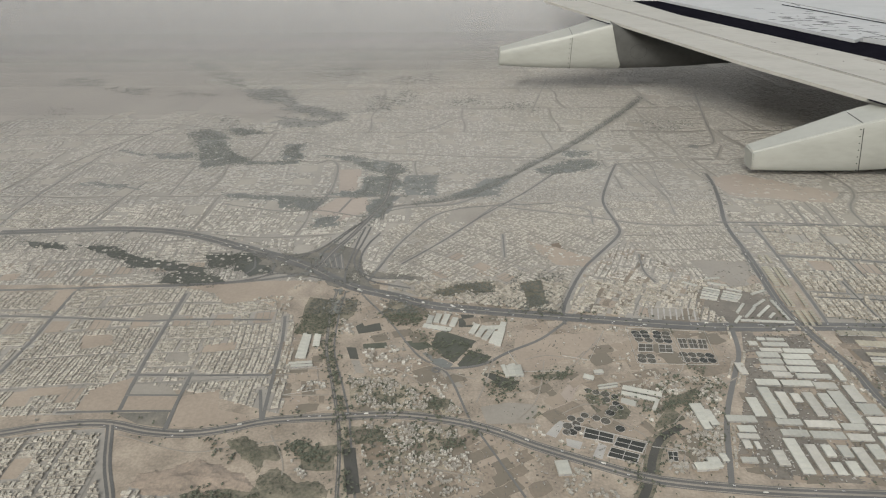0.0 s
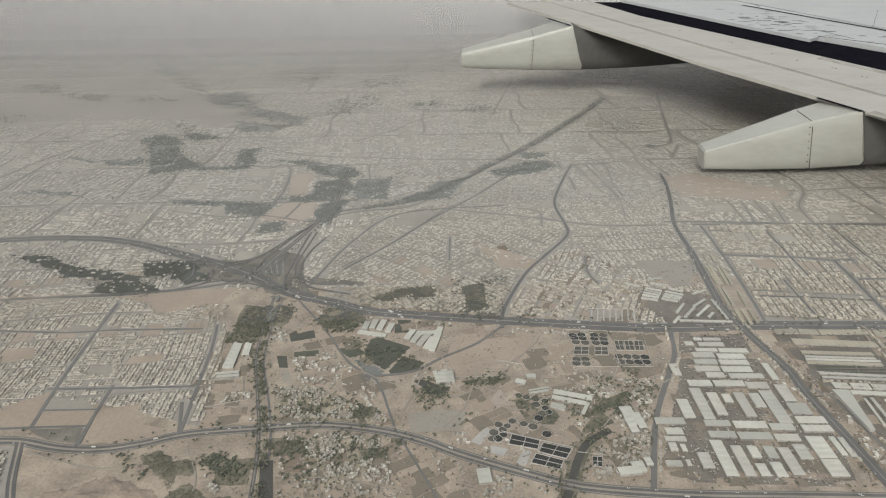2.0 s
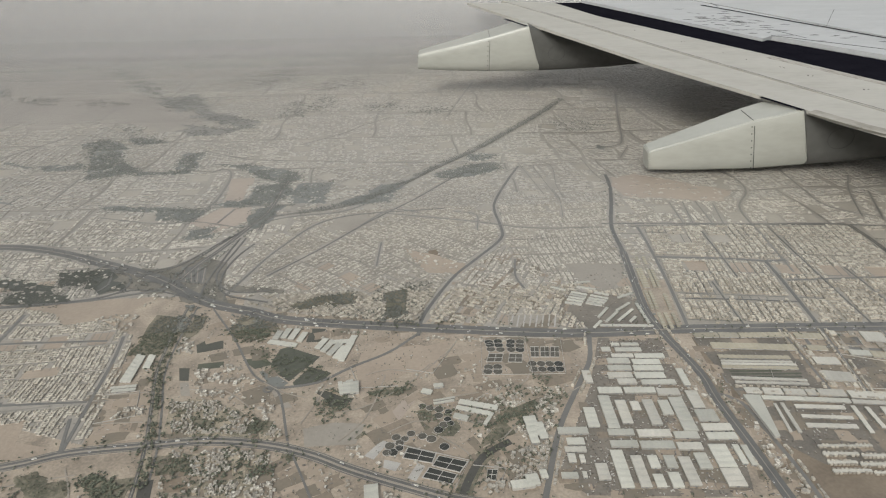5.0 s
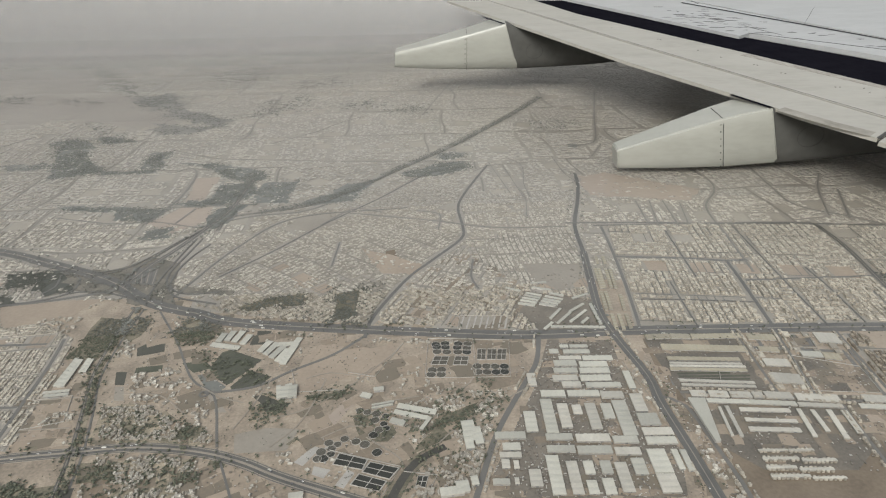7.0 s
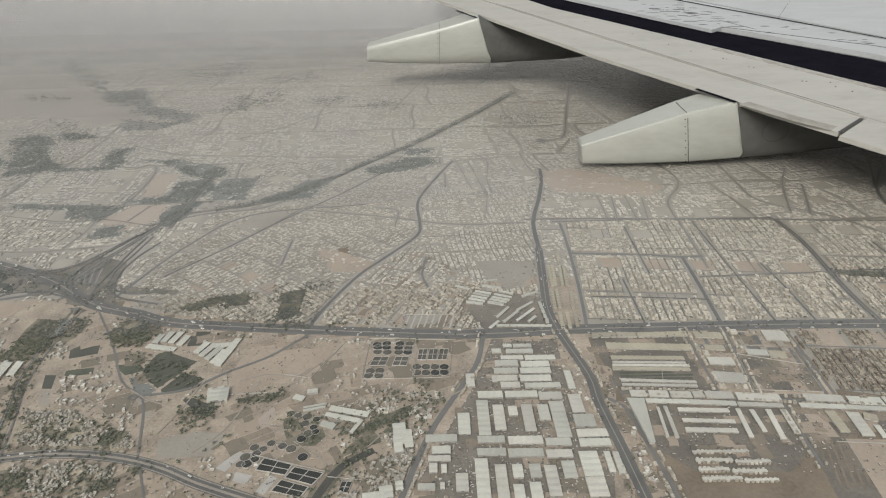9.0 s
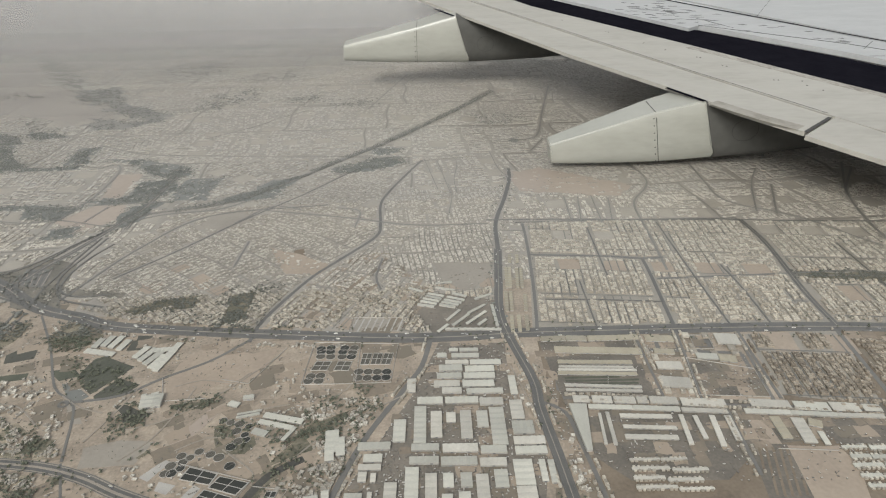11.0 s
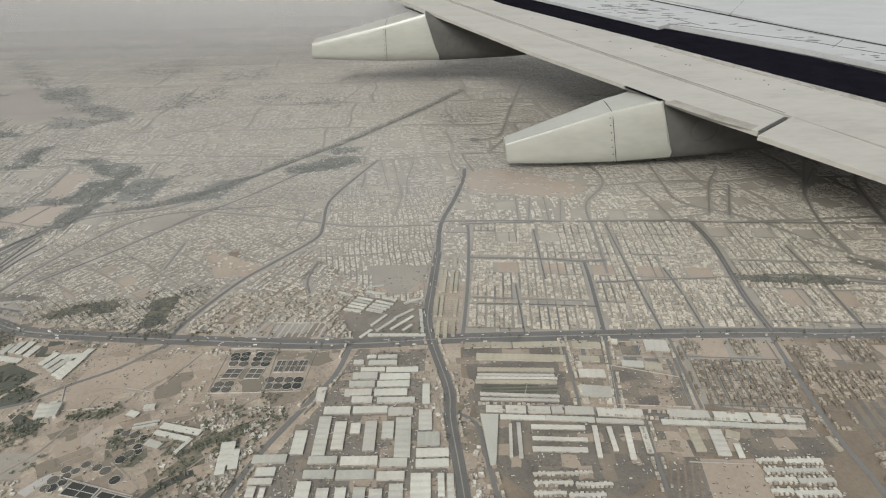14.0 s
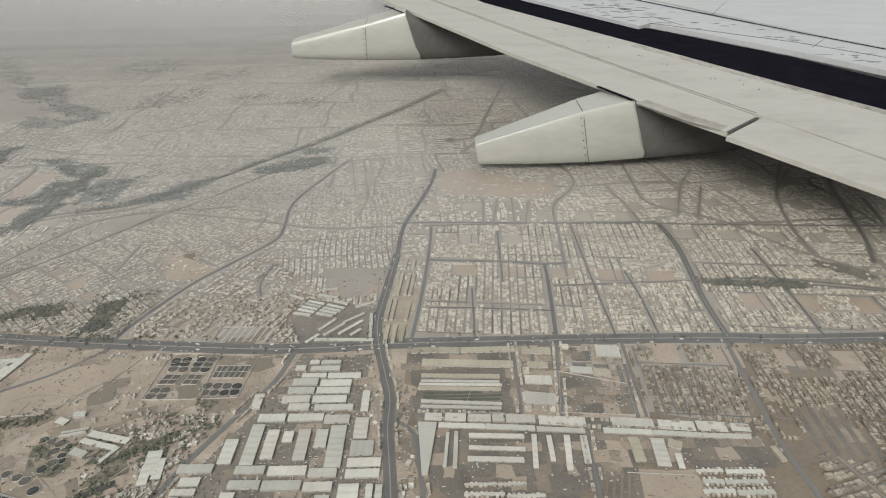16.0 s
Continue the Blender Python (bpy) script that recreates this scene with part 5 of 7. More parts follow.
def lots(poly, turn, strip=19.0, pitch=9.5, cross=95.0, keep=0.9, gap=5.0, empty=0.14, mixed=0.22, warp=0.0):
    """Rows of houses back to back along lanes, cut by cross streets, with vacant plots."""
    p = np.array(poly, dtype=float)
    a = radians(turn)
    ux, uy, vx, vy = math.cos(a), math.sin(a), -math.sin(a), math.cos(a)
    U, V = p @ (ux, uy), p @ (vx, vy)
    us, vs = np.arange(U.min(), U.max(), pitch), np.arange(V.min(), V.max(), strip)
    u, v = np.meshgrid(us, vs)
    block = (np.floor(2 * u / cross) * 131 + np.floor((v + strip / 2) / (strip * 3)) * 977).astype(np.int64)
    hashed = ((block * 2654435761) % 1000) / 1000.0
    row_deep = (strip - gap) / 2
    for bu in np.arange(math.floor(2 * U.min() / cross), math.ceil(2 * U.max() / cross)):
        for bv in np.arange(math.floor(V.min() / (strip * 3)), math.ceil(V.max() / (strip * 3))):
            if (int(bu * 131 + bv * 977) * 2654435761 % 1000) / 1000.0 <= empty * 0.7:
                cu, cv = (bu + 0.5) * cross / 2, (bv + 0.5) * strip * 3 - strip / 2
                cx, cy = cu * ux + cv * vx, cu * uy + cv * vy
                if inside(poly, np.array([cx]), np.array([cy]))[0]:
                    vacant.append((cx, cy, cross / 2 - 3, strip * 3 - gap, a))
    out = []
    for side in (-1, 1):
        uu = u + rng.normal(0, 0.06 * pitch, u.shape)
        vv = v + side * row_deep / 2 + rng.normal(0, 0.05 * row_deep, u.shape)
        ok = (np.mod(u, cross) > 6) & (rng.random(u.shape) < keep) & (hashed > empty * 0.7)
        # some blocks have their rows turned across
        bu, bv = (np.floor(2 * u / cross) + 0.5) * cross / 2, (np.floor((v + strip / 2) / (strip * 3)) + 0.5) * strip * 3 - strip / 2
        turned = ((block * 40503 + 77) % 97) / 97.0 < mixed
        du, dv = uu - bu, vv - bv
        uu, vv = np.where(turned, bu - dv, uu), np.where(turned, bv + du, vv)
        x, y, turned = (uu * ux + vv * vx)[ok], (uu * uy + vv * vy)[ok], turned[ok]
        m = inside(poly, x, y)
        x, y = bend(x, y, warp)
        n = len(x)
        w = pitch * rng.choice([0.66, 0.8, 0.94, 1.04], n) * rng.uniform(0.93, 1.05, n)
        d = row_deep * rng.choice([0.72, 0.9, 1.06], n) * rng.uniform(0.93, 1.05, n)
        h = rng.choice([1.2, 1.7, 2.1, 2.6, 3.6], n, p=[0.16, 0.3, 0.34, 0.15, 0.05]) + rng.normal(0, 0.15, n)
        m &= free(x, y)
        out.append(np.stack([x, y, w, d, h, np.full(n, a) + turned * math.pi / 2 + rng.normal(0, 0.03, n)], 1)[m])
    return np.vstack(out)


def houses_mesh(name, rows, parapet, label, wall=None, roof=None, room=True):
    """Flat-roofed houses: walls, and for nearer ones a parapet and a stair room on the roof."""
    n = len(rows)
    x, y, w, d, h, a = rows.T
    c, s = np.cos(a), np.sin(a)
    V, Q, I = [], [], []
    base = 0

    def ring(sx, sy, z, ox=0, oy=0):
        pts = []
        for kx, ky in ((-1, -1), (1, -1), (1, 1), (-1, 1)):
            lx, ly = ox + kx * sx, oy + ky * sy
            pts.append(np.stack([x + c * lx - s * ly, y + s * lx + c * ly, z], 1))
        return np.stack(pts, 1)

    def add(rings, caps, mats):
        nonlocal base
        k = len(rings)
        v = np.stack(rings, 1).reshape(n, k * 4, 3)
        off = base + np.arange(n)[:, None] * (k * 4)
        for l in range(k - 1):
            for i in range(4):
                j = (i + 1) % 4
                Q.append(np.hstack([off + l * 4 + i, off + l * 4 + j, off + l * 4 + 4 + j, off + l * 4 + 4 + i]))
                I.append(np.full(n, mats[l]))
        Q.append(np.hstack([off + caps * 4 + i for i in range(4)]))
        I.append(np.full(n, 1))
        V.append(v.reshape(-1, 3))
        base += n * k * 4

    zero = np.zeros(n) - 0.2
    if parapet:
        add([ring(w / 2, d / 2, zero), ring(w / 2, d / 2, h + 0.28), ring(w / 2 - 0.3, d / 2 - 0.3, h + 0.28), ring(w / 2 - 0.3, d / 2 - 0.3, h)], 3, [0, 0, 0])
    else:
        add([ring(w / 2, d / 2, zero), ring(w / 2, d / 2, h)], 1, [0])
    if room:
        side, deep = w * rng.uniform(-0.32, 0.32, n), d * rng.uniform(-0.3, 0.3, n)
        add([ring(w * 0.13, d * 0.14, h - 0.1, side, deep), ring(w * 0.13, d * 0.14, h + rng.uniform(0.4, 0.9, n), side, deep)], 1, [0])
    ob = quads_object(name, np.vstack(V), np.vstack(Q), [wall or M_WALL, roof or M_ROOF], np.concatenate(I))
    return tagged(ob, label, "houses", kind="stuff")


def town_floor(poly, z, mat=M_TOWN):
    """The dusty paved floor of a quarter, between its houses."""
    return tagged(mesh_object("quarter_floor", [(x, y, z) for x, y in poly] + [(x, y, -0.2) for x, y in poly],
                  [tuple(range(len(poly)))] + [(len(poly) + i, len(poly) + (i + 1) % len(poly), (i + 1) % len(poly), i) for i in range(len(poly))], mat), "grey dusty paving between houses", "paving", kind="structure")


def counter_clockwise(poly):
    p = np.array(poly, dtype=float)
    q = np.roll(p, -1, axis=0)
    return list(poly) if np.sum(p[:, 0] * q[:, 1] - q[:, 0] * p[:, 1]) > 0 else list(poly)[::-1]


GRID = 81.5
DISTRICTS = []
DISTRICTS.append(([(566, 769), (630, 1125), (1037, 1104), (987, 738)], GRID, 12.6, 5.4, 78, 0.97, 2.9, 0.13, 0.34))
DISTRICTS.append(([(991, 737), (1037, 1089), (1429, 1038), (2107, 943), (1715, 674)], GRID, 12.6, 5.4, 90, 0.97, 2.9, 0.14, 0.3))
DISTRICTS.append(([(848, 730), (979, 728), (973, 553), (911, 574), (829, 603)], GRID, 12.5, 5.2, 90, 0.95, 3.4, 0.12))
DISTRICTS.append(([(986, 728), (1715, 674), (1503, 527), (974, 545)], GRID, 11.6, 5.2, 90, 0.97, 3.2, 0.1))
DISTRICTS.append(([(980, 536), (1503, 527), (1298, 386), (926, 414)], 12, 13, 7.5, 90, 0.94, 4, 0.08))
DISTRICTS.append(([(412, 761), (437, 901), (351, 1008), (358, 1339), (626, 1313), (502, 753)], 92.7, 9.5, 5, 66, 0.95, 2.4, 0.05, 0.15))
DISTRICTS.append(([(192, 780), (231, 901), (343, 1054), (437, 901), (416, 761)], 64, 10, 4.6, 58, 0.8, 2.8, 0.1, 0.5))
DISTRICTS.append(([(-93, 863), (-121, 1096), (18, 1273), (125, 1362), (362, 1453), (348, 1053), (218, 852), (190, 801), (57, 827)], 46.6, 9.5, 4.8, 60, 0.95, 2.3, 0.05, 0.4))
DISTRICTS.append(([(-1635, 908), (-1926, 1117), (-886, 1101), (-561, 1104), (-392, 1031), (-243, 931), (-372, 902), (-609, 896)], 96.8, 10.5, 5, 62, 0.92, 2.8, 0.12, 0.4))
DISTRICTS.append(([(-1179, 582), (-1594, 879), (-736, 869), (-369, 893), (-234, 796), (-199, 575), (-335, 623), (-430, 624), (-456, 577)], 93.9, 10.2, 4.3, 66, 0.95, 1.9, 0.13, 0.3))
DISTRICTS.append(([(-893, 378), (-1131, 548), (-552, 526), (-473, 548), (-406, 554), (-316, 375)], 4.1, 11.4, 4.8, 50, 0.96, 2.9, 0.12))
DISTRICTS.append(([(-341, 445), (-331, 483), (-291, 460), (-257, 375), (-307, 375)], 88, 13.5, 6.2, 60, 0.92, 3.6, 0.1))
DISTRICTS.append(([(700, 745), (843, 736), (817, 604), (687, 614)], GRID, 26, 13, 100, 0.5, 9, 0.35))
VILLAGES = []
VILLAGES.append(([(-179, 502), (-145, 506), (-140, 477), (-163, 474)], 0.02, (3, 6)))
VILLAGES.append(([(-430, 868), (-330, 880), (-245, 850), (-250, 790), (-400, 792)], 0.010, (3, 7)))
VILLAGES.append(([(-330, 905), (-240, 900), (-235, 870), (-330, 880)], 0.006, (2, 5)))
VILLAGES.append(([(-128, 644), (-74, 644), (-24, 605), (16, 587), (21, 572), (-105, 578)], 0.052, (1.8, 4.4)))
VILLAGES.append(([(-96, 556), (-28, 559), (15, 547), (19, 521), (-4, 500), (22, 481), (-59, 486), (-56, 517)], 0.04, (1.8, 4.6)))
VILLAGES.append(([(-120, 718), (-45, 716), (-28, 644), (-103, 653)], 0.008, (3.5, 9)))
VILLAGES.append(([(52, 552), (113, 522), (108, 491), (79, 493)], 0.01, (2, 4)))
VILLAGES.append(([(-201, 640), (-161, 638), (-154, 619), (-191, 619)], 0.02, (2.5, 7)))
VILLAGES.append(([(-171, 587), (-145, 587), (-142, 572), (-167, 574)], 0.018, (3, 7)))
VILLAGES.append(([(246, 568), (279, 585), (263, 469), (243, 470)], 0.008, (4, 9)))
VILLAGES.append(([(37, 660), (65, 672), (99, 661), (97, 643), (54, 650)], 0.01, (4, 9)))
VILLAGES.append(([(-170, 792), (-147, 798), (-133, 745), (-161, 744)], 0.02, (3, 7)))
VILLAGES.append(([(-106, 834), (-31, 826), (107, 789), (107, 774), (-28, 805), (-97, 815)], 0.016, (3, 7)))
VILLAGES.append(([(25, 497), (29, 516), (19, 521), (-19, 484), (34, 481)], 0.03, (1.8, 4.4)))
VILLAGES.append(([(230, 686), (265, 696), (253, 638), (217, 640)], 0.008, (2, 6)))
VILLAGES.append(([(189, 769), (318, 749), (316, 741), (189, 757)], 0.02, (3, 8)))
VILLAGES.append(([(-9, 852), (183, 815), (183, 796), (-6, 831)], 0.022, (3, 8)))
VILLAGES.append(([(-30, 656), (3, 627), (-3, 602), (-24, 623)], 0.014, (3, 8)))
VILLAGES.append(([(230, 625), (296, 661), (330, 637), (273, 559)], 0.014, (2, 5.5)))
VILLAGES.append(([(296, 640), (371, 644), (334, 562), (303, 487), (259, 491), (279, 550)], 0.013, (2, 5)))
VILLAGES.append(([(569, 588), (572, 466), (597, 393), (543, 397), (555, 528)], 0.012, (3, 9)))
VILLAGES.append(([(76, 574), (134, 561), (248, 491), (232, 443), (91, 526)], 0.006, (3, 7)))
VILLAGES.append(([(522, 738), (521, 688), (545, 620), (528, 606), (511, 633)], 0.012, (4, 9)))
VILLAGES.append(([(307, 471), (462, 462), (455, 451), (302, 460)], 0.002, (3, 7)))
VILLAGES.append(([(-542, 570), (-454, 574), (-408, 564), (-491, 556)], 0.001, (3, 6)))
VILLAGES.append(([(228, 529), (223, 471), (298, 463), (350, 607), (308, 607)], 0.003, (3, 9)))

VILLAGES.append(([(131, 725), (176, 721), (192, 670), (150, 673)], 0.006, (2, 5)))
VILLAGES.append(([(242, 616), (276, 613), (292, 538), (261, 541)], 0.01, (2, 6)))
VILLAGES.append(([(242, 676), (279, 673), (289, 623), (254, 626)], 0.008, (2, 5)))
VILLAGES.append(([(34, 659), (69, 664), (110, 643), (84, 632)], 0.012, (2, 5)))
VILLAGES.append(([(19, 774), (86, 768), (100, 731), (36, 737)], 0.01, (2.5, 7)))
VILLAGES.append(([(-101, 561), (-2, 560), (-2, 450), (-88, 451)], 0.013, (2, 5)))
VILLAGES.append(([(130, 494), (199, 493), (187, 449), (123, 449)], 0.016, (3, 7)))
VILLAGES.append(([(-2, 535), (40, 535), (35, 450), (-2, 450)], 0.012, (2.5, 6)))
VILLAGES.append(([(283, 618), (355, 617), (301, 486), (240, 487)], 0.012, (3, 8)))

def village(poly, density, sizes, plan=None):
    """Houses in loose clusters, each cluster turned its own way."""
    p = np.array(poly, dtype=float)
    lo, hi = p.min(0), p.max(0)
    n = int(2.7 * density * np.prod(hi - lo))
    x, y = rng.uniform(lo[0], hi[0], n), rng.uniform(lo[1], hi[1], n)
    ok = inside(poly, x, y) & free(x, y, plan)
    x, y = x[ok], y[ok]
    close = np.array([noise.noise((a / 17, b / 17, 5.1)) for a, b in zip(x, y)])
    x, y = x[close > -0.12], y[close > -0.12]
    n = len(x)
    turn = np.array([2.2 * noise.noise((a / 45, b / 45, 9.1)) for a, b in zip(x, y)]) + rng.choice([0, 1.57], n)
    return np.stack([x, y, 0.7 * rng.uniform(*sizes, n), 0.55 * rng.uniform(*sizes, n), rng.choice([1.0, 1.4, 1.8, 2.4], n) + rng.normal(0, 0.2, n), turn + rng.normal(0, 0.08, n)], 1)


def lanes(poly, turn, strip, cross, width, share=0.62):
    """Narrow asphalt lanes between the rows, in short lengths that leave the larger roads free."""
    p = np.array(poly, dtype=float)
    a = radians(turn)
    ux, uy = np.array((math.cos(a), math.sin(a))), np.array((-math.sin(a), math.cos(a)))
    U, V = p @ ux, p @ uy
    us = np.arange(U.min(), U.max(), 8.0)
    vs = np.arange(V.min(), V.max(), strip) + strip / 2
    u, v = [q.ravel() for q in np.meshgrid(us, vs)]
    seen = ((np.floor(u / cross).astype(np.int64) * 7919 + np.floor(v / strip).astype(np.int64) * 104729) % 101) / 101.0 < share
    u, v = u[seen], v[seen]
    half = np.stack([np.full(len(u), 4.2), np.full(len(u), width / 2)], 1)
    cu, cv = [q.ravel() for q in np.meshgrid(np.arange(math.floor(U.min() / cross), U.max() / cross) * cross + 3, np.arange(V.min(), V.max(), 8.0))]
    u, v = np.concatenate([u, cu]), np.concatenate([v, cv])
    half = np.vstack([half, np.stack([np.full(len(cu), width * 0.5), np.full(len(cu), 4.2)], 1)])
    c = u[:, None] * ux + v[:, None] * uy
    ok = inside(poly, c[:, 0], c[:, 1]) & free(c[:, 0], c[:, 1]) & (c[:, 1] < 1100)
    c, half = c[ok], half[ok]
    corners = [c + kx * half[:, :1] * ux + ky * half[:, 1:] * uy for kx, ky in ((-1, -1), (1, -1), (1, 1), (-1, 1))]
    return np.stack(corners, 1).reshape(-1, 2)


near, mid, far, lane_corners, alley_corners = [], [], [], [], []
for poly, turn, *rest in DISTRICTS:
    if rest[3] > 0.7:
        town_floor(counter_clockwise(poly), 0.06 + 0.004 * len(near), M_TOWN if turn == GRID else M_OLD_TOWN)
    swing = 2.2 if rest[0] < 11 else 0.0
    rows = lots(poly, turn, *rest, warp=swing)
    corners = lanes(poly, turn, rest[0], rest[2], rest[4] * 0.62, 0.34 if turn == GRID else 0.62)
    corners = np.stack(bend(corners[:, 0], corners[:, 1], swing), 1)
    (lane_corners if turn == GRID else alley_corners).append(corners)
    claim_poly(poly, False)
    rows[:, 4] *= 0.5 if turn == 93.9 else 1.0
    near.append(rows[rows[:, 1] < 900])
    (mid if turn == GRID else far).append(rows[rows[:, 1] >= 900])
hamlets = np.vstack([village(poly, density, sizes) for poly, density, sizes in VILLAGES])
hamlets[:, 2:4] *= 1.12
near.append(hamlets)
for poly, density in WOODS:
    if np.mean([q[1] for q in poly]) > 880 and density > 0.0026:
        far.append(village(poly, 0.0022, (4, 11), built))
far.append(village([(659, 1414), (910, 1390), (853, 1250), (624, 1270)], 0.0016, (5, 12), built))
far.append(village([(155, 1059), (210, 1022), (263, 987), (251, 950), (197, 955)], 0.006, (4, 10), built))


def lane_mesh(name, corners, mat, label):
    corners = np.vstack(corners)
    k = len(corners) // 4
    tagged(quads_object(name, np.column_stack([corners, np.repeat(0.275 + 0.02 * rng.random(k), 4)]), np.arange(4 * k).reshape(-1, 4), [mat]), label, "lanes", kind="stuff")


lane_mesh("lanes", lane_corners, M_STREET, "narrow dusty asphalt lanes between house rows")
lane_mesh("alleys", alley_corners, M_ALLEY, "narrow sandy alleys between old houses")
# the town goes on northwards in quarters, each with its own grid
DESERT = [(-3195, 2023), (-1480, 2014), (-865, 2034), (-531, 1989), (-448, 2141), (-790, 2427), (-1259, 3082), (-5434, 3624)]

patch("desert", DESERT, 0.06, M_DESERT, "hazy grey-brown desert beyond the town", "desert", 70, claim=False)
avenues = []
for qy in range(11):
    for qx in range(24):
        size = 190 + 26 * qy
        y0 = 900 + sum(190 + 26 * k for k in range(qy))
        x0 = -12 * size + qx * size + 300 + 60 * (qy % 3)
        if y0 > 3900 or x0 + size < -0.85 * y0 - 150 or x0 > 0.85 * y0 + 700:
            continue
        quarter = [(x0, y0), (x0 + size - 11, y0), (x0 + size - 11, y0 + size - 11), (x0, y0 + size - 11)]
        grow = 0.95 + 0.09 * qy
        turn = random.choice([45, 50, 92]) if -150 < x0 < 330 and y0 < 1500 else random.choice([76, 84, 88, 91, 94, 97, 2])
        far.append(lots(quarter, turn, 11.5 * grow + random.random() * 2.5, 6.6 * grow, 80 * grow, random.uniform(0.86, 0.96), 2.8 * grow, random.uniform(0.02, 0.22), 0.25, 4.0))
        for a, b in ((quarter[1], quarter[2]), (quarter[3], quarter[2])):
            if random.random() < 0.6:
                k = int(size / 10)
                s_ = np.linspace(0, 1, k)[:, None]
                q = np.array(a) + 5.5 * np.array((1, 0) if a is quarter[1] else (0, 1)) + s_ * (np.array(b) - np.array(a))
                q = q[free(q[:, 0], q[:, 1])]
                half = np.array((1.9, size / k / 2 + 0.4) if a is quarter[1] else (size / k / 2 + 0.4, 1.9)) * (1 + 0.1 * qy)
                corners = np.stack([q + half * np.array(c) for c in ((-1, -1), (1, -1), (1, 1), (-1, 1))], 1).reshape(-1, 2)
                avenues.append(np.stack(bend(corners[:, 0], corners[:, 1], 4.0), 1))
lane_mesh("avenues", avenues, M_ALLEY, "dusty streets between the quarters of the town")
town_floor([(-8800, 2500), (-1600, 905), (1800, 905), (8800, 2500), (8800, 11800), (-8800, 11800)], 0.03, M_OLD_TOWN)
for name, lots_of, mat, label in (("vacant_lots", [q for q in vacant if q[1] < 1000], M_EARTH, "bare earth plots between the houses"), ("distant_vacant_lots", [q for q in vacant if q[1] >= 1000 and not inside(DESERT, np.array([q[0]]), np.array([q[1] - 60]))[0]], M_PLOT, "pale bare plots in the old town")):
    vv, vq = [], []
    for cx, cy, w, d, a in lots_of:
        c, s_, z = math.cos(a), math.sin(a), 0.1 + 0.03 * random.random()
        for kx, ky in ((-1, -1), (1, -1), (1, 1), (-1, 1)):
            vv.append((cx + c * kx * w / 2 - s_ * ky * d / 2 + random.uniform(-2, 2), cy + s_ * kx * w / 2 + c * ky * d / 2 + random.uniform(-2, 2), z))
        vq.append([len(vv) - 4 + i for i in range(4)])
    tagged(quads_object(name, np.array(vv), np.array(vq), [mat]), label, "lots", kind="stuff")


def lining(pts, width, lo, hi, pitch=4.6, deep=3.8, keep=0.8):
    """Shops and sheds standing close along both sides of a street."""
    line = smooth_line(pts, pitch)
    line = line[(line[:, 1] > lo) & (line[:, 1] < hi)]
    if len(line) < 3:
        return np.zeros((0, 6))
    nn = normals_of(line)
    out = []
    for side in (-1, 1):
        q = line + nn * side * (width / 2 + 1.2 + deep / 2)
        k = len(q)
        sizes = np.stack([q[:, 0], q[:, 1], pitch * rng.uniform(0.6, 1.0, k), deep * rng.uniform(0.5, 1.0, k), rng.uniform(1.8, 3.2, k), np.arctan2(nn[:, 1], nn[:, 0]) - math.pi / 2], 1)
        out.append(sizes[(rng.random(k) < keep) & (noise_at(q) > -0.1)])
    return np.vstack(out)


def noise_at(q):
    return np.array([noise.noise((a / 40, b / 40, 8.8)) for a, b in q])


STREETS = []
STREETS.append((R_SOUTH, 12.5, 300, 760))
STREETS.append(([(572, 623), (643, 615), (758, 595), (853, 583), (927, 569)], 4.5, 300, 900))
STREETS.append(([(843, 736), (834, 671), (825, 600)], 4, 300, 900))
STREETS.append(([(701, 747), (695, 677), (690, 614)], 3.5, 300, 900))
STREETS.append(([(759, 743), (746, 673), (733, 608)], 3.5, 300, 900))
STREETS.append(([(754, 591), (747, 540), (741, 492)], 4, 300, 900))
STREETS.append(([(979, 729), (962, 635), (949, 555), (945, 481), (938, 446)], 6, 300, 900))
STREETS.append(([(545, 618), (569, 598), (575, 535), (578, 488), (578, 454)], 5, 300, 900))
STREETS.append(([(298, 456), (309, 487), (340, 570), (386, 654), (409, 697), (423, 752)], 6.5, 300, 900))
for pts, width, lo, hi in STREETS:
    near.append(lining(pts, width, lo, hi, keep=0.75))
near = np.vstack(near)
near = near[np.argsort(near[:, 1] + 0.25 * np.abs(near[:, 0] - 280))]


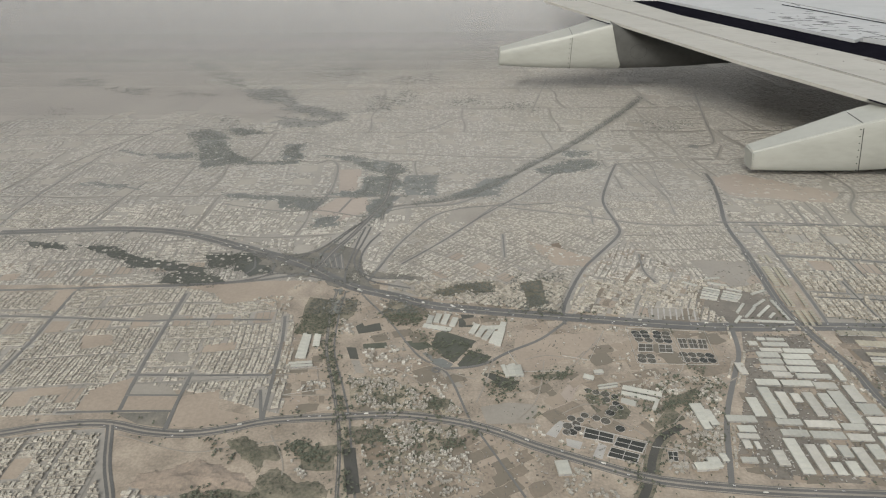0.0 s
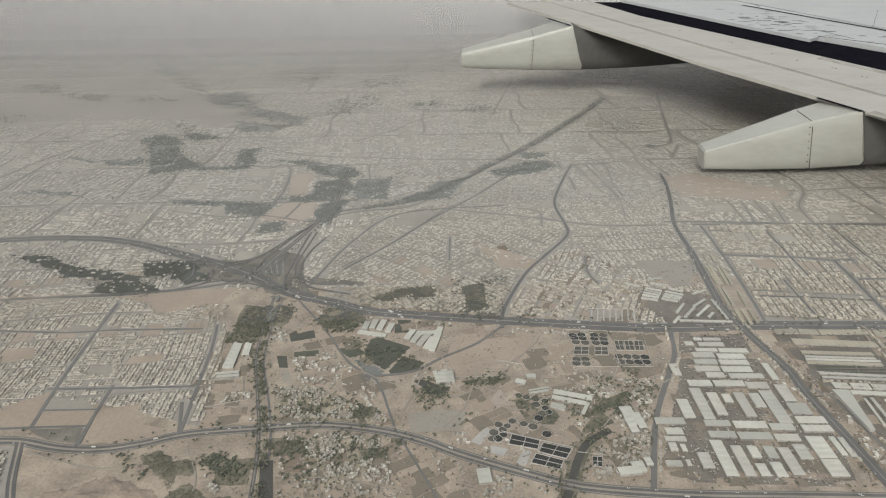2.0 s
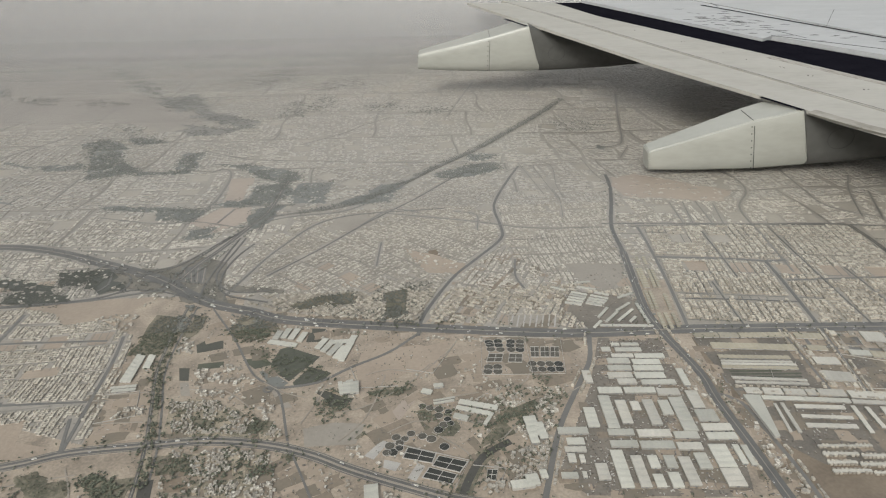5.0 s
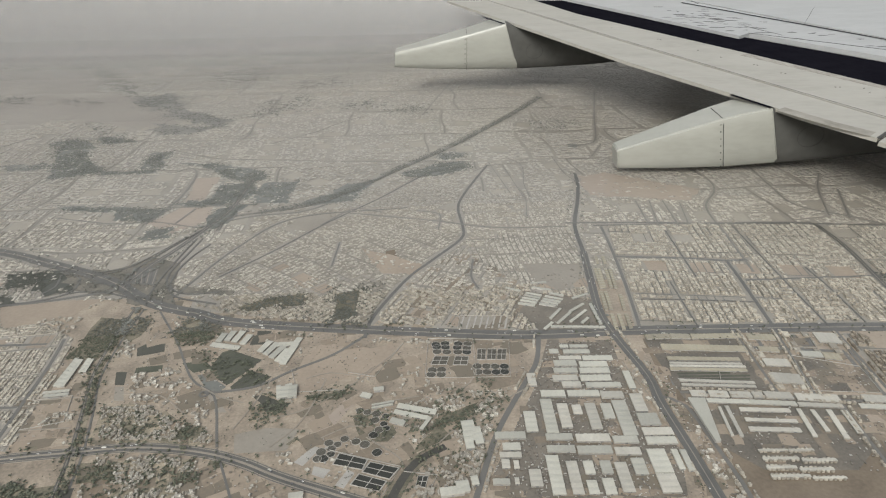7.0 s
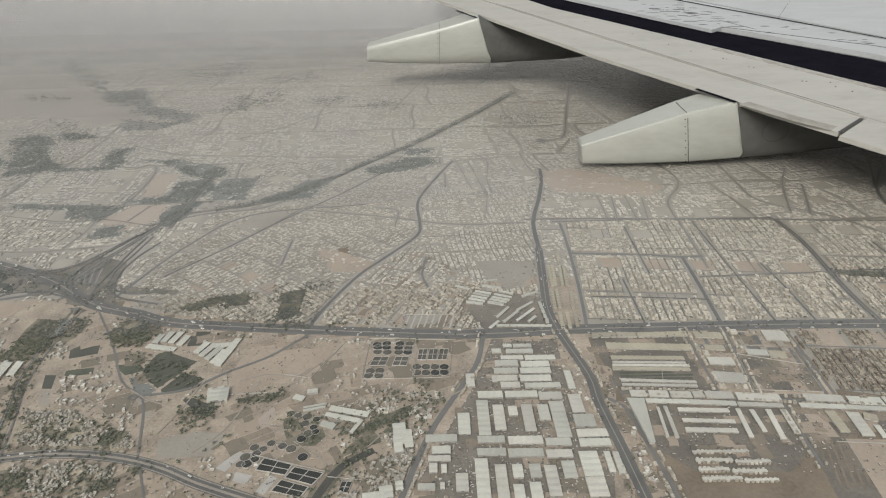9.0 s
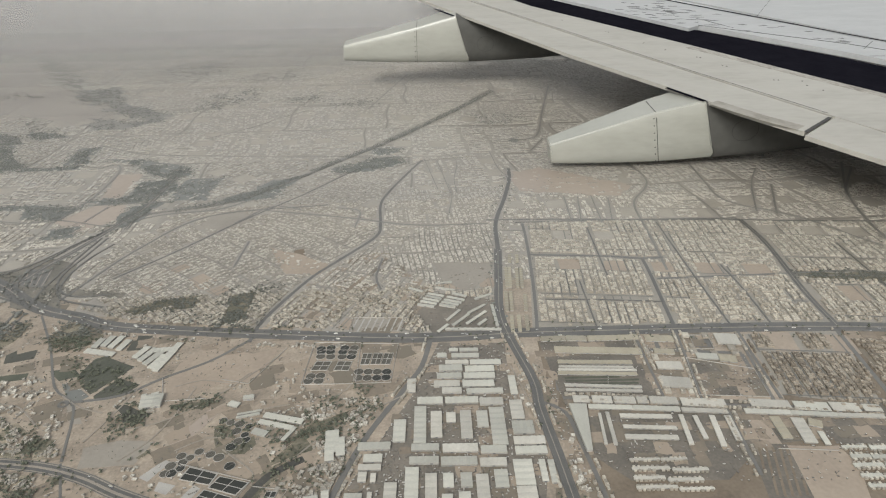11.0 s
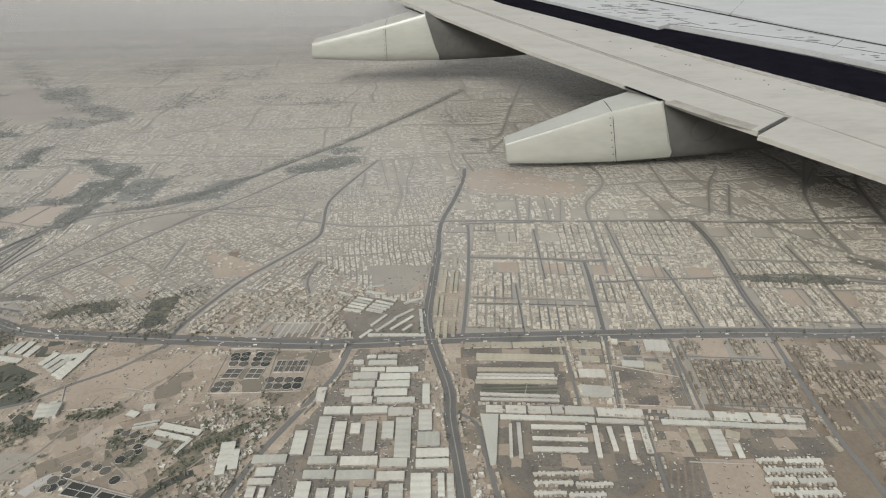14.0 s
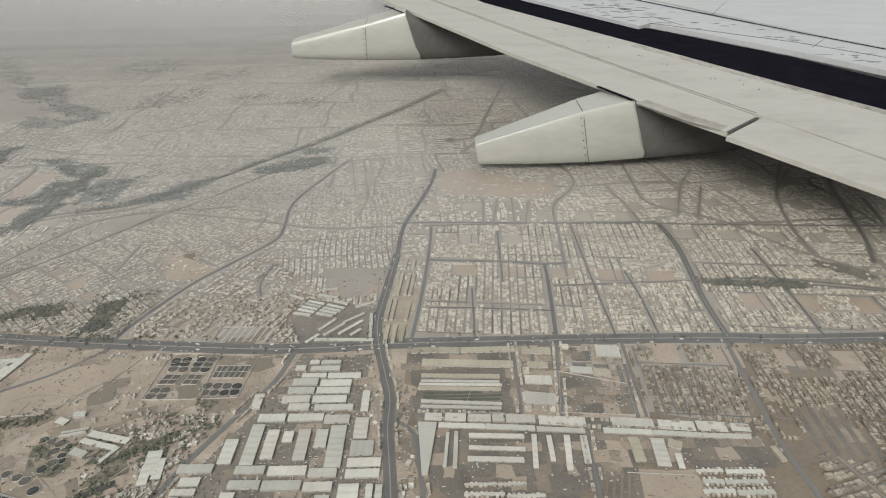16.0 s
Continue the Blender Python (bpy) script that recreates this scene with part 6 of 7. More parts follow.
def house_proto(kind):
    """A flat-roofed house of unit footprint: walls with a parapet, roof, stair room and, on some, a water tank."""
    thing = tagged(new("house"), ("low plastered house with a flat roof", "plastered house with a stair room on its flat roof", "plastered house with a water tank on its roof")[kind], "house", "houses of the town")
    v, f = [], []
    for r, z in ((0.5, -0.05), (0.5, 1.14), (0.465, 1.14), (0.465, 1.0)):
        v += [(-r, -r, z), (r, -r, z), (r, r, z), (-r, r, z)]
    for l in range(3):
        f += [(l * 4 + i, l * 4 + (i + 1) % 4, l * 4 + 4 + (i + 1) % 4, l * 4 + 4 + i) for i in range(4)]
    mesh_object("wall", v, f, M_PLASTER, thing)
    mesh_object("roof", [(-0.47, -0.47, 1.02), (0.47, -0.47, 1.02), (0.47, 0.47, 1.02), (-0.47, 0.47, 1.02)], [(0, 1, 2, 3)], M_SLAB, thing)
    bm = bmesh.new()
    bmesh.ops.create_cube(bm, size=1, matrix=Matrix.LocRotScale((0.05, -0.502, 0.32), None, (0.12, 0.02, 0.64)))
    part("door", bm, M_BARK, thing)
    if kind > 0:
        bm = bmesh.new()
        bmesh.ops.create_cube(bm, size=1, matrix=Matrix.LocRotScale((0.27, 0.25, 1.22), None, (0.3, 0.3, 0.45)))
        part("stair_room", bm, M_PLASTER, thing)
    if kind > 1:
        bm = bmesh.new()
        bmesh.ops.create_cone(bm, cap_ends=True, segments=10, radius1=0.1, radius2=0.1, depth=0.3, matrix=Matrix.Translation((-0.25, 0.2, 1.17)))
        part("water_tank", bm, M_METAL, thing)
    return thing


protos, used = [house_proto(k) for k in range(3)], [False] * 3
for x, y, w, d, h, a in near[:330]:
    k = random.choice((0, 0, 1, 1, 2))
    size = protos[k].scale
    if used[k]:
        copy_thing(protos[k], Matrix.LocRotScale((x, y, 0), Euler((0, 0, a)), (w / size[0], d / size[1], h / size[2])))
    else:
        protos[k].matrix_basis, used[k] = Matrix.LocRotScale((x, y, 0), Euler((0, 0, a)), (w, d, h)), True
EDGE = [(847, 738), (1719, 676), (1298, 386), (889, 417), (829, 603)]
on_edge = inside(EDGE, near[:, 0], near[:, 1]) & (np.arange(len(near)) >= 330)
houses_mesh("edge_houses", near[on_edge], True, "dull brown flat-roofed houses on the town's edge", M_BROWN_WALL, M_BROWN_ROOF)
near = near[~on_edge]
hamlet_spots = {(round(x, 3), round(y, 3)) for x, y in hamlets[:, :2]}
rural = np.array([i >= 330 and (round(x, 3), round(y, 3)) in hamlet_spots for i, (x, y) in enumerate(near[:, :2])])
houses_mesh("village_houses", near[rural], True, "scattered village houses with whitewashed flat roofs", M_OLD_WALL, M_WHITE_ROOF)
near = near[~rural]
houses_mesh("near_houses", near[330:], True, "close rows of flat-roofed plastered houses in beige tones")
houses_mesh("town_houses", np.vstack(mid), False, "dense beige quarters of flat-roofed houses", M_OLD_WALL, M_ROOF)
far = np.vstack(far)
far = far[far[:, 1] < 3500]
sway = np.array([noise.noise_vector((x / 150, y / 150, 4.4)) for x, y in far[:, :2]])
far = far[~inside(DESERT, far[:, 0] + 190 * sway[:, 0], far[:, 1] + 190 * sway[:, 1])]
far[:, 4] *= 0.5
houses_mesh("old_town_houses", far[far[:, 1] < 1250], False, "close-set flat-roofed houses of the old town", M_OLD_WALL, M_OLD_ROOF)
houses_mesh("distant_houses", far[far[:, 1] >= 1250], False, "hazy beige town of countless low houses", M_OLD_WALL, M_FAR_ROOF, room=False)


# ---- garden plots and cabins ----
def plots(poly, turn, size, keep):
    """A patchwork of small plots, each of its own soil, with worn corners."""
    p = np.array(poly, dtype=float)
    a = radians(turn)
    ux, uy = np.array((math.cos(a), math.sin(a))), np.array((-math.sin(a), math.cos(a)))
    U, V = p @ ux, p @ uy
    out = []
    v0 = V.min()
    while v0 < V.max():
        deep = size * random.uniform(0.6, 1.5)
        u0 = U.min() - random.uniform(0, size)
        while u0 < U.max():
            wide = size * random.uniform(0.5, 2.2)
            q = (u0 + wide / 2) * ux + (v0 + deep / 2) * uy
            if random.random() < keep and inside(poly, q[:1], q[1:])[0] and not any(inside(c, q[:1], q[1:])[0] for c in CROPS):
                z = 0.21 + 0.05 * random.random()
                ring = []
                for ku, kv in ((0, 0), (0.5, 0), (1, 0), (1, 0.5), (1, 1), (0.5, 1), (0, 1), (0, 0.5)):
                    w = (u0 + wide * ku) * ux + (v0 + deep * kv) * uy
                    ring.append((w[0] + random.gauss(0, size * 0.09), w[1] + random.gauss(0, size * 0.09), z))
                out.append(ring)
            u0 += wide
        v0 += deep
    return out


CROPS = ([(-13, 748), (-3, 753), (44, 727), (32, 708), (11, 676), (-17, 702), (-20, 717)], [(-61, 727), (-32, 731), (-17, 714), (-39, 705)], [(16, 673), (34, 705), (64, 690), (54, 675), (21, 664)], [(100, 733), (124, 759), (188, 741), (221, 753), (207, 688), (162, 684), (110, 647), (102, 682)],
         [(578, 701), (692, 691), (676, 622), (567, 632)], [(583, 665), (673, 652), (672, 639), (580, 648)])
PLOTS = []
PLOTS.append(([(-135, 845), (36, 793), (28, 573), (-116, 574)], 20, 15, 0.28))
PLOTS.append(([(-237, 736), (-162, 681), (-137, 574), (-213, 575)], 5, 13, 0.6))
PLOTS.append(([(-101, 559), (72, 530), (125, 464), (63, 436), (-86, 437)], 28, 12, 0.6))
PLOTS.append(([(200, 714), (272, 759), (419, 747), (371, 644), (296, 620), (215, 589)], 15, 20, 0.35))
PLOTS.append(([(434, 746), (522, 738), (511, 633), (534, 530), (514, 459), (347, 472), (323, 501), (395, 642)], EAST, 14, 0.4))
PLOTS.append(([(567, 738), (702, 730), (690, 614), (936, 581), (921, 541), (762, 531), (706, 489), (610, 496), (575, 539)], EAST, 13, 0.5))
PLOTS.append(([(700, 745), (843, 736), (817, 604), (687, 614)], EAST, 14, 0.6))
PLOTS.append(([(569, 588), (572, 466), (597, 393), (543, 397), (555, 528)], 12, 10, 0.6))
PLOTS.append(([(99, 656), (296, 640), (298, 488), (122, 562)], 30, 14, 0.4))
PLOTS.append(([(538, 737), (579, 617), (583, 453), (530, 457), (533, 601)], 70, 8, 0.7))
PLOTS.append(([(-141, 900), (100, 825), (181, 776), (175, 746), (-77, 794)], 12, 12, 0.5))
PLOTS.append(([(986, 728), (1284, 709), (1267, 546), (974, 545)], GRID, 15, 0.5))
PLOTS.append(([(192, 780), (231, 901), (343, 1054), (437, 901), (416, 761)], 64, 11, 0.4))
PLOTS.append(([(192, 780), (420, 760), (418, 740), (195, 759)], 2, 9, 0.6))
vv, ff = [], []
for poly, turn, size, keep in PLOTS:
    for ring in plots(poly, turn, size, keep):
        ff.append(tuple(range(len(vv), len(vv) + 8)))
        vv += ring
tagged(mesh_object("garden_plots", vv, ff, M_PLOTS), "patchwork of small brown and tan soil plots", "plots", kind="stuff")
units = []
for x, y, w, d in cabins:
    k = int(w / 4.4)
    u = (np.arange(k) + 0.5) / k * w - w / 2
    for side in (-1, 1):
        c, s_ = math.cos(radians(EAST)), math.sin(radians(EAST))
        v = side * d * 0.36
        row = np.stack([x + c * u - s_ * v, y + s_ * u + c * v, rng.uniform(2.2, 3.4, k), np.full(k, d * 0.3), rng.uniform(1.9, 2.6, k), np.full(k, radians(EAST))], 1)
        units.append(row[rng.random(k) < 0.9])
houses_mesh("cabins", np.vstack(units), False, "rows of small pale cabins beside long sheds", room=False)

# ---- clutter ----
CLUTTER = []
CLUTTER.append(([(434, 746), (522, 738), (511, 633), (534, 530), (514, 459), (347, 472), (323, 501), (395, 642)], 0.0484))
CLUTTER.append(([(567, 738), (702, 730), (690, 614), (936, 581), (912, 472), (610, 496), (575, 539)], 0.0132))
CLUTTER.append(([(748, 685), (822, 656), (814, 604), (733, 614)], 0.0176))
CLUTTER.append(([(200, 714), (272, 759), (419, 747), (371, 644), (296, 620), (215, 589)], 0.0055))
CLUTTER.append(([(117, 579), (184, 629), (264, 603), (248, 491), (148, 522)], 0.0088))
CLUTTER.append(([(259, 491), (296, 620), (371, 644), (303, 475)], 0.0132))
CLUTTER.append(([(-135, 845), (36, 793), (28, 573), (-116, 574)], 0.0088))
CLUTTER.append(([(-101, 559), (72, 530), (125, 464), (63, 436), (-86, 437)], 0.0132))
CLUTTER.append(([(538, 737), (579, 617), (583, 453), (530, 457), (533, 601)], 0.0352))
CLUTTER.append(([(-78, 846), (194, 766), (207, 658), (-8, 675)], 0.0055))
CLUTTER.append(([(192, 780), (302, 913), (425, 867), (416, 761)], 0.0088))
CLUTTER.append(([(700, 745), (843, 736), (817, 604), (687, 614)], 0.0132))
CLUTTER.append(([(-257, 750), (-171, 735), (-137, 574), (-213, 575)], 0.0066))
CLUTTER.append(([(437, 901), (561, 1011), (525, 751), (420, 760)], 0.0088))
bits = []
for poly, density in CLUTTER:
    p = np.array(poly, dtype=float)
    lo, hi = p.min(0), p.max(0)
    n = int(density * np.prod(hi - lo))
    x, y = rng.uniform(lo[0], hi[0], n), rng.uniform(lo[1], hi[1], n)
    ok = inside(poly, x, y) & free(x, y, built)
    x, y = x[ok], y[ok]
    n = len(x)
    bits.append(np.stack([x, y, rng.uniform(0.6, 3.2, n) ** 1.1, rng.uniform(0.5, 1.8, n), rng.uniform(0.3, 1.2, n), radians(EAST) + rng.choice([0, 1.57, 0.5], n, p=[0.45, 0.4, 0.15])], 1))
houses_mesh("yard_clutter", np.vstack(bits), False, "crates, sheds, carts and heaps standing about in yards", M_BARK, M_JUNK, room=False)


def boundary_wall(pts, height=1.2):
    line = np.array(pts, dtype=float)
    ob = ribbon("boundary_wall", line, 0, 0.5, height, M_CONCRETE, None, height + 0.1)
    return tagged(ob, "low pale boundary wall of a compound", "wall")


slip_lines = []
slip_lines.append([(162, 691), (197, 680), (233, 751)])
slip_lines.append([(268, 760), (330, 754), (327, 669), (261, 673), (268, 760)])
slip_lines.append([(330, 752), (380, 748), (370, 668), (327, 669)])
slip_lines.append([(311, 782), (317, 816), (392, 810), (383, 776)])
slip_lines.append([(748, 685), (822, 656), (814, 604), (733, 614), (748, 685)])
slip_lines.append([(153, 555), (231, 526), (213, 489)])
slip_lines.append([(234, 519), (269, 512), (259, 488)])
slip_lines.append([(773, 733), (798, 731), (792, 700), (768, 702), (773, 733)])
slip_lines.append([(88, 700), (102, 656), (152, 657)])
slip_lines.append([(-220, 663), (-175, 669), (-163, 622), (-208, 611)])
slip_lines.append([(644, 678), (626, 623), (663, 618)])
slip_lines.append([(777, 525), (839, 517)])
for a in slip_lines:
    boundary_wall(a)


# ---- trees ----
def trees_mesh(name, rows, label, clumps=7, leaf=None, spread=1.0):
    """Trees of a tapered trunk and many uneven clumps of leaves. rows: x, y, height."""
    n = len(rows)
    x, y, h = rows.T
    V, Q, I = [], [], []
    base = 0
    k = 4
    ang = np.arange(k) * math.pi / 2
    z0 = ground_height(x, y)
    lo = np.stack([np.stack([x + 0.05 * h * math.cos(t), y + 0.05 * h * math.sin(t), z0 - 0.1], 1) for t in ang], 1)
    hi = np.stack([np.stack([x + 0.025 * h * math.cos(t), y + 0.025 * h * math.sin(t), z0 + 0.6 * h], 1) for t in ang], 1)
    V.append(np.concatenate([lo, hi], 1).reshape(-1, 3))
    off = np.arange(n)[:, None] * 8
    for i in range(4):
        j = (i + 1) % 4
        Q.append(np.hstack([off + i, off + j, off + 4 + j, off + 4 + i]))
        I.append(np.zeros(n))
    base = n * 8
    for c in range(clumps):
        r = h * rng.uniform(0.16, 0.32, n) * spread
        dist, t = h * spread * rng.uniform(0.0, 0.42, n), rng.uniform(0, 2 * math.pi, n)
        cx, cy, cz = x + dist * np.cos(t), y + dist * np.sin(t), z0 + h * rng.uniform(0.45, 0.9, n)
        spin = rng.uniform(0, 2 * math.pi, n)
        pts = []
        for l, (rad, up) in enumerate(((0.55, -0.7), (1.0, -0.1), (0.6, 0.65))):
            for i in range(4):
                q = spin + i * math.pi / 2 + l * 0.5
                rr = r * rad * rng.uniform(0.7, 1.25, n)
                pts.append(np.stack([cx + rr * np.cos(q), cy + rr * np.sin(q), cz + r / spread * up * rng.uniform(0.7, 1.2, n)], 1))
        V.append(np.stack(pts, 1).reshape(-1, 3))
        off = base + np.arange(n)[:, None] * 12
        for l in range(2):
            for i in range(4):
                j = (i + 1) % 4
                Q.append(np.hstack([off + l * 4 + i, off + l * 4 + j, off + l * 4 + 4 + j, off + l * 4 + 4 + i]))
                I.append(np.ones(n))
        Q.append(np.hstack([off + 8 + i for i in range(4)]))
        I.append(np.ones(n))
        base += n * 12
    ob = quads_object(name, np.vstack(V), np.vstack(Q), [M_BARK, leaf or M_LEAF], np.concatenate(I))
    return tagged(ob, label, "trees", kind="stuff")


def scatter(poly, density):
    """Trees over a wood; those of far woods stand for close clumps and are broader."""
    p = np.array(poly, dtype=float)
    lo, hi = p.min(0), p.max(0)
    away = p[:, 1].mean()
    n = int((4.6 if away < 880 else 5.0) * density * np.prod(hi - lo))
    x, y = rng.uniform(lo[0], hi[0], n), rng.uniform(lo[1], hi[1], n)
    m = inside(poly, x, y)
    x, y = x[m], y[m]
    ragged = (2 if density > 0.03 else 5) if away < 880 else 8 if away < 1900 else 16
    x, y = x + rng.normal(0, ragged, len(x)), y + rng.normal(0, ragged, len(x))
    grain = 30 if away < 880 else 45
    thick = np.array([noise.noise((a / grain, b / grain, 3.1)) for a, b in zip(x, y)]) > (-0.9 if density > 0.03 else -0.32 if density > 0.0125 else -0.2)
    grow = (0.6 if density > 0.03 else 0.85) if away < 880 else 0.62 * min(2.2, max(0.9, away / 1300))
    return np.stack([x, y, rng.uniform(1.5, 3.4, len(x)) * grow], 1)[thick]


def tree_proto(seed):
    thing = tagged(new("tree"), "dusty dark green tree with an uneven crown", "tree", "trees of the gardens")
    r = random.Random(seed)
    bm = bmesh.new()
    bmesh.ops.create_cone(bm, cap_ends=False, segments=6, radius1=0.055, radius2=0.025, depth=0.7, matrix=Matrix.Translation((0, 0, 0.33)))
    for _ in range(3):
        a = r.uniform(0, 6.28)
        bmesh.ops.create_cone(bm, cap_ends=False, segments=4, radius1=0.025, radius2=0.008, depth=0.4, matrix=Matrix.LocRotScale((0.13 * math.cos(a), 0.13 * math.sin(a), 0.6), Euler((0.7 * -math.sin(a), 0.7 * math.cos(a), 0)), None))
    part("trunk", bm, M_BARK, thing)
    bm = bmesh.new()
    for _ in range(22):
        a, d, z = r.uniform(0, 6.28), r.uniform(0, 0.42), r.uniform(0.42, 0.95)
        rad = r.uniform(0.08, 0.19) * (1.15 - 0.5 * abs(z - 0.65))
        made = bmesh.ops.create_icosphere(bm, subdivisions=1, radius=rad, matrix=Matrix.LocRotScale((d * math.cos(a), d * math.sin(a), z), Euler((a, z, d)), (1.2, 1, 0.75)))
        for q in made["verts"]:
            q.co += Vector((r.uniform(-1, 1), r.uniform(-1, 1), r.uniform(-1, 1))) * rad * 0.35
    part("crown", bm, M_LEAF, thing)
    return thing


wood = [scatter(p, d) for p, d in WOODS]
allwood = np.vstack(wood)
allwood = allwood[np.argsort(allwood[:, 1] + 0.25 * np.abs(allwood[:, 0] - 280))]
tree_kinds = [tree_proto(k) for k in range(5)]
lift = ground_height(allwood[:300, 0], allwood[:300, 1])
for i, (x, y, h) in enumerate(allwood[:300]):
    if i < 5:
        tree_kinds[i].matrix_basis = pose(x, y, lift[i] - 0.1) @ Matrix.Diagonal((h, h, h, 1))
    else:
        k = h / tree_kinds[i % 5].scale[2]
        copy_thing(tree_kinds[i % 5], Matrix.LocRotScale((x, y, lift[i] - 0.1), Euler((0, 0, random.uniform(0, 6.28))), (k * random.uniform(0.9, 1.2), k * random.uniform(0.9, 1.2), k)))
rest = allwood[300:]
trees_mesh("woodland", rest[rest[:, 1] < 800], "dusty dark green trees of groves and gardens", 5, None, 1.9)
# leaf colours pale with distance: haze painted in step by step
trees_mesh("park_woodland", rest[(rest[:, 1] >= 800) & (rest[:, 1] < 1050)], "grey-green park trees with haze in their leaf colour", 4, M_LIGHT_HAZE_LEAF, 2.0)
trees_mesh("distant_woodland", rest[(rest[:, 1] >= 1050) & (rest[:, 1] < 1900)], "far park trees paled by haze in their leaf colour", 3, M_HAZY_LEAF, 3.2)
trees_mesh("hazy_woodland", rest[rest[:, 1] >= 1900], "valley trees with strong haze in their pale leaf colour", 3, M_FAR_HAZE_LEAF, 4.0)
lines_of_trees = []
for line, width, step in ((highway_line, 25, 22), (highway_line, 0, 26), (highway_line, 34, 16), (wadi_line, 2, 0.8), (smooth_line(R_NORTH), 18, 3), (canal_line, 10, 4), (smooth_line(RING), 15, 14), (smooth_line(R_SOUTH), 14, 12), (belt_line, 0, 5), (belt_line, 15, 16), (smooth_line([(253, 536), (281, 561), (322, 607), (359, 629)]), 3, 3)):
    nn = normals_of(line)
    for s in (-1, 1):
        k = rng.integers(0, len(line), int(len(line) * 12 / step))
        off = s * (width / 2 + rng.uniform(0, 8 if width > 6 else 11 if line is wadi_line else 2.5 if line is not highway_line else 0.5, len(k)))
        q = line[k] + nn[k] * off[:, None] + rng.normal(0, 2, (len(k), 2))
        lines_of_trees.append(np.stack([q[:, 0], q[:, 1], rng.uniform(2, 4.2, len(k)) * (0.5 if line is wadi_line else 0.85)], 1))
lines_of_trees = np.vstack(lines_of_trees)
lines_of_trees = lines_of_trees[np.array([noise.noise((a / 30, b / 30, 2.2)) for a, b, _ in lines_of_trees]) > -0.25]
trees_mesh("roadside_trees", lines_of_trees[lines_of_trees[:, 1] < 800], "dusty trees lining the roads", 4, None, 1.3)
trees_mesh("distant_roadside_trees", lines_of_trees[lines_of_trees[:, 1] >= 800], "far roadside trees with haze in their leaf colour", 2, M_HAZY_LEAF, 2.4)
shrubs = []
for poly, dens in ((MOUNDS[0], 0.16), (MOUNDS[2], 0.16), (MOUNDS[1], 0.004), ([(-157, 569), (-88, 569), (-81, 437), (-132, 437)], 0.03), ([(-141, 900), (196, 858), (144, 567), (-102, 569)], 0.004), ([(99, 656), (303, 757), (411, 748), (303, 487), (137, 500)], 0.004), ([(-101, 559), (140, 548), (120, 436), (-86, 437)], 0.008), ([(-230, 880), (420, 760), (330, 480), (-240, 560)], 0.006), ([(430, 750), (540, 740), (540, 430), (320, 450)], 0.004)):
    p = np.array(poly, dtype=float)
    lo, hi = p.min(0), p.max(0)
    n = int(dens * np.prod(hi - lo))
    x, y = rng.uniform(lo[0], hi[0], n), rng.uniform(lo[1], hi[1], n)
    ok = inside(poly, x, y) & (np.array([noise.noise((a / 18, b / 18, 6.6)) for a, b in zip(x, y)]) > -0.15)
    shrubs.append(np.stack([x, y, rng.uniform(0.8, 2.0, n)], 1)[ok])
shrubs = np.vstack(shrubs)
trees_mesh("scrub", shrubs, "low dusty scrub on rough ground", 3)
every = np.vstack([near] + mid + [far[far[:, 1] < 1350]])
pick = rng.choice(len(every), 8500, replace=False)
spot = every[pick, :2] + rng.normal(0, 5, (8500, 2))
trees_mesh("garden_trees", np.column_stack([spot, rng.uniform(1.0, 2.2, 8500)]), "single trees between houses, leaf colour paled for haze", 2, M_LIGHT_HAZE_LEAF, 1.4)

# ---- traffic ----
def vehicle_proto(length, height, mat, name, label):
    thing = tagged(new(name), label, name, "vehicles on the roads")
    w = 1.0
    bm = bmesh.new()
    bmesh.ops.create_cube(bm, size=1, matrix=Matrix.LocRotScale((0, 0, 0.2 + height * 0.25), None, (length, w, height * 0.5)))
    bmesh.ops.bevel(bm, geom=bm.edges[:], offset=0.08, segments=1, affect="EDGES")
    part("body", bm, mat, thing)
    bm = bmesh.new()
    if name == "lorry":
        bmesh.ops.create_cube(bm, size=1, matrix=Matrix.LocRotScale((-length * 0.1, 0, 0.2 + height * 0.72), None, (length * 0.75, w * 1.05, height * 0.6)))
        part("cargo_box", bm, M_METAL, thing)
    else:
        made = bmesh.ops.create_cube(bm, size=1, matrix=Matrix.LocRotScale((-length * 0.05, 0, 0.2 + height * 0.7), None, (length * 0.55, w * 0.9, height * 0.45)))
        for q in made["verts"]:
            if q.co.z > 0.2 + height * 0.7:
                q.co.x = q.co.x * 0.75
        part("cabin", bm, M_CAR_DARK, thing)
    for sx in (-0.32, 0.32):
        for sy in (-0.5, 0.5):
            bm = bmesh.new()
            bmesh.ops.create_cone(bm, cap_ends=True, segments=10, radius1=0.2, radius2=0.2, depth=0.14, matrix=Matrix.LocRotScale((sx * length, sy * w, 0.2), Euler((math.pi / 2, 0, 0)), None))
            part("wheel", bm, M_TYRE, thing)
    return thing


fleet = [vehicle_proto(2.4, 0.9, M_CAR_WHITE, "car", "white saloon car on the asphalt"), vehicle_proto(2.4, 0.9, M_CAR_DARK, "car", "dark saloon car on the asphalt"),
         vehicle_proto(5.0, 1.6, M_CAR_WHITE, "lorry", "white box lorry on the asphalt")]
on_road = [0, 0, 0]
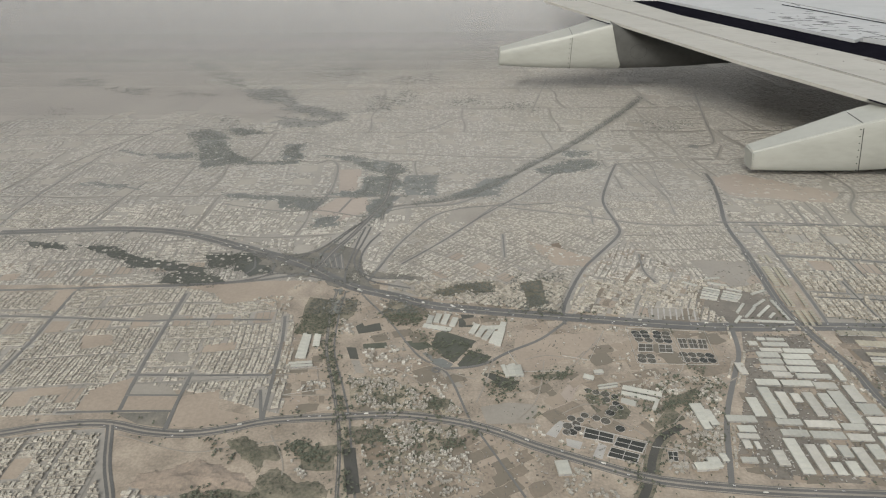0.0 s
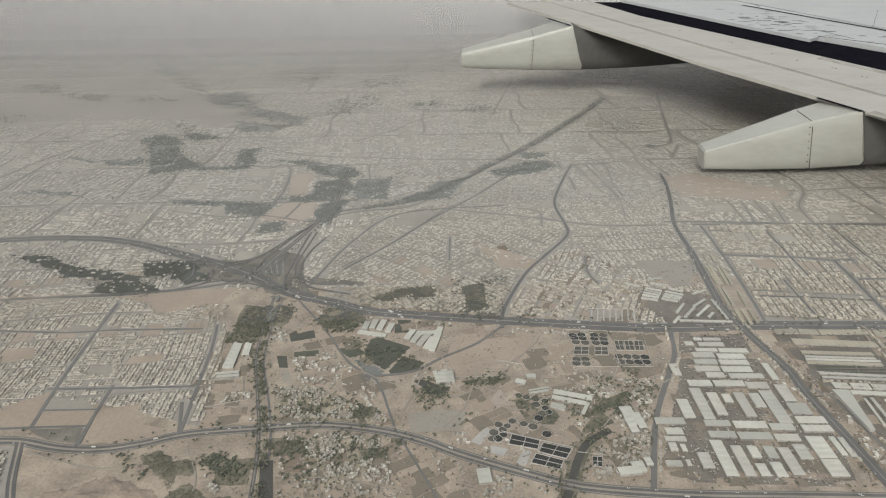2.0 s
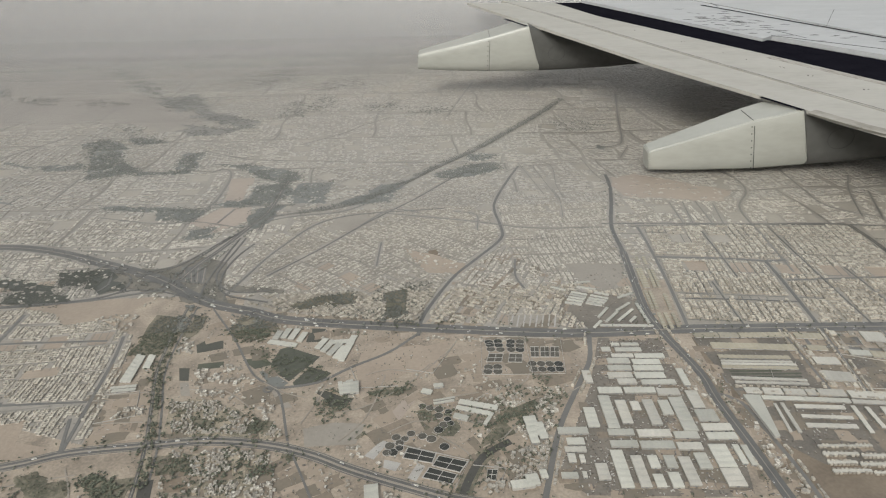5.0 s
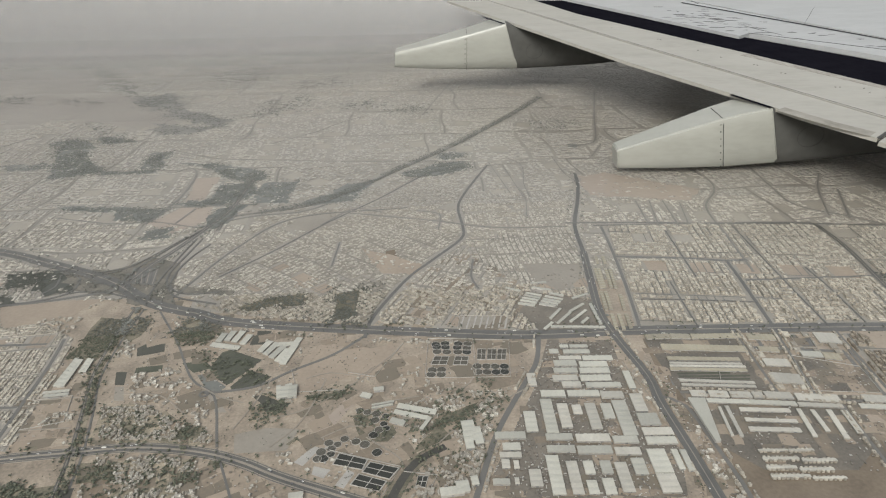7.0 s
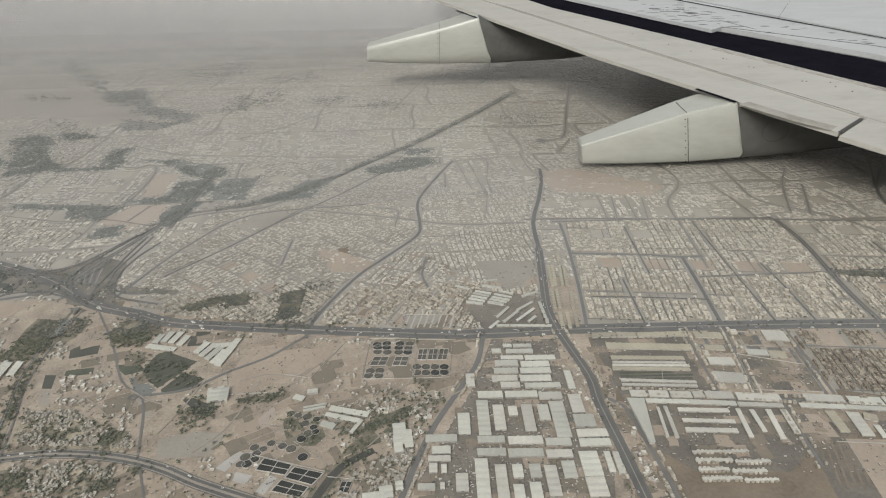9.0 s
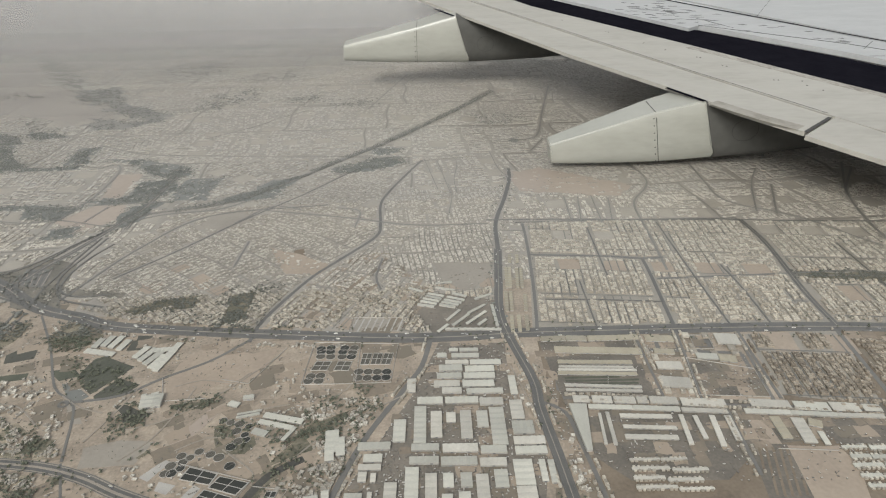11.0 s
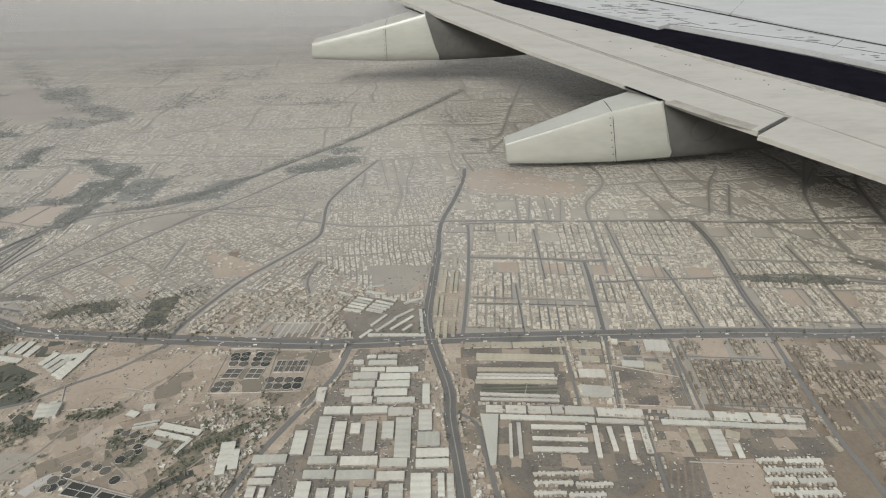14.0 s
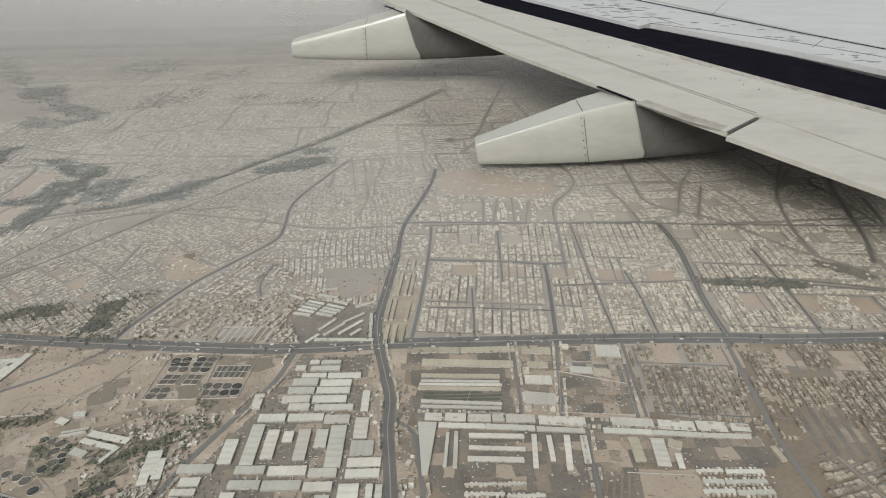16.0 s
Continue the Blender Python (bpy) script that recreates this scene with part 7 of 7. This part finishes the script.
for line, level, lanes, count, lo, hi in ((highway_line, z_highway, (-9.5, -6, -3.4, 3.4, 6, 9.5), 200, -500, 1500), (smooth_line(RING), z_ring, (-4, -2.5, 2.5, 4), 46, -500, 1100), (smooth_line(R_SOUTH), z_south, (-5, -3, 3, 5), 44, 0, 1100)):
    nn = normals_of(line)
    for _ in range(count):
        k = random.randrange(1, len(line) - 1)
        if not lo < line[k][0] < hi:
            continue
        off = random.choice(lanes)
        t = line[k + 1] - line[k - 1]
        q = line[k] + nn[k] * off + t * random.uniform(-0.4, 0.4)
        kind = random.choice((0, 0, 0, 1, 2))
        m = pose(q[0], q[1], level, 0, 0, math.degrees(math.atan2(t[1], t[0])) + (180 if off > 0 else 0))
        if on_road[kind]:
            copy_thing(fleet[kind], m)
        else:
            fleet[kind].matrix_world = m
        on_road[kind] += 1

# ---- the aircraft's wing ----
M_FLAP = material("flap_paint", (0.285, 0.276, 0.247), (0.365, 0.357, 0.325), 0.011, 0.06, 0.45, spec=0.4, coat=0.0, stretch=(0.5, 1.3, 1), middle=(0.335, 0.326, 0.296))
M_WING = material("wing_paint", (0.31, 0.32, 0.326), (0.39, 0.4, 0.406), 0.012, 0.08, 0.4, spec=0.4, coat=0.0, stretch=(0.4, 1.5, 1))
M_FAIR = material("fairing_paint", (0.27, 0.274, 0.246), (0.335, 0.339, 0.309), 0.009, 0.05, 0.3, spec=0.5, coat=0.0, stretch=(0.6, 1, 1.6), middle=(0.308, 0.312, 0.283))
# the fairing's forward part is a darker grey than its tail
M_DARK = material("dark_fairing_surface", (0.06, 0.06, 0.056), (0.085, 0.085, 0.08), 0.01, 0.06, 0.5, coat=0.0)
# near-black stands in for shade inside the slot; the seals share it
M_GAP = material("gap_shade_and_seal_black", (0.006, 0.006, 0.009), (0.011, 0.011, 0.015), 0.02, 0.1, 1.0, spec=0.0, coat=0.0)
M_SCUFF = material("bare_worn_metal", (0.078, 0.078, 0.078), (0.132, 0.132, 0.132), 0.03, 0.3, 0.6, coat=0.0)
M_SEAM = material("seam_sealant", (0.04, 0.04, 0.04), (0.07, 0.07, 0.065), 0.05, 0.3, 0.8, coat=0.0)

wing = tagged(new("aircraft_wing"), "pale grey aircraft wing with flap and two track fairings", "aircraft wing")
wing.matrix_world = Matrix(((0.99806, 0.06198, 0.00613, 1105.11207), (-0.06115, 0.99383, -0.09249, 1296.32921), (-0.01182, 0.09194, 0.99569, 154.49036), (0, 0, 0, 1)))


def plate(name, outline, top, thick, mat, label="", under=None):
    k = len(outline)
    v = [(x, y, top) for x, y in outline] + [(x, y, top - thick) for x, y in outline]
    f = [tuple(range(k)), tuple(range(2 * k - 1, k - 1, -1))] + [(i, k + i, k + (i + 1) % k, (i + 1) % k) for i in range(k)]
    bm = bmesh.new()
    vs = [bm.verts.new(q) for q in v]
    for q in f:
        bm.faces.new([vs[i] for i in q])
    bmesh.ops.recalc_face_normals(bm, faces=bm.faces)
    return part(name, bm, mat, under or wing, label)


plate("flap", [(-773.6, 1428.4), (-582.2, 1058.3), (-270.1, 459.5), (-99.3, 177.5), (0, 0), (78.1, -114.4), (175.8, -31.2), (-199.4, 649.4), (-606, 1428.4)], 0, 9, M_FLAP, "aft edge of the flap")
flap_panel = plate("flap_panel", [(-627.3, 1482.2), (-195.8, 663.9), (180, -24.3), (252.9, -149.8), (357.1, -332), (542.9, -129.4), (325.3, 199.8), (93.2, 566.6), (-287.1, 1141.9), (-412.9, 1428.4)], 0.7, 10, M_FLAP, "cream flap panel")
plate("inner_flap", [(69.9, -132.3), (185.2, -31.2), (347.3, -342.7), (266, -431.3)], 0, 9, M_FLAP)
# a black plate fills the slot where there is only shade
plate("slot", [(-433.5, 1455), (-283.4, 1163.6), (330.9, 208.8), (548.4, -123.4), (712, 54.9), (474.6, 441.8), (180.8, 786.6), (-280.9, 1455)], -4, 12, M_GAP, "black plate in place of the shaded gap between flap and wing")
spoiler = plate("spoiler_panel", [(-292.6, 1455), (159.1, 754.7), (206, 794.8), (489.2, 465.5), (754.9, 101.8), (909.5, 270.3), (602.6, 649.4), (165.2, 1455)], 6, 14, M_WING, "scuffed grey spoiler panel")
plate("wing_skin", [(176.9, 1455), (625.1, 685.9), (909.5, 270.3), (2328.4, 1817.2), (288.3, 1817.2)], 7, 16, M_WING, "light grey upper wing skin")


def fairing(near_y, width, crease, keel, split, scale_tip):
    """A boat-shaped track fairing: flat flank, creased top, rounded keel; pale aft part and dark forward part."""
    stations, tail = len(crease), None
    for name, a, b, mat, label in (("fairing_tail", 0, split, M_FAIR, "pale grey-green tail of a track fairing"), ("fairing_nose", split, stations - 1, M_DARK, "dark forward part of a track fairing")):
        bm = bmesh.new()
        rings = []
        for i in range(a, b + 1):
            (xt, zt), (xb, zb) = crease[i], keel[i]
            w = width * (scale_tip + (1 - scale_tip) * min(1, i / max(1, split)))
            h = zt - zb
            sec = [(xt, near_y + 0.04 * w, zt), (xt, near_y + 0.012 * w, zt - 0.05 * h), (xt * 0.7 + xb * 0.3, near_y, zt - 0.3 * h), (xb * 0.7 + xt * 0.3, near_y, zb + 0.32 * h), (xb, near_y + 0.035 * w, zb + 0.16 * h),
                   (xb, near_y + 0.11 * w, zb + 0.055 * h), (xb, near_y + 0.24 * w, zb + 0.01 * h), (xb, near_y + 0.45 * w, zb), (xb, near_y + 0.72 * w, zb + 0.01 * h),
                   (xb, near_y + 0.97 * w, zb + 0.13 * h), (xt, near_y + w, zt - 0.1 * h), (xt, near_y + 0.94 * w, zt)]
            rings.append([bm.verts.new(q) for q in sec])
        for r0, r1 in zip(rings, rings[1:]):
            for i in range(len(r0)):
                j = (i + 1) % len(r0)
                bm.faces.new((r0[i], r0[j], r1[j], r1[i]))
        bm.faces.new(rings[0])
        bm.faces.new(rings[-1][::-1])
        bmesh.ops.recalc_face_normals(bm, faces=bm.faces)
        sharp = [e for e in bm.edges if e.is_manifold and e.calc_face_angle(0) > 0.5]
        bmesh.ops.bevel(bm, geom=sharp, offset=14, segments=5, affect="EDGES", clamp_overlap=True)
        ob = part(name, bm, mat, wing, label)
        tail = ob if name == "fairing_tail" else tail
        ob.data.polygons.foreach_set("use_smooth", [True] * len(ob.data.polygons))
        ob.data.set_sharp_from_angle(angle=radians(33))
    # seam, rivets and the round inspection panel on the flank
    (xt, zt), (xb, zb) = crease[2], keel[2]
    h = zt - zb
    bm = bmesh.new()
    bmesh.ops.create_cube(bm, size=1, matrix=Matrix.LocRotScale(((xt + xb) / 2, near_y - 0.4, (zt + zb) / 2), Euler((0, math.atan2(xt - xb, h), 0)), (1.1, 1.4, h * 0.86)))
    part("seam", bm, M_SEAM, tail, "dark panel seam")
    bm = bmesh.new()
    bmesh.ops.create_cube(bm, size=1, matrix=Matrix.LocRotScale((xt, near_y + 0.45 * width * 0.8, zt + 0.3), None, (1.1, 0.75 * width * 0.8, 1.2)))
    part("seam", bm, M_SEAM, tail, "dark panel seam")
    for k in range(7):
        bm = bmesh.new()
        s_ = 0.1 + 0.8 * k / 6
        bmesh.ops.create_cone(bm, cap_ends=True, segments=8, radius1=1.5, radius2=1.2, depth=1.2, matrix=Matrix.LocRotScale((xb + (xt - xb) * s_ - 6, near_y - 0.5, zb + h * s_), Euler((math.pi / 2, 0, 0)), None))
        part("rivet", bm, M_SEAM, tail)
    cx, cz = (keel[3][0] + keel[4][0]) / 2 - 12, (crease[4][1] + keel[4][1]) / 2 + 8
    bm = bmesh.new()
    rings = []
    for i in range(28):
        a = 2 * math.pi * i / 28
        rings.append([bm.verts.new((cx + r * 1.15 * math.cos(a), y, cz + r * math.sin(a))) for r, y in ((0.205 * h, near_y), (0.205 * h, near_y - 0.5), (0.197 * h, near_y - 0.5), (0.197 * h, near_y))])
    for i in range(28):
        for k in range(3):
            bm.faces.new((rings[i][k], rings[i][k + 1], rings[(i + 1) % 28][k + 1], rings[(i + 1) % 28][k]))
    bmesh.ops.recalc_face_normals(bm, faces=bm.faces)
    part("inspection_panel", bm, M_SEAM, ob, "round inspection panel outline")


fairing(66.0, 120.0, [(-378.4, -101.6), (-270, -65.9), (-150.4, -25.9), (-43.3, 0.1), (100.1, -16.7), (313.5, -76.8), (546.7, -132.6)], [(-371.7, -151.3), (-254.3, -154.2), (-121.6, -152.7), (2.3, -144.1), (137.2, -131.2), (322.8, -100.3), (548.7, -136.9)], 3, 0.45)
fairing(961.0, 170.0, [(-959.7, -97.8), (-848.7, -72.4), (-703.4, -37.8), (-566.6, -0), (-412.5, -41.6), (-269.5, -80.2), (-127.2, -123.5)], [(-962.6, -153.5), (-851, -161.6), (-702.2, -165.7), (-518.7, -165.7), (-382.7, -157.6), (-261.8, -147.5), (-122.6, -127.5)], 3, 0.45)


def strip(name, a, b, width, top, mat, label=""):
    """A narrow raised strip on the wing from a to b."""
    d = np.array(b) - np.array(a)
    n = np.array((-d[1], d[0])) / np.linalg.norm(d) * width / 2
    return plate(name, [tuple(np.array(a) - n), tuple(np.array(b) - n), tuple(np.array(b) + n), tuple(np.array(a) + n)], top, 1.2, mat, label)


def strips(name, pairs, width, top, mat, label=""):
    for i in range(0, len(pairs), 2):
        strip(name, pairs[i], pairs[i + 1], width, top, mat, label)


strips("edge_seal", [(163.7, 1338.6), (611.5, 663.9), (611.5, 663.9), (900.6, 260.5)], 7, 8.2, M_GAP, "black seal between spoiler and wing skin")
strips("edge_seal", [(80.3, -114.4), (171.4, -34.5)], 7, 0.8, M_SEAM, "dark end of the flap")
strips("flap_seam", [(-489.1, 1231), (-194, 671.1), (-194, 671.1), (3.6, 305.2), (3.6, 305.2), (180.1, -10.5)], 2.0, 1.0, M_SEAM)
# black strips stand in for the dark notches above the fairings
strips("notch_strip", [(-101.5, 164.4), (-47.8, 70.2), (-642.1, 1089), (-575.8, 970.3)], 9, 0.9, M_GAP, "black strip in place of the dark notch above the fairing")
strips("panel_line", [(202.3, 794.8), (543.4, 553.4), (543.4, 553.4), (865.8, 222.6), (651.6, 1254.2), (447.8, 924), (218.3, 1402.2), (223, 1314)], 1.6, 7.0, M_SEAM)
strips("dirt_streak", [(82.8, 540.4), (317, 186.3), (317, 186.3), (511.7, -102.2)], 30, 1.0, material("flap_grime", (0.17, 0.155, 0.14), (0.37, 0.36, 0.33), 0.03, 0.12, 0.7, coat=0.0, stretch=(1.2, 0.5, 1), middle=(0.29, 0.278, 0.25)), "grimy edge along the slot")
strips("soot", [(-32.3, 62.5), (30.3, -34.5), (30.3, -34.5), (81.5, -92.9)], 34, 0.45, material("flap_soot", (0.16, 0.15, 0.13), (0.335, 0.325, 0.295), 0.012, 0.06, 0.6, coat=0.0, middle=(0.26, 0.248, 0.22)), "sooty stain near the flap's end")
# worn patches on the spoiler panel, thick where the paint has peeled
peel = random.Random(11)
for i in range(90):
    if i < 58:
        x, y = peel.gauss(150, 75), peel.gauss(985, 95)
    else:
        k = peel.uniform(0, 1)
        x, y = 60 + 640 * k + peel.gauss(0, 45), 1230 - 900 * k + peel.gauss(0, 50)
    if not inside([(-240, 1400), (165, 790), (205, 830), (470, 500), (740, 130), (880, 280), (590, 640), (160, 1400)], np.array([x]), np.array([y]))[0]:
        continue
    a, b = peel.uniform(5, 26), peel.uniform(1.5, 6.0)
    ring = [(x + a * math.cos(t) * peel.uniform(0.35, 1.25), y + b * math.sin(t) * peel.uniform(0.35, 1.25)) for t in np.linspace(0, 6.28, 13)[:-1]]
    plate("scuff", ring, 6.5 + 0.004 * i, 0.5, M_SCUFF, "dark worn patch in the paint", spoiler)
strips("panel_line", [(300, 760), (235, 900), (560, 500), (640, 590)], 1.4, 6.7, M_SEAM)
for x, y in [(66.6, 430.1), (73.5, 424.3), (101.6, 346.8), (111, 341.5), (176.8, 222.6), (187.8, 222.6), (233.7, 177.5), (253.4, 143), (-31.9, 586.7), (240.5, 213.4), (-108, 731.3), (-101.3, 723.6), (-214.2, 897), (6, 508.5)]:
    bm = bmesh.new()
    bmesh.ops.create_cone(bm, cap_ends=True, segments=8, radius1=2.2, radius2=1.8, depth=1.0, matrix=Matrix.Translation((x, y, 0.9)))
    part("fastener", bm, M_SEAM, flap_panel)
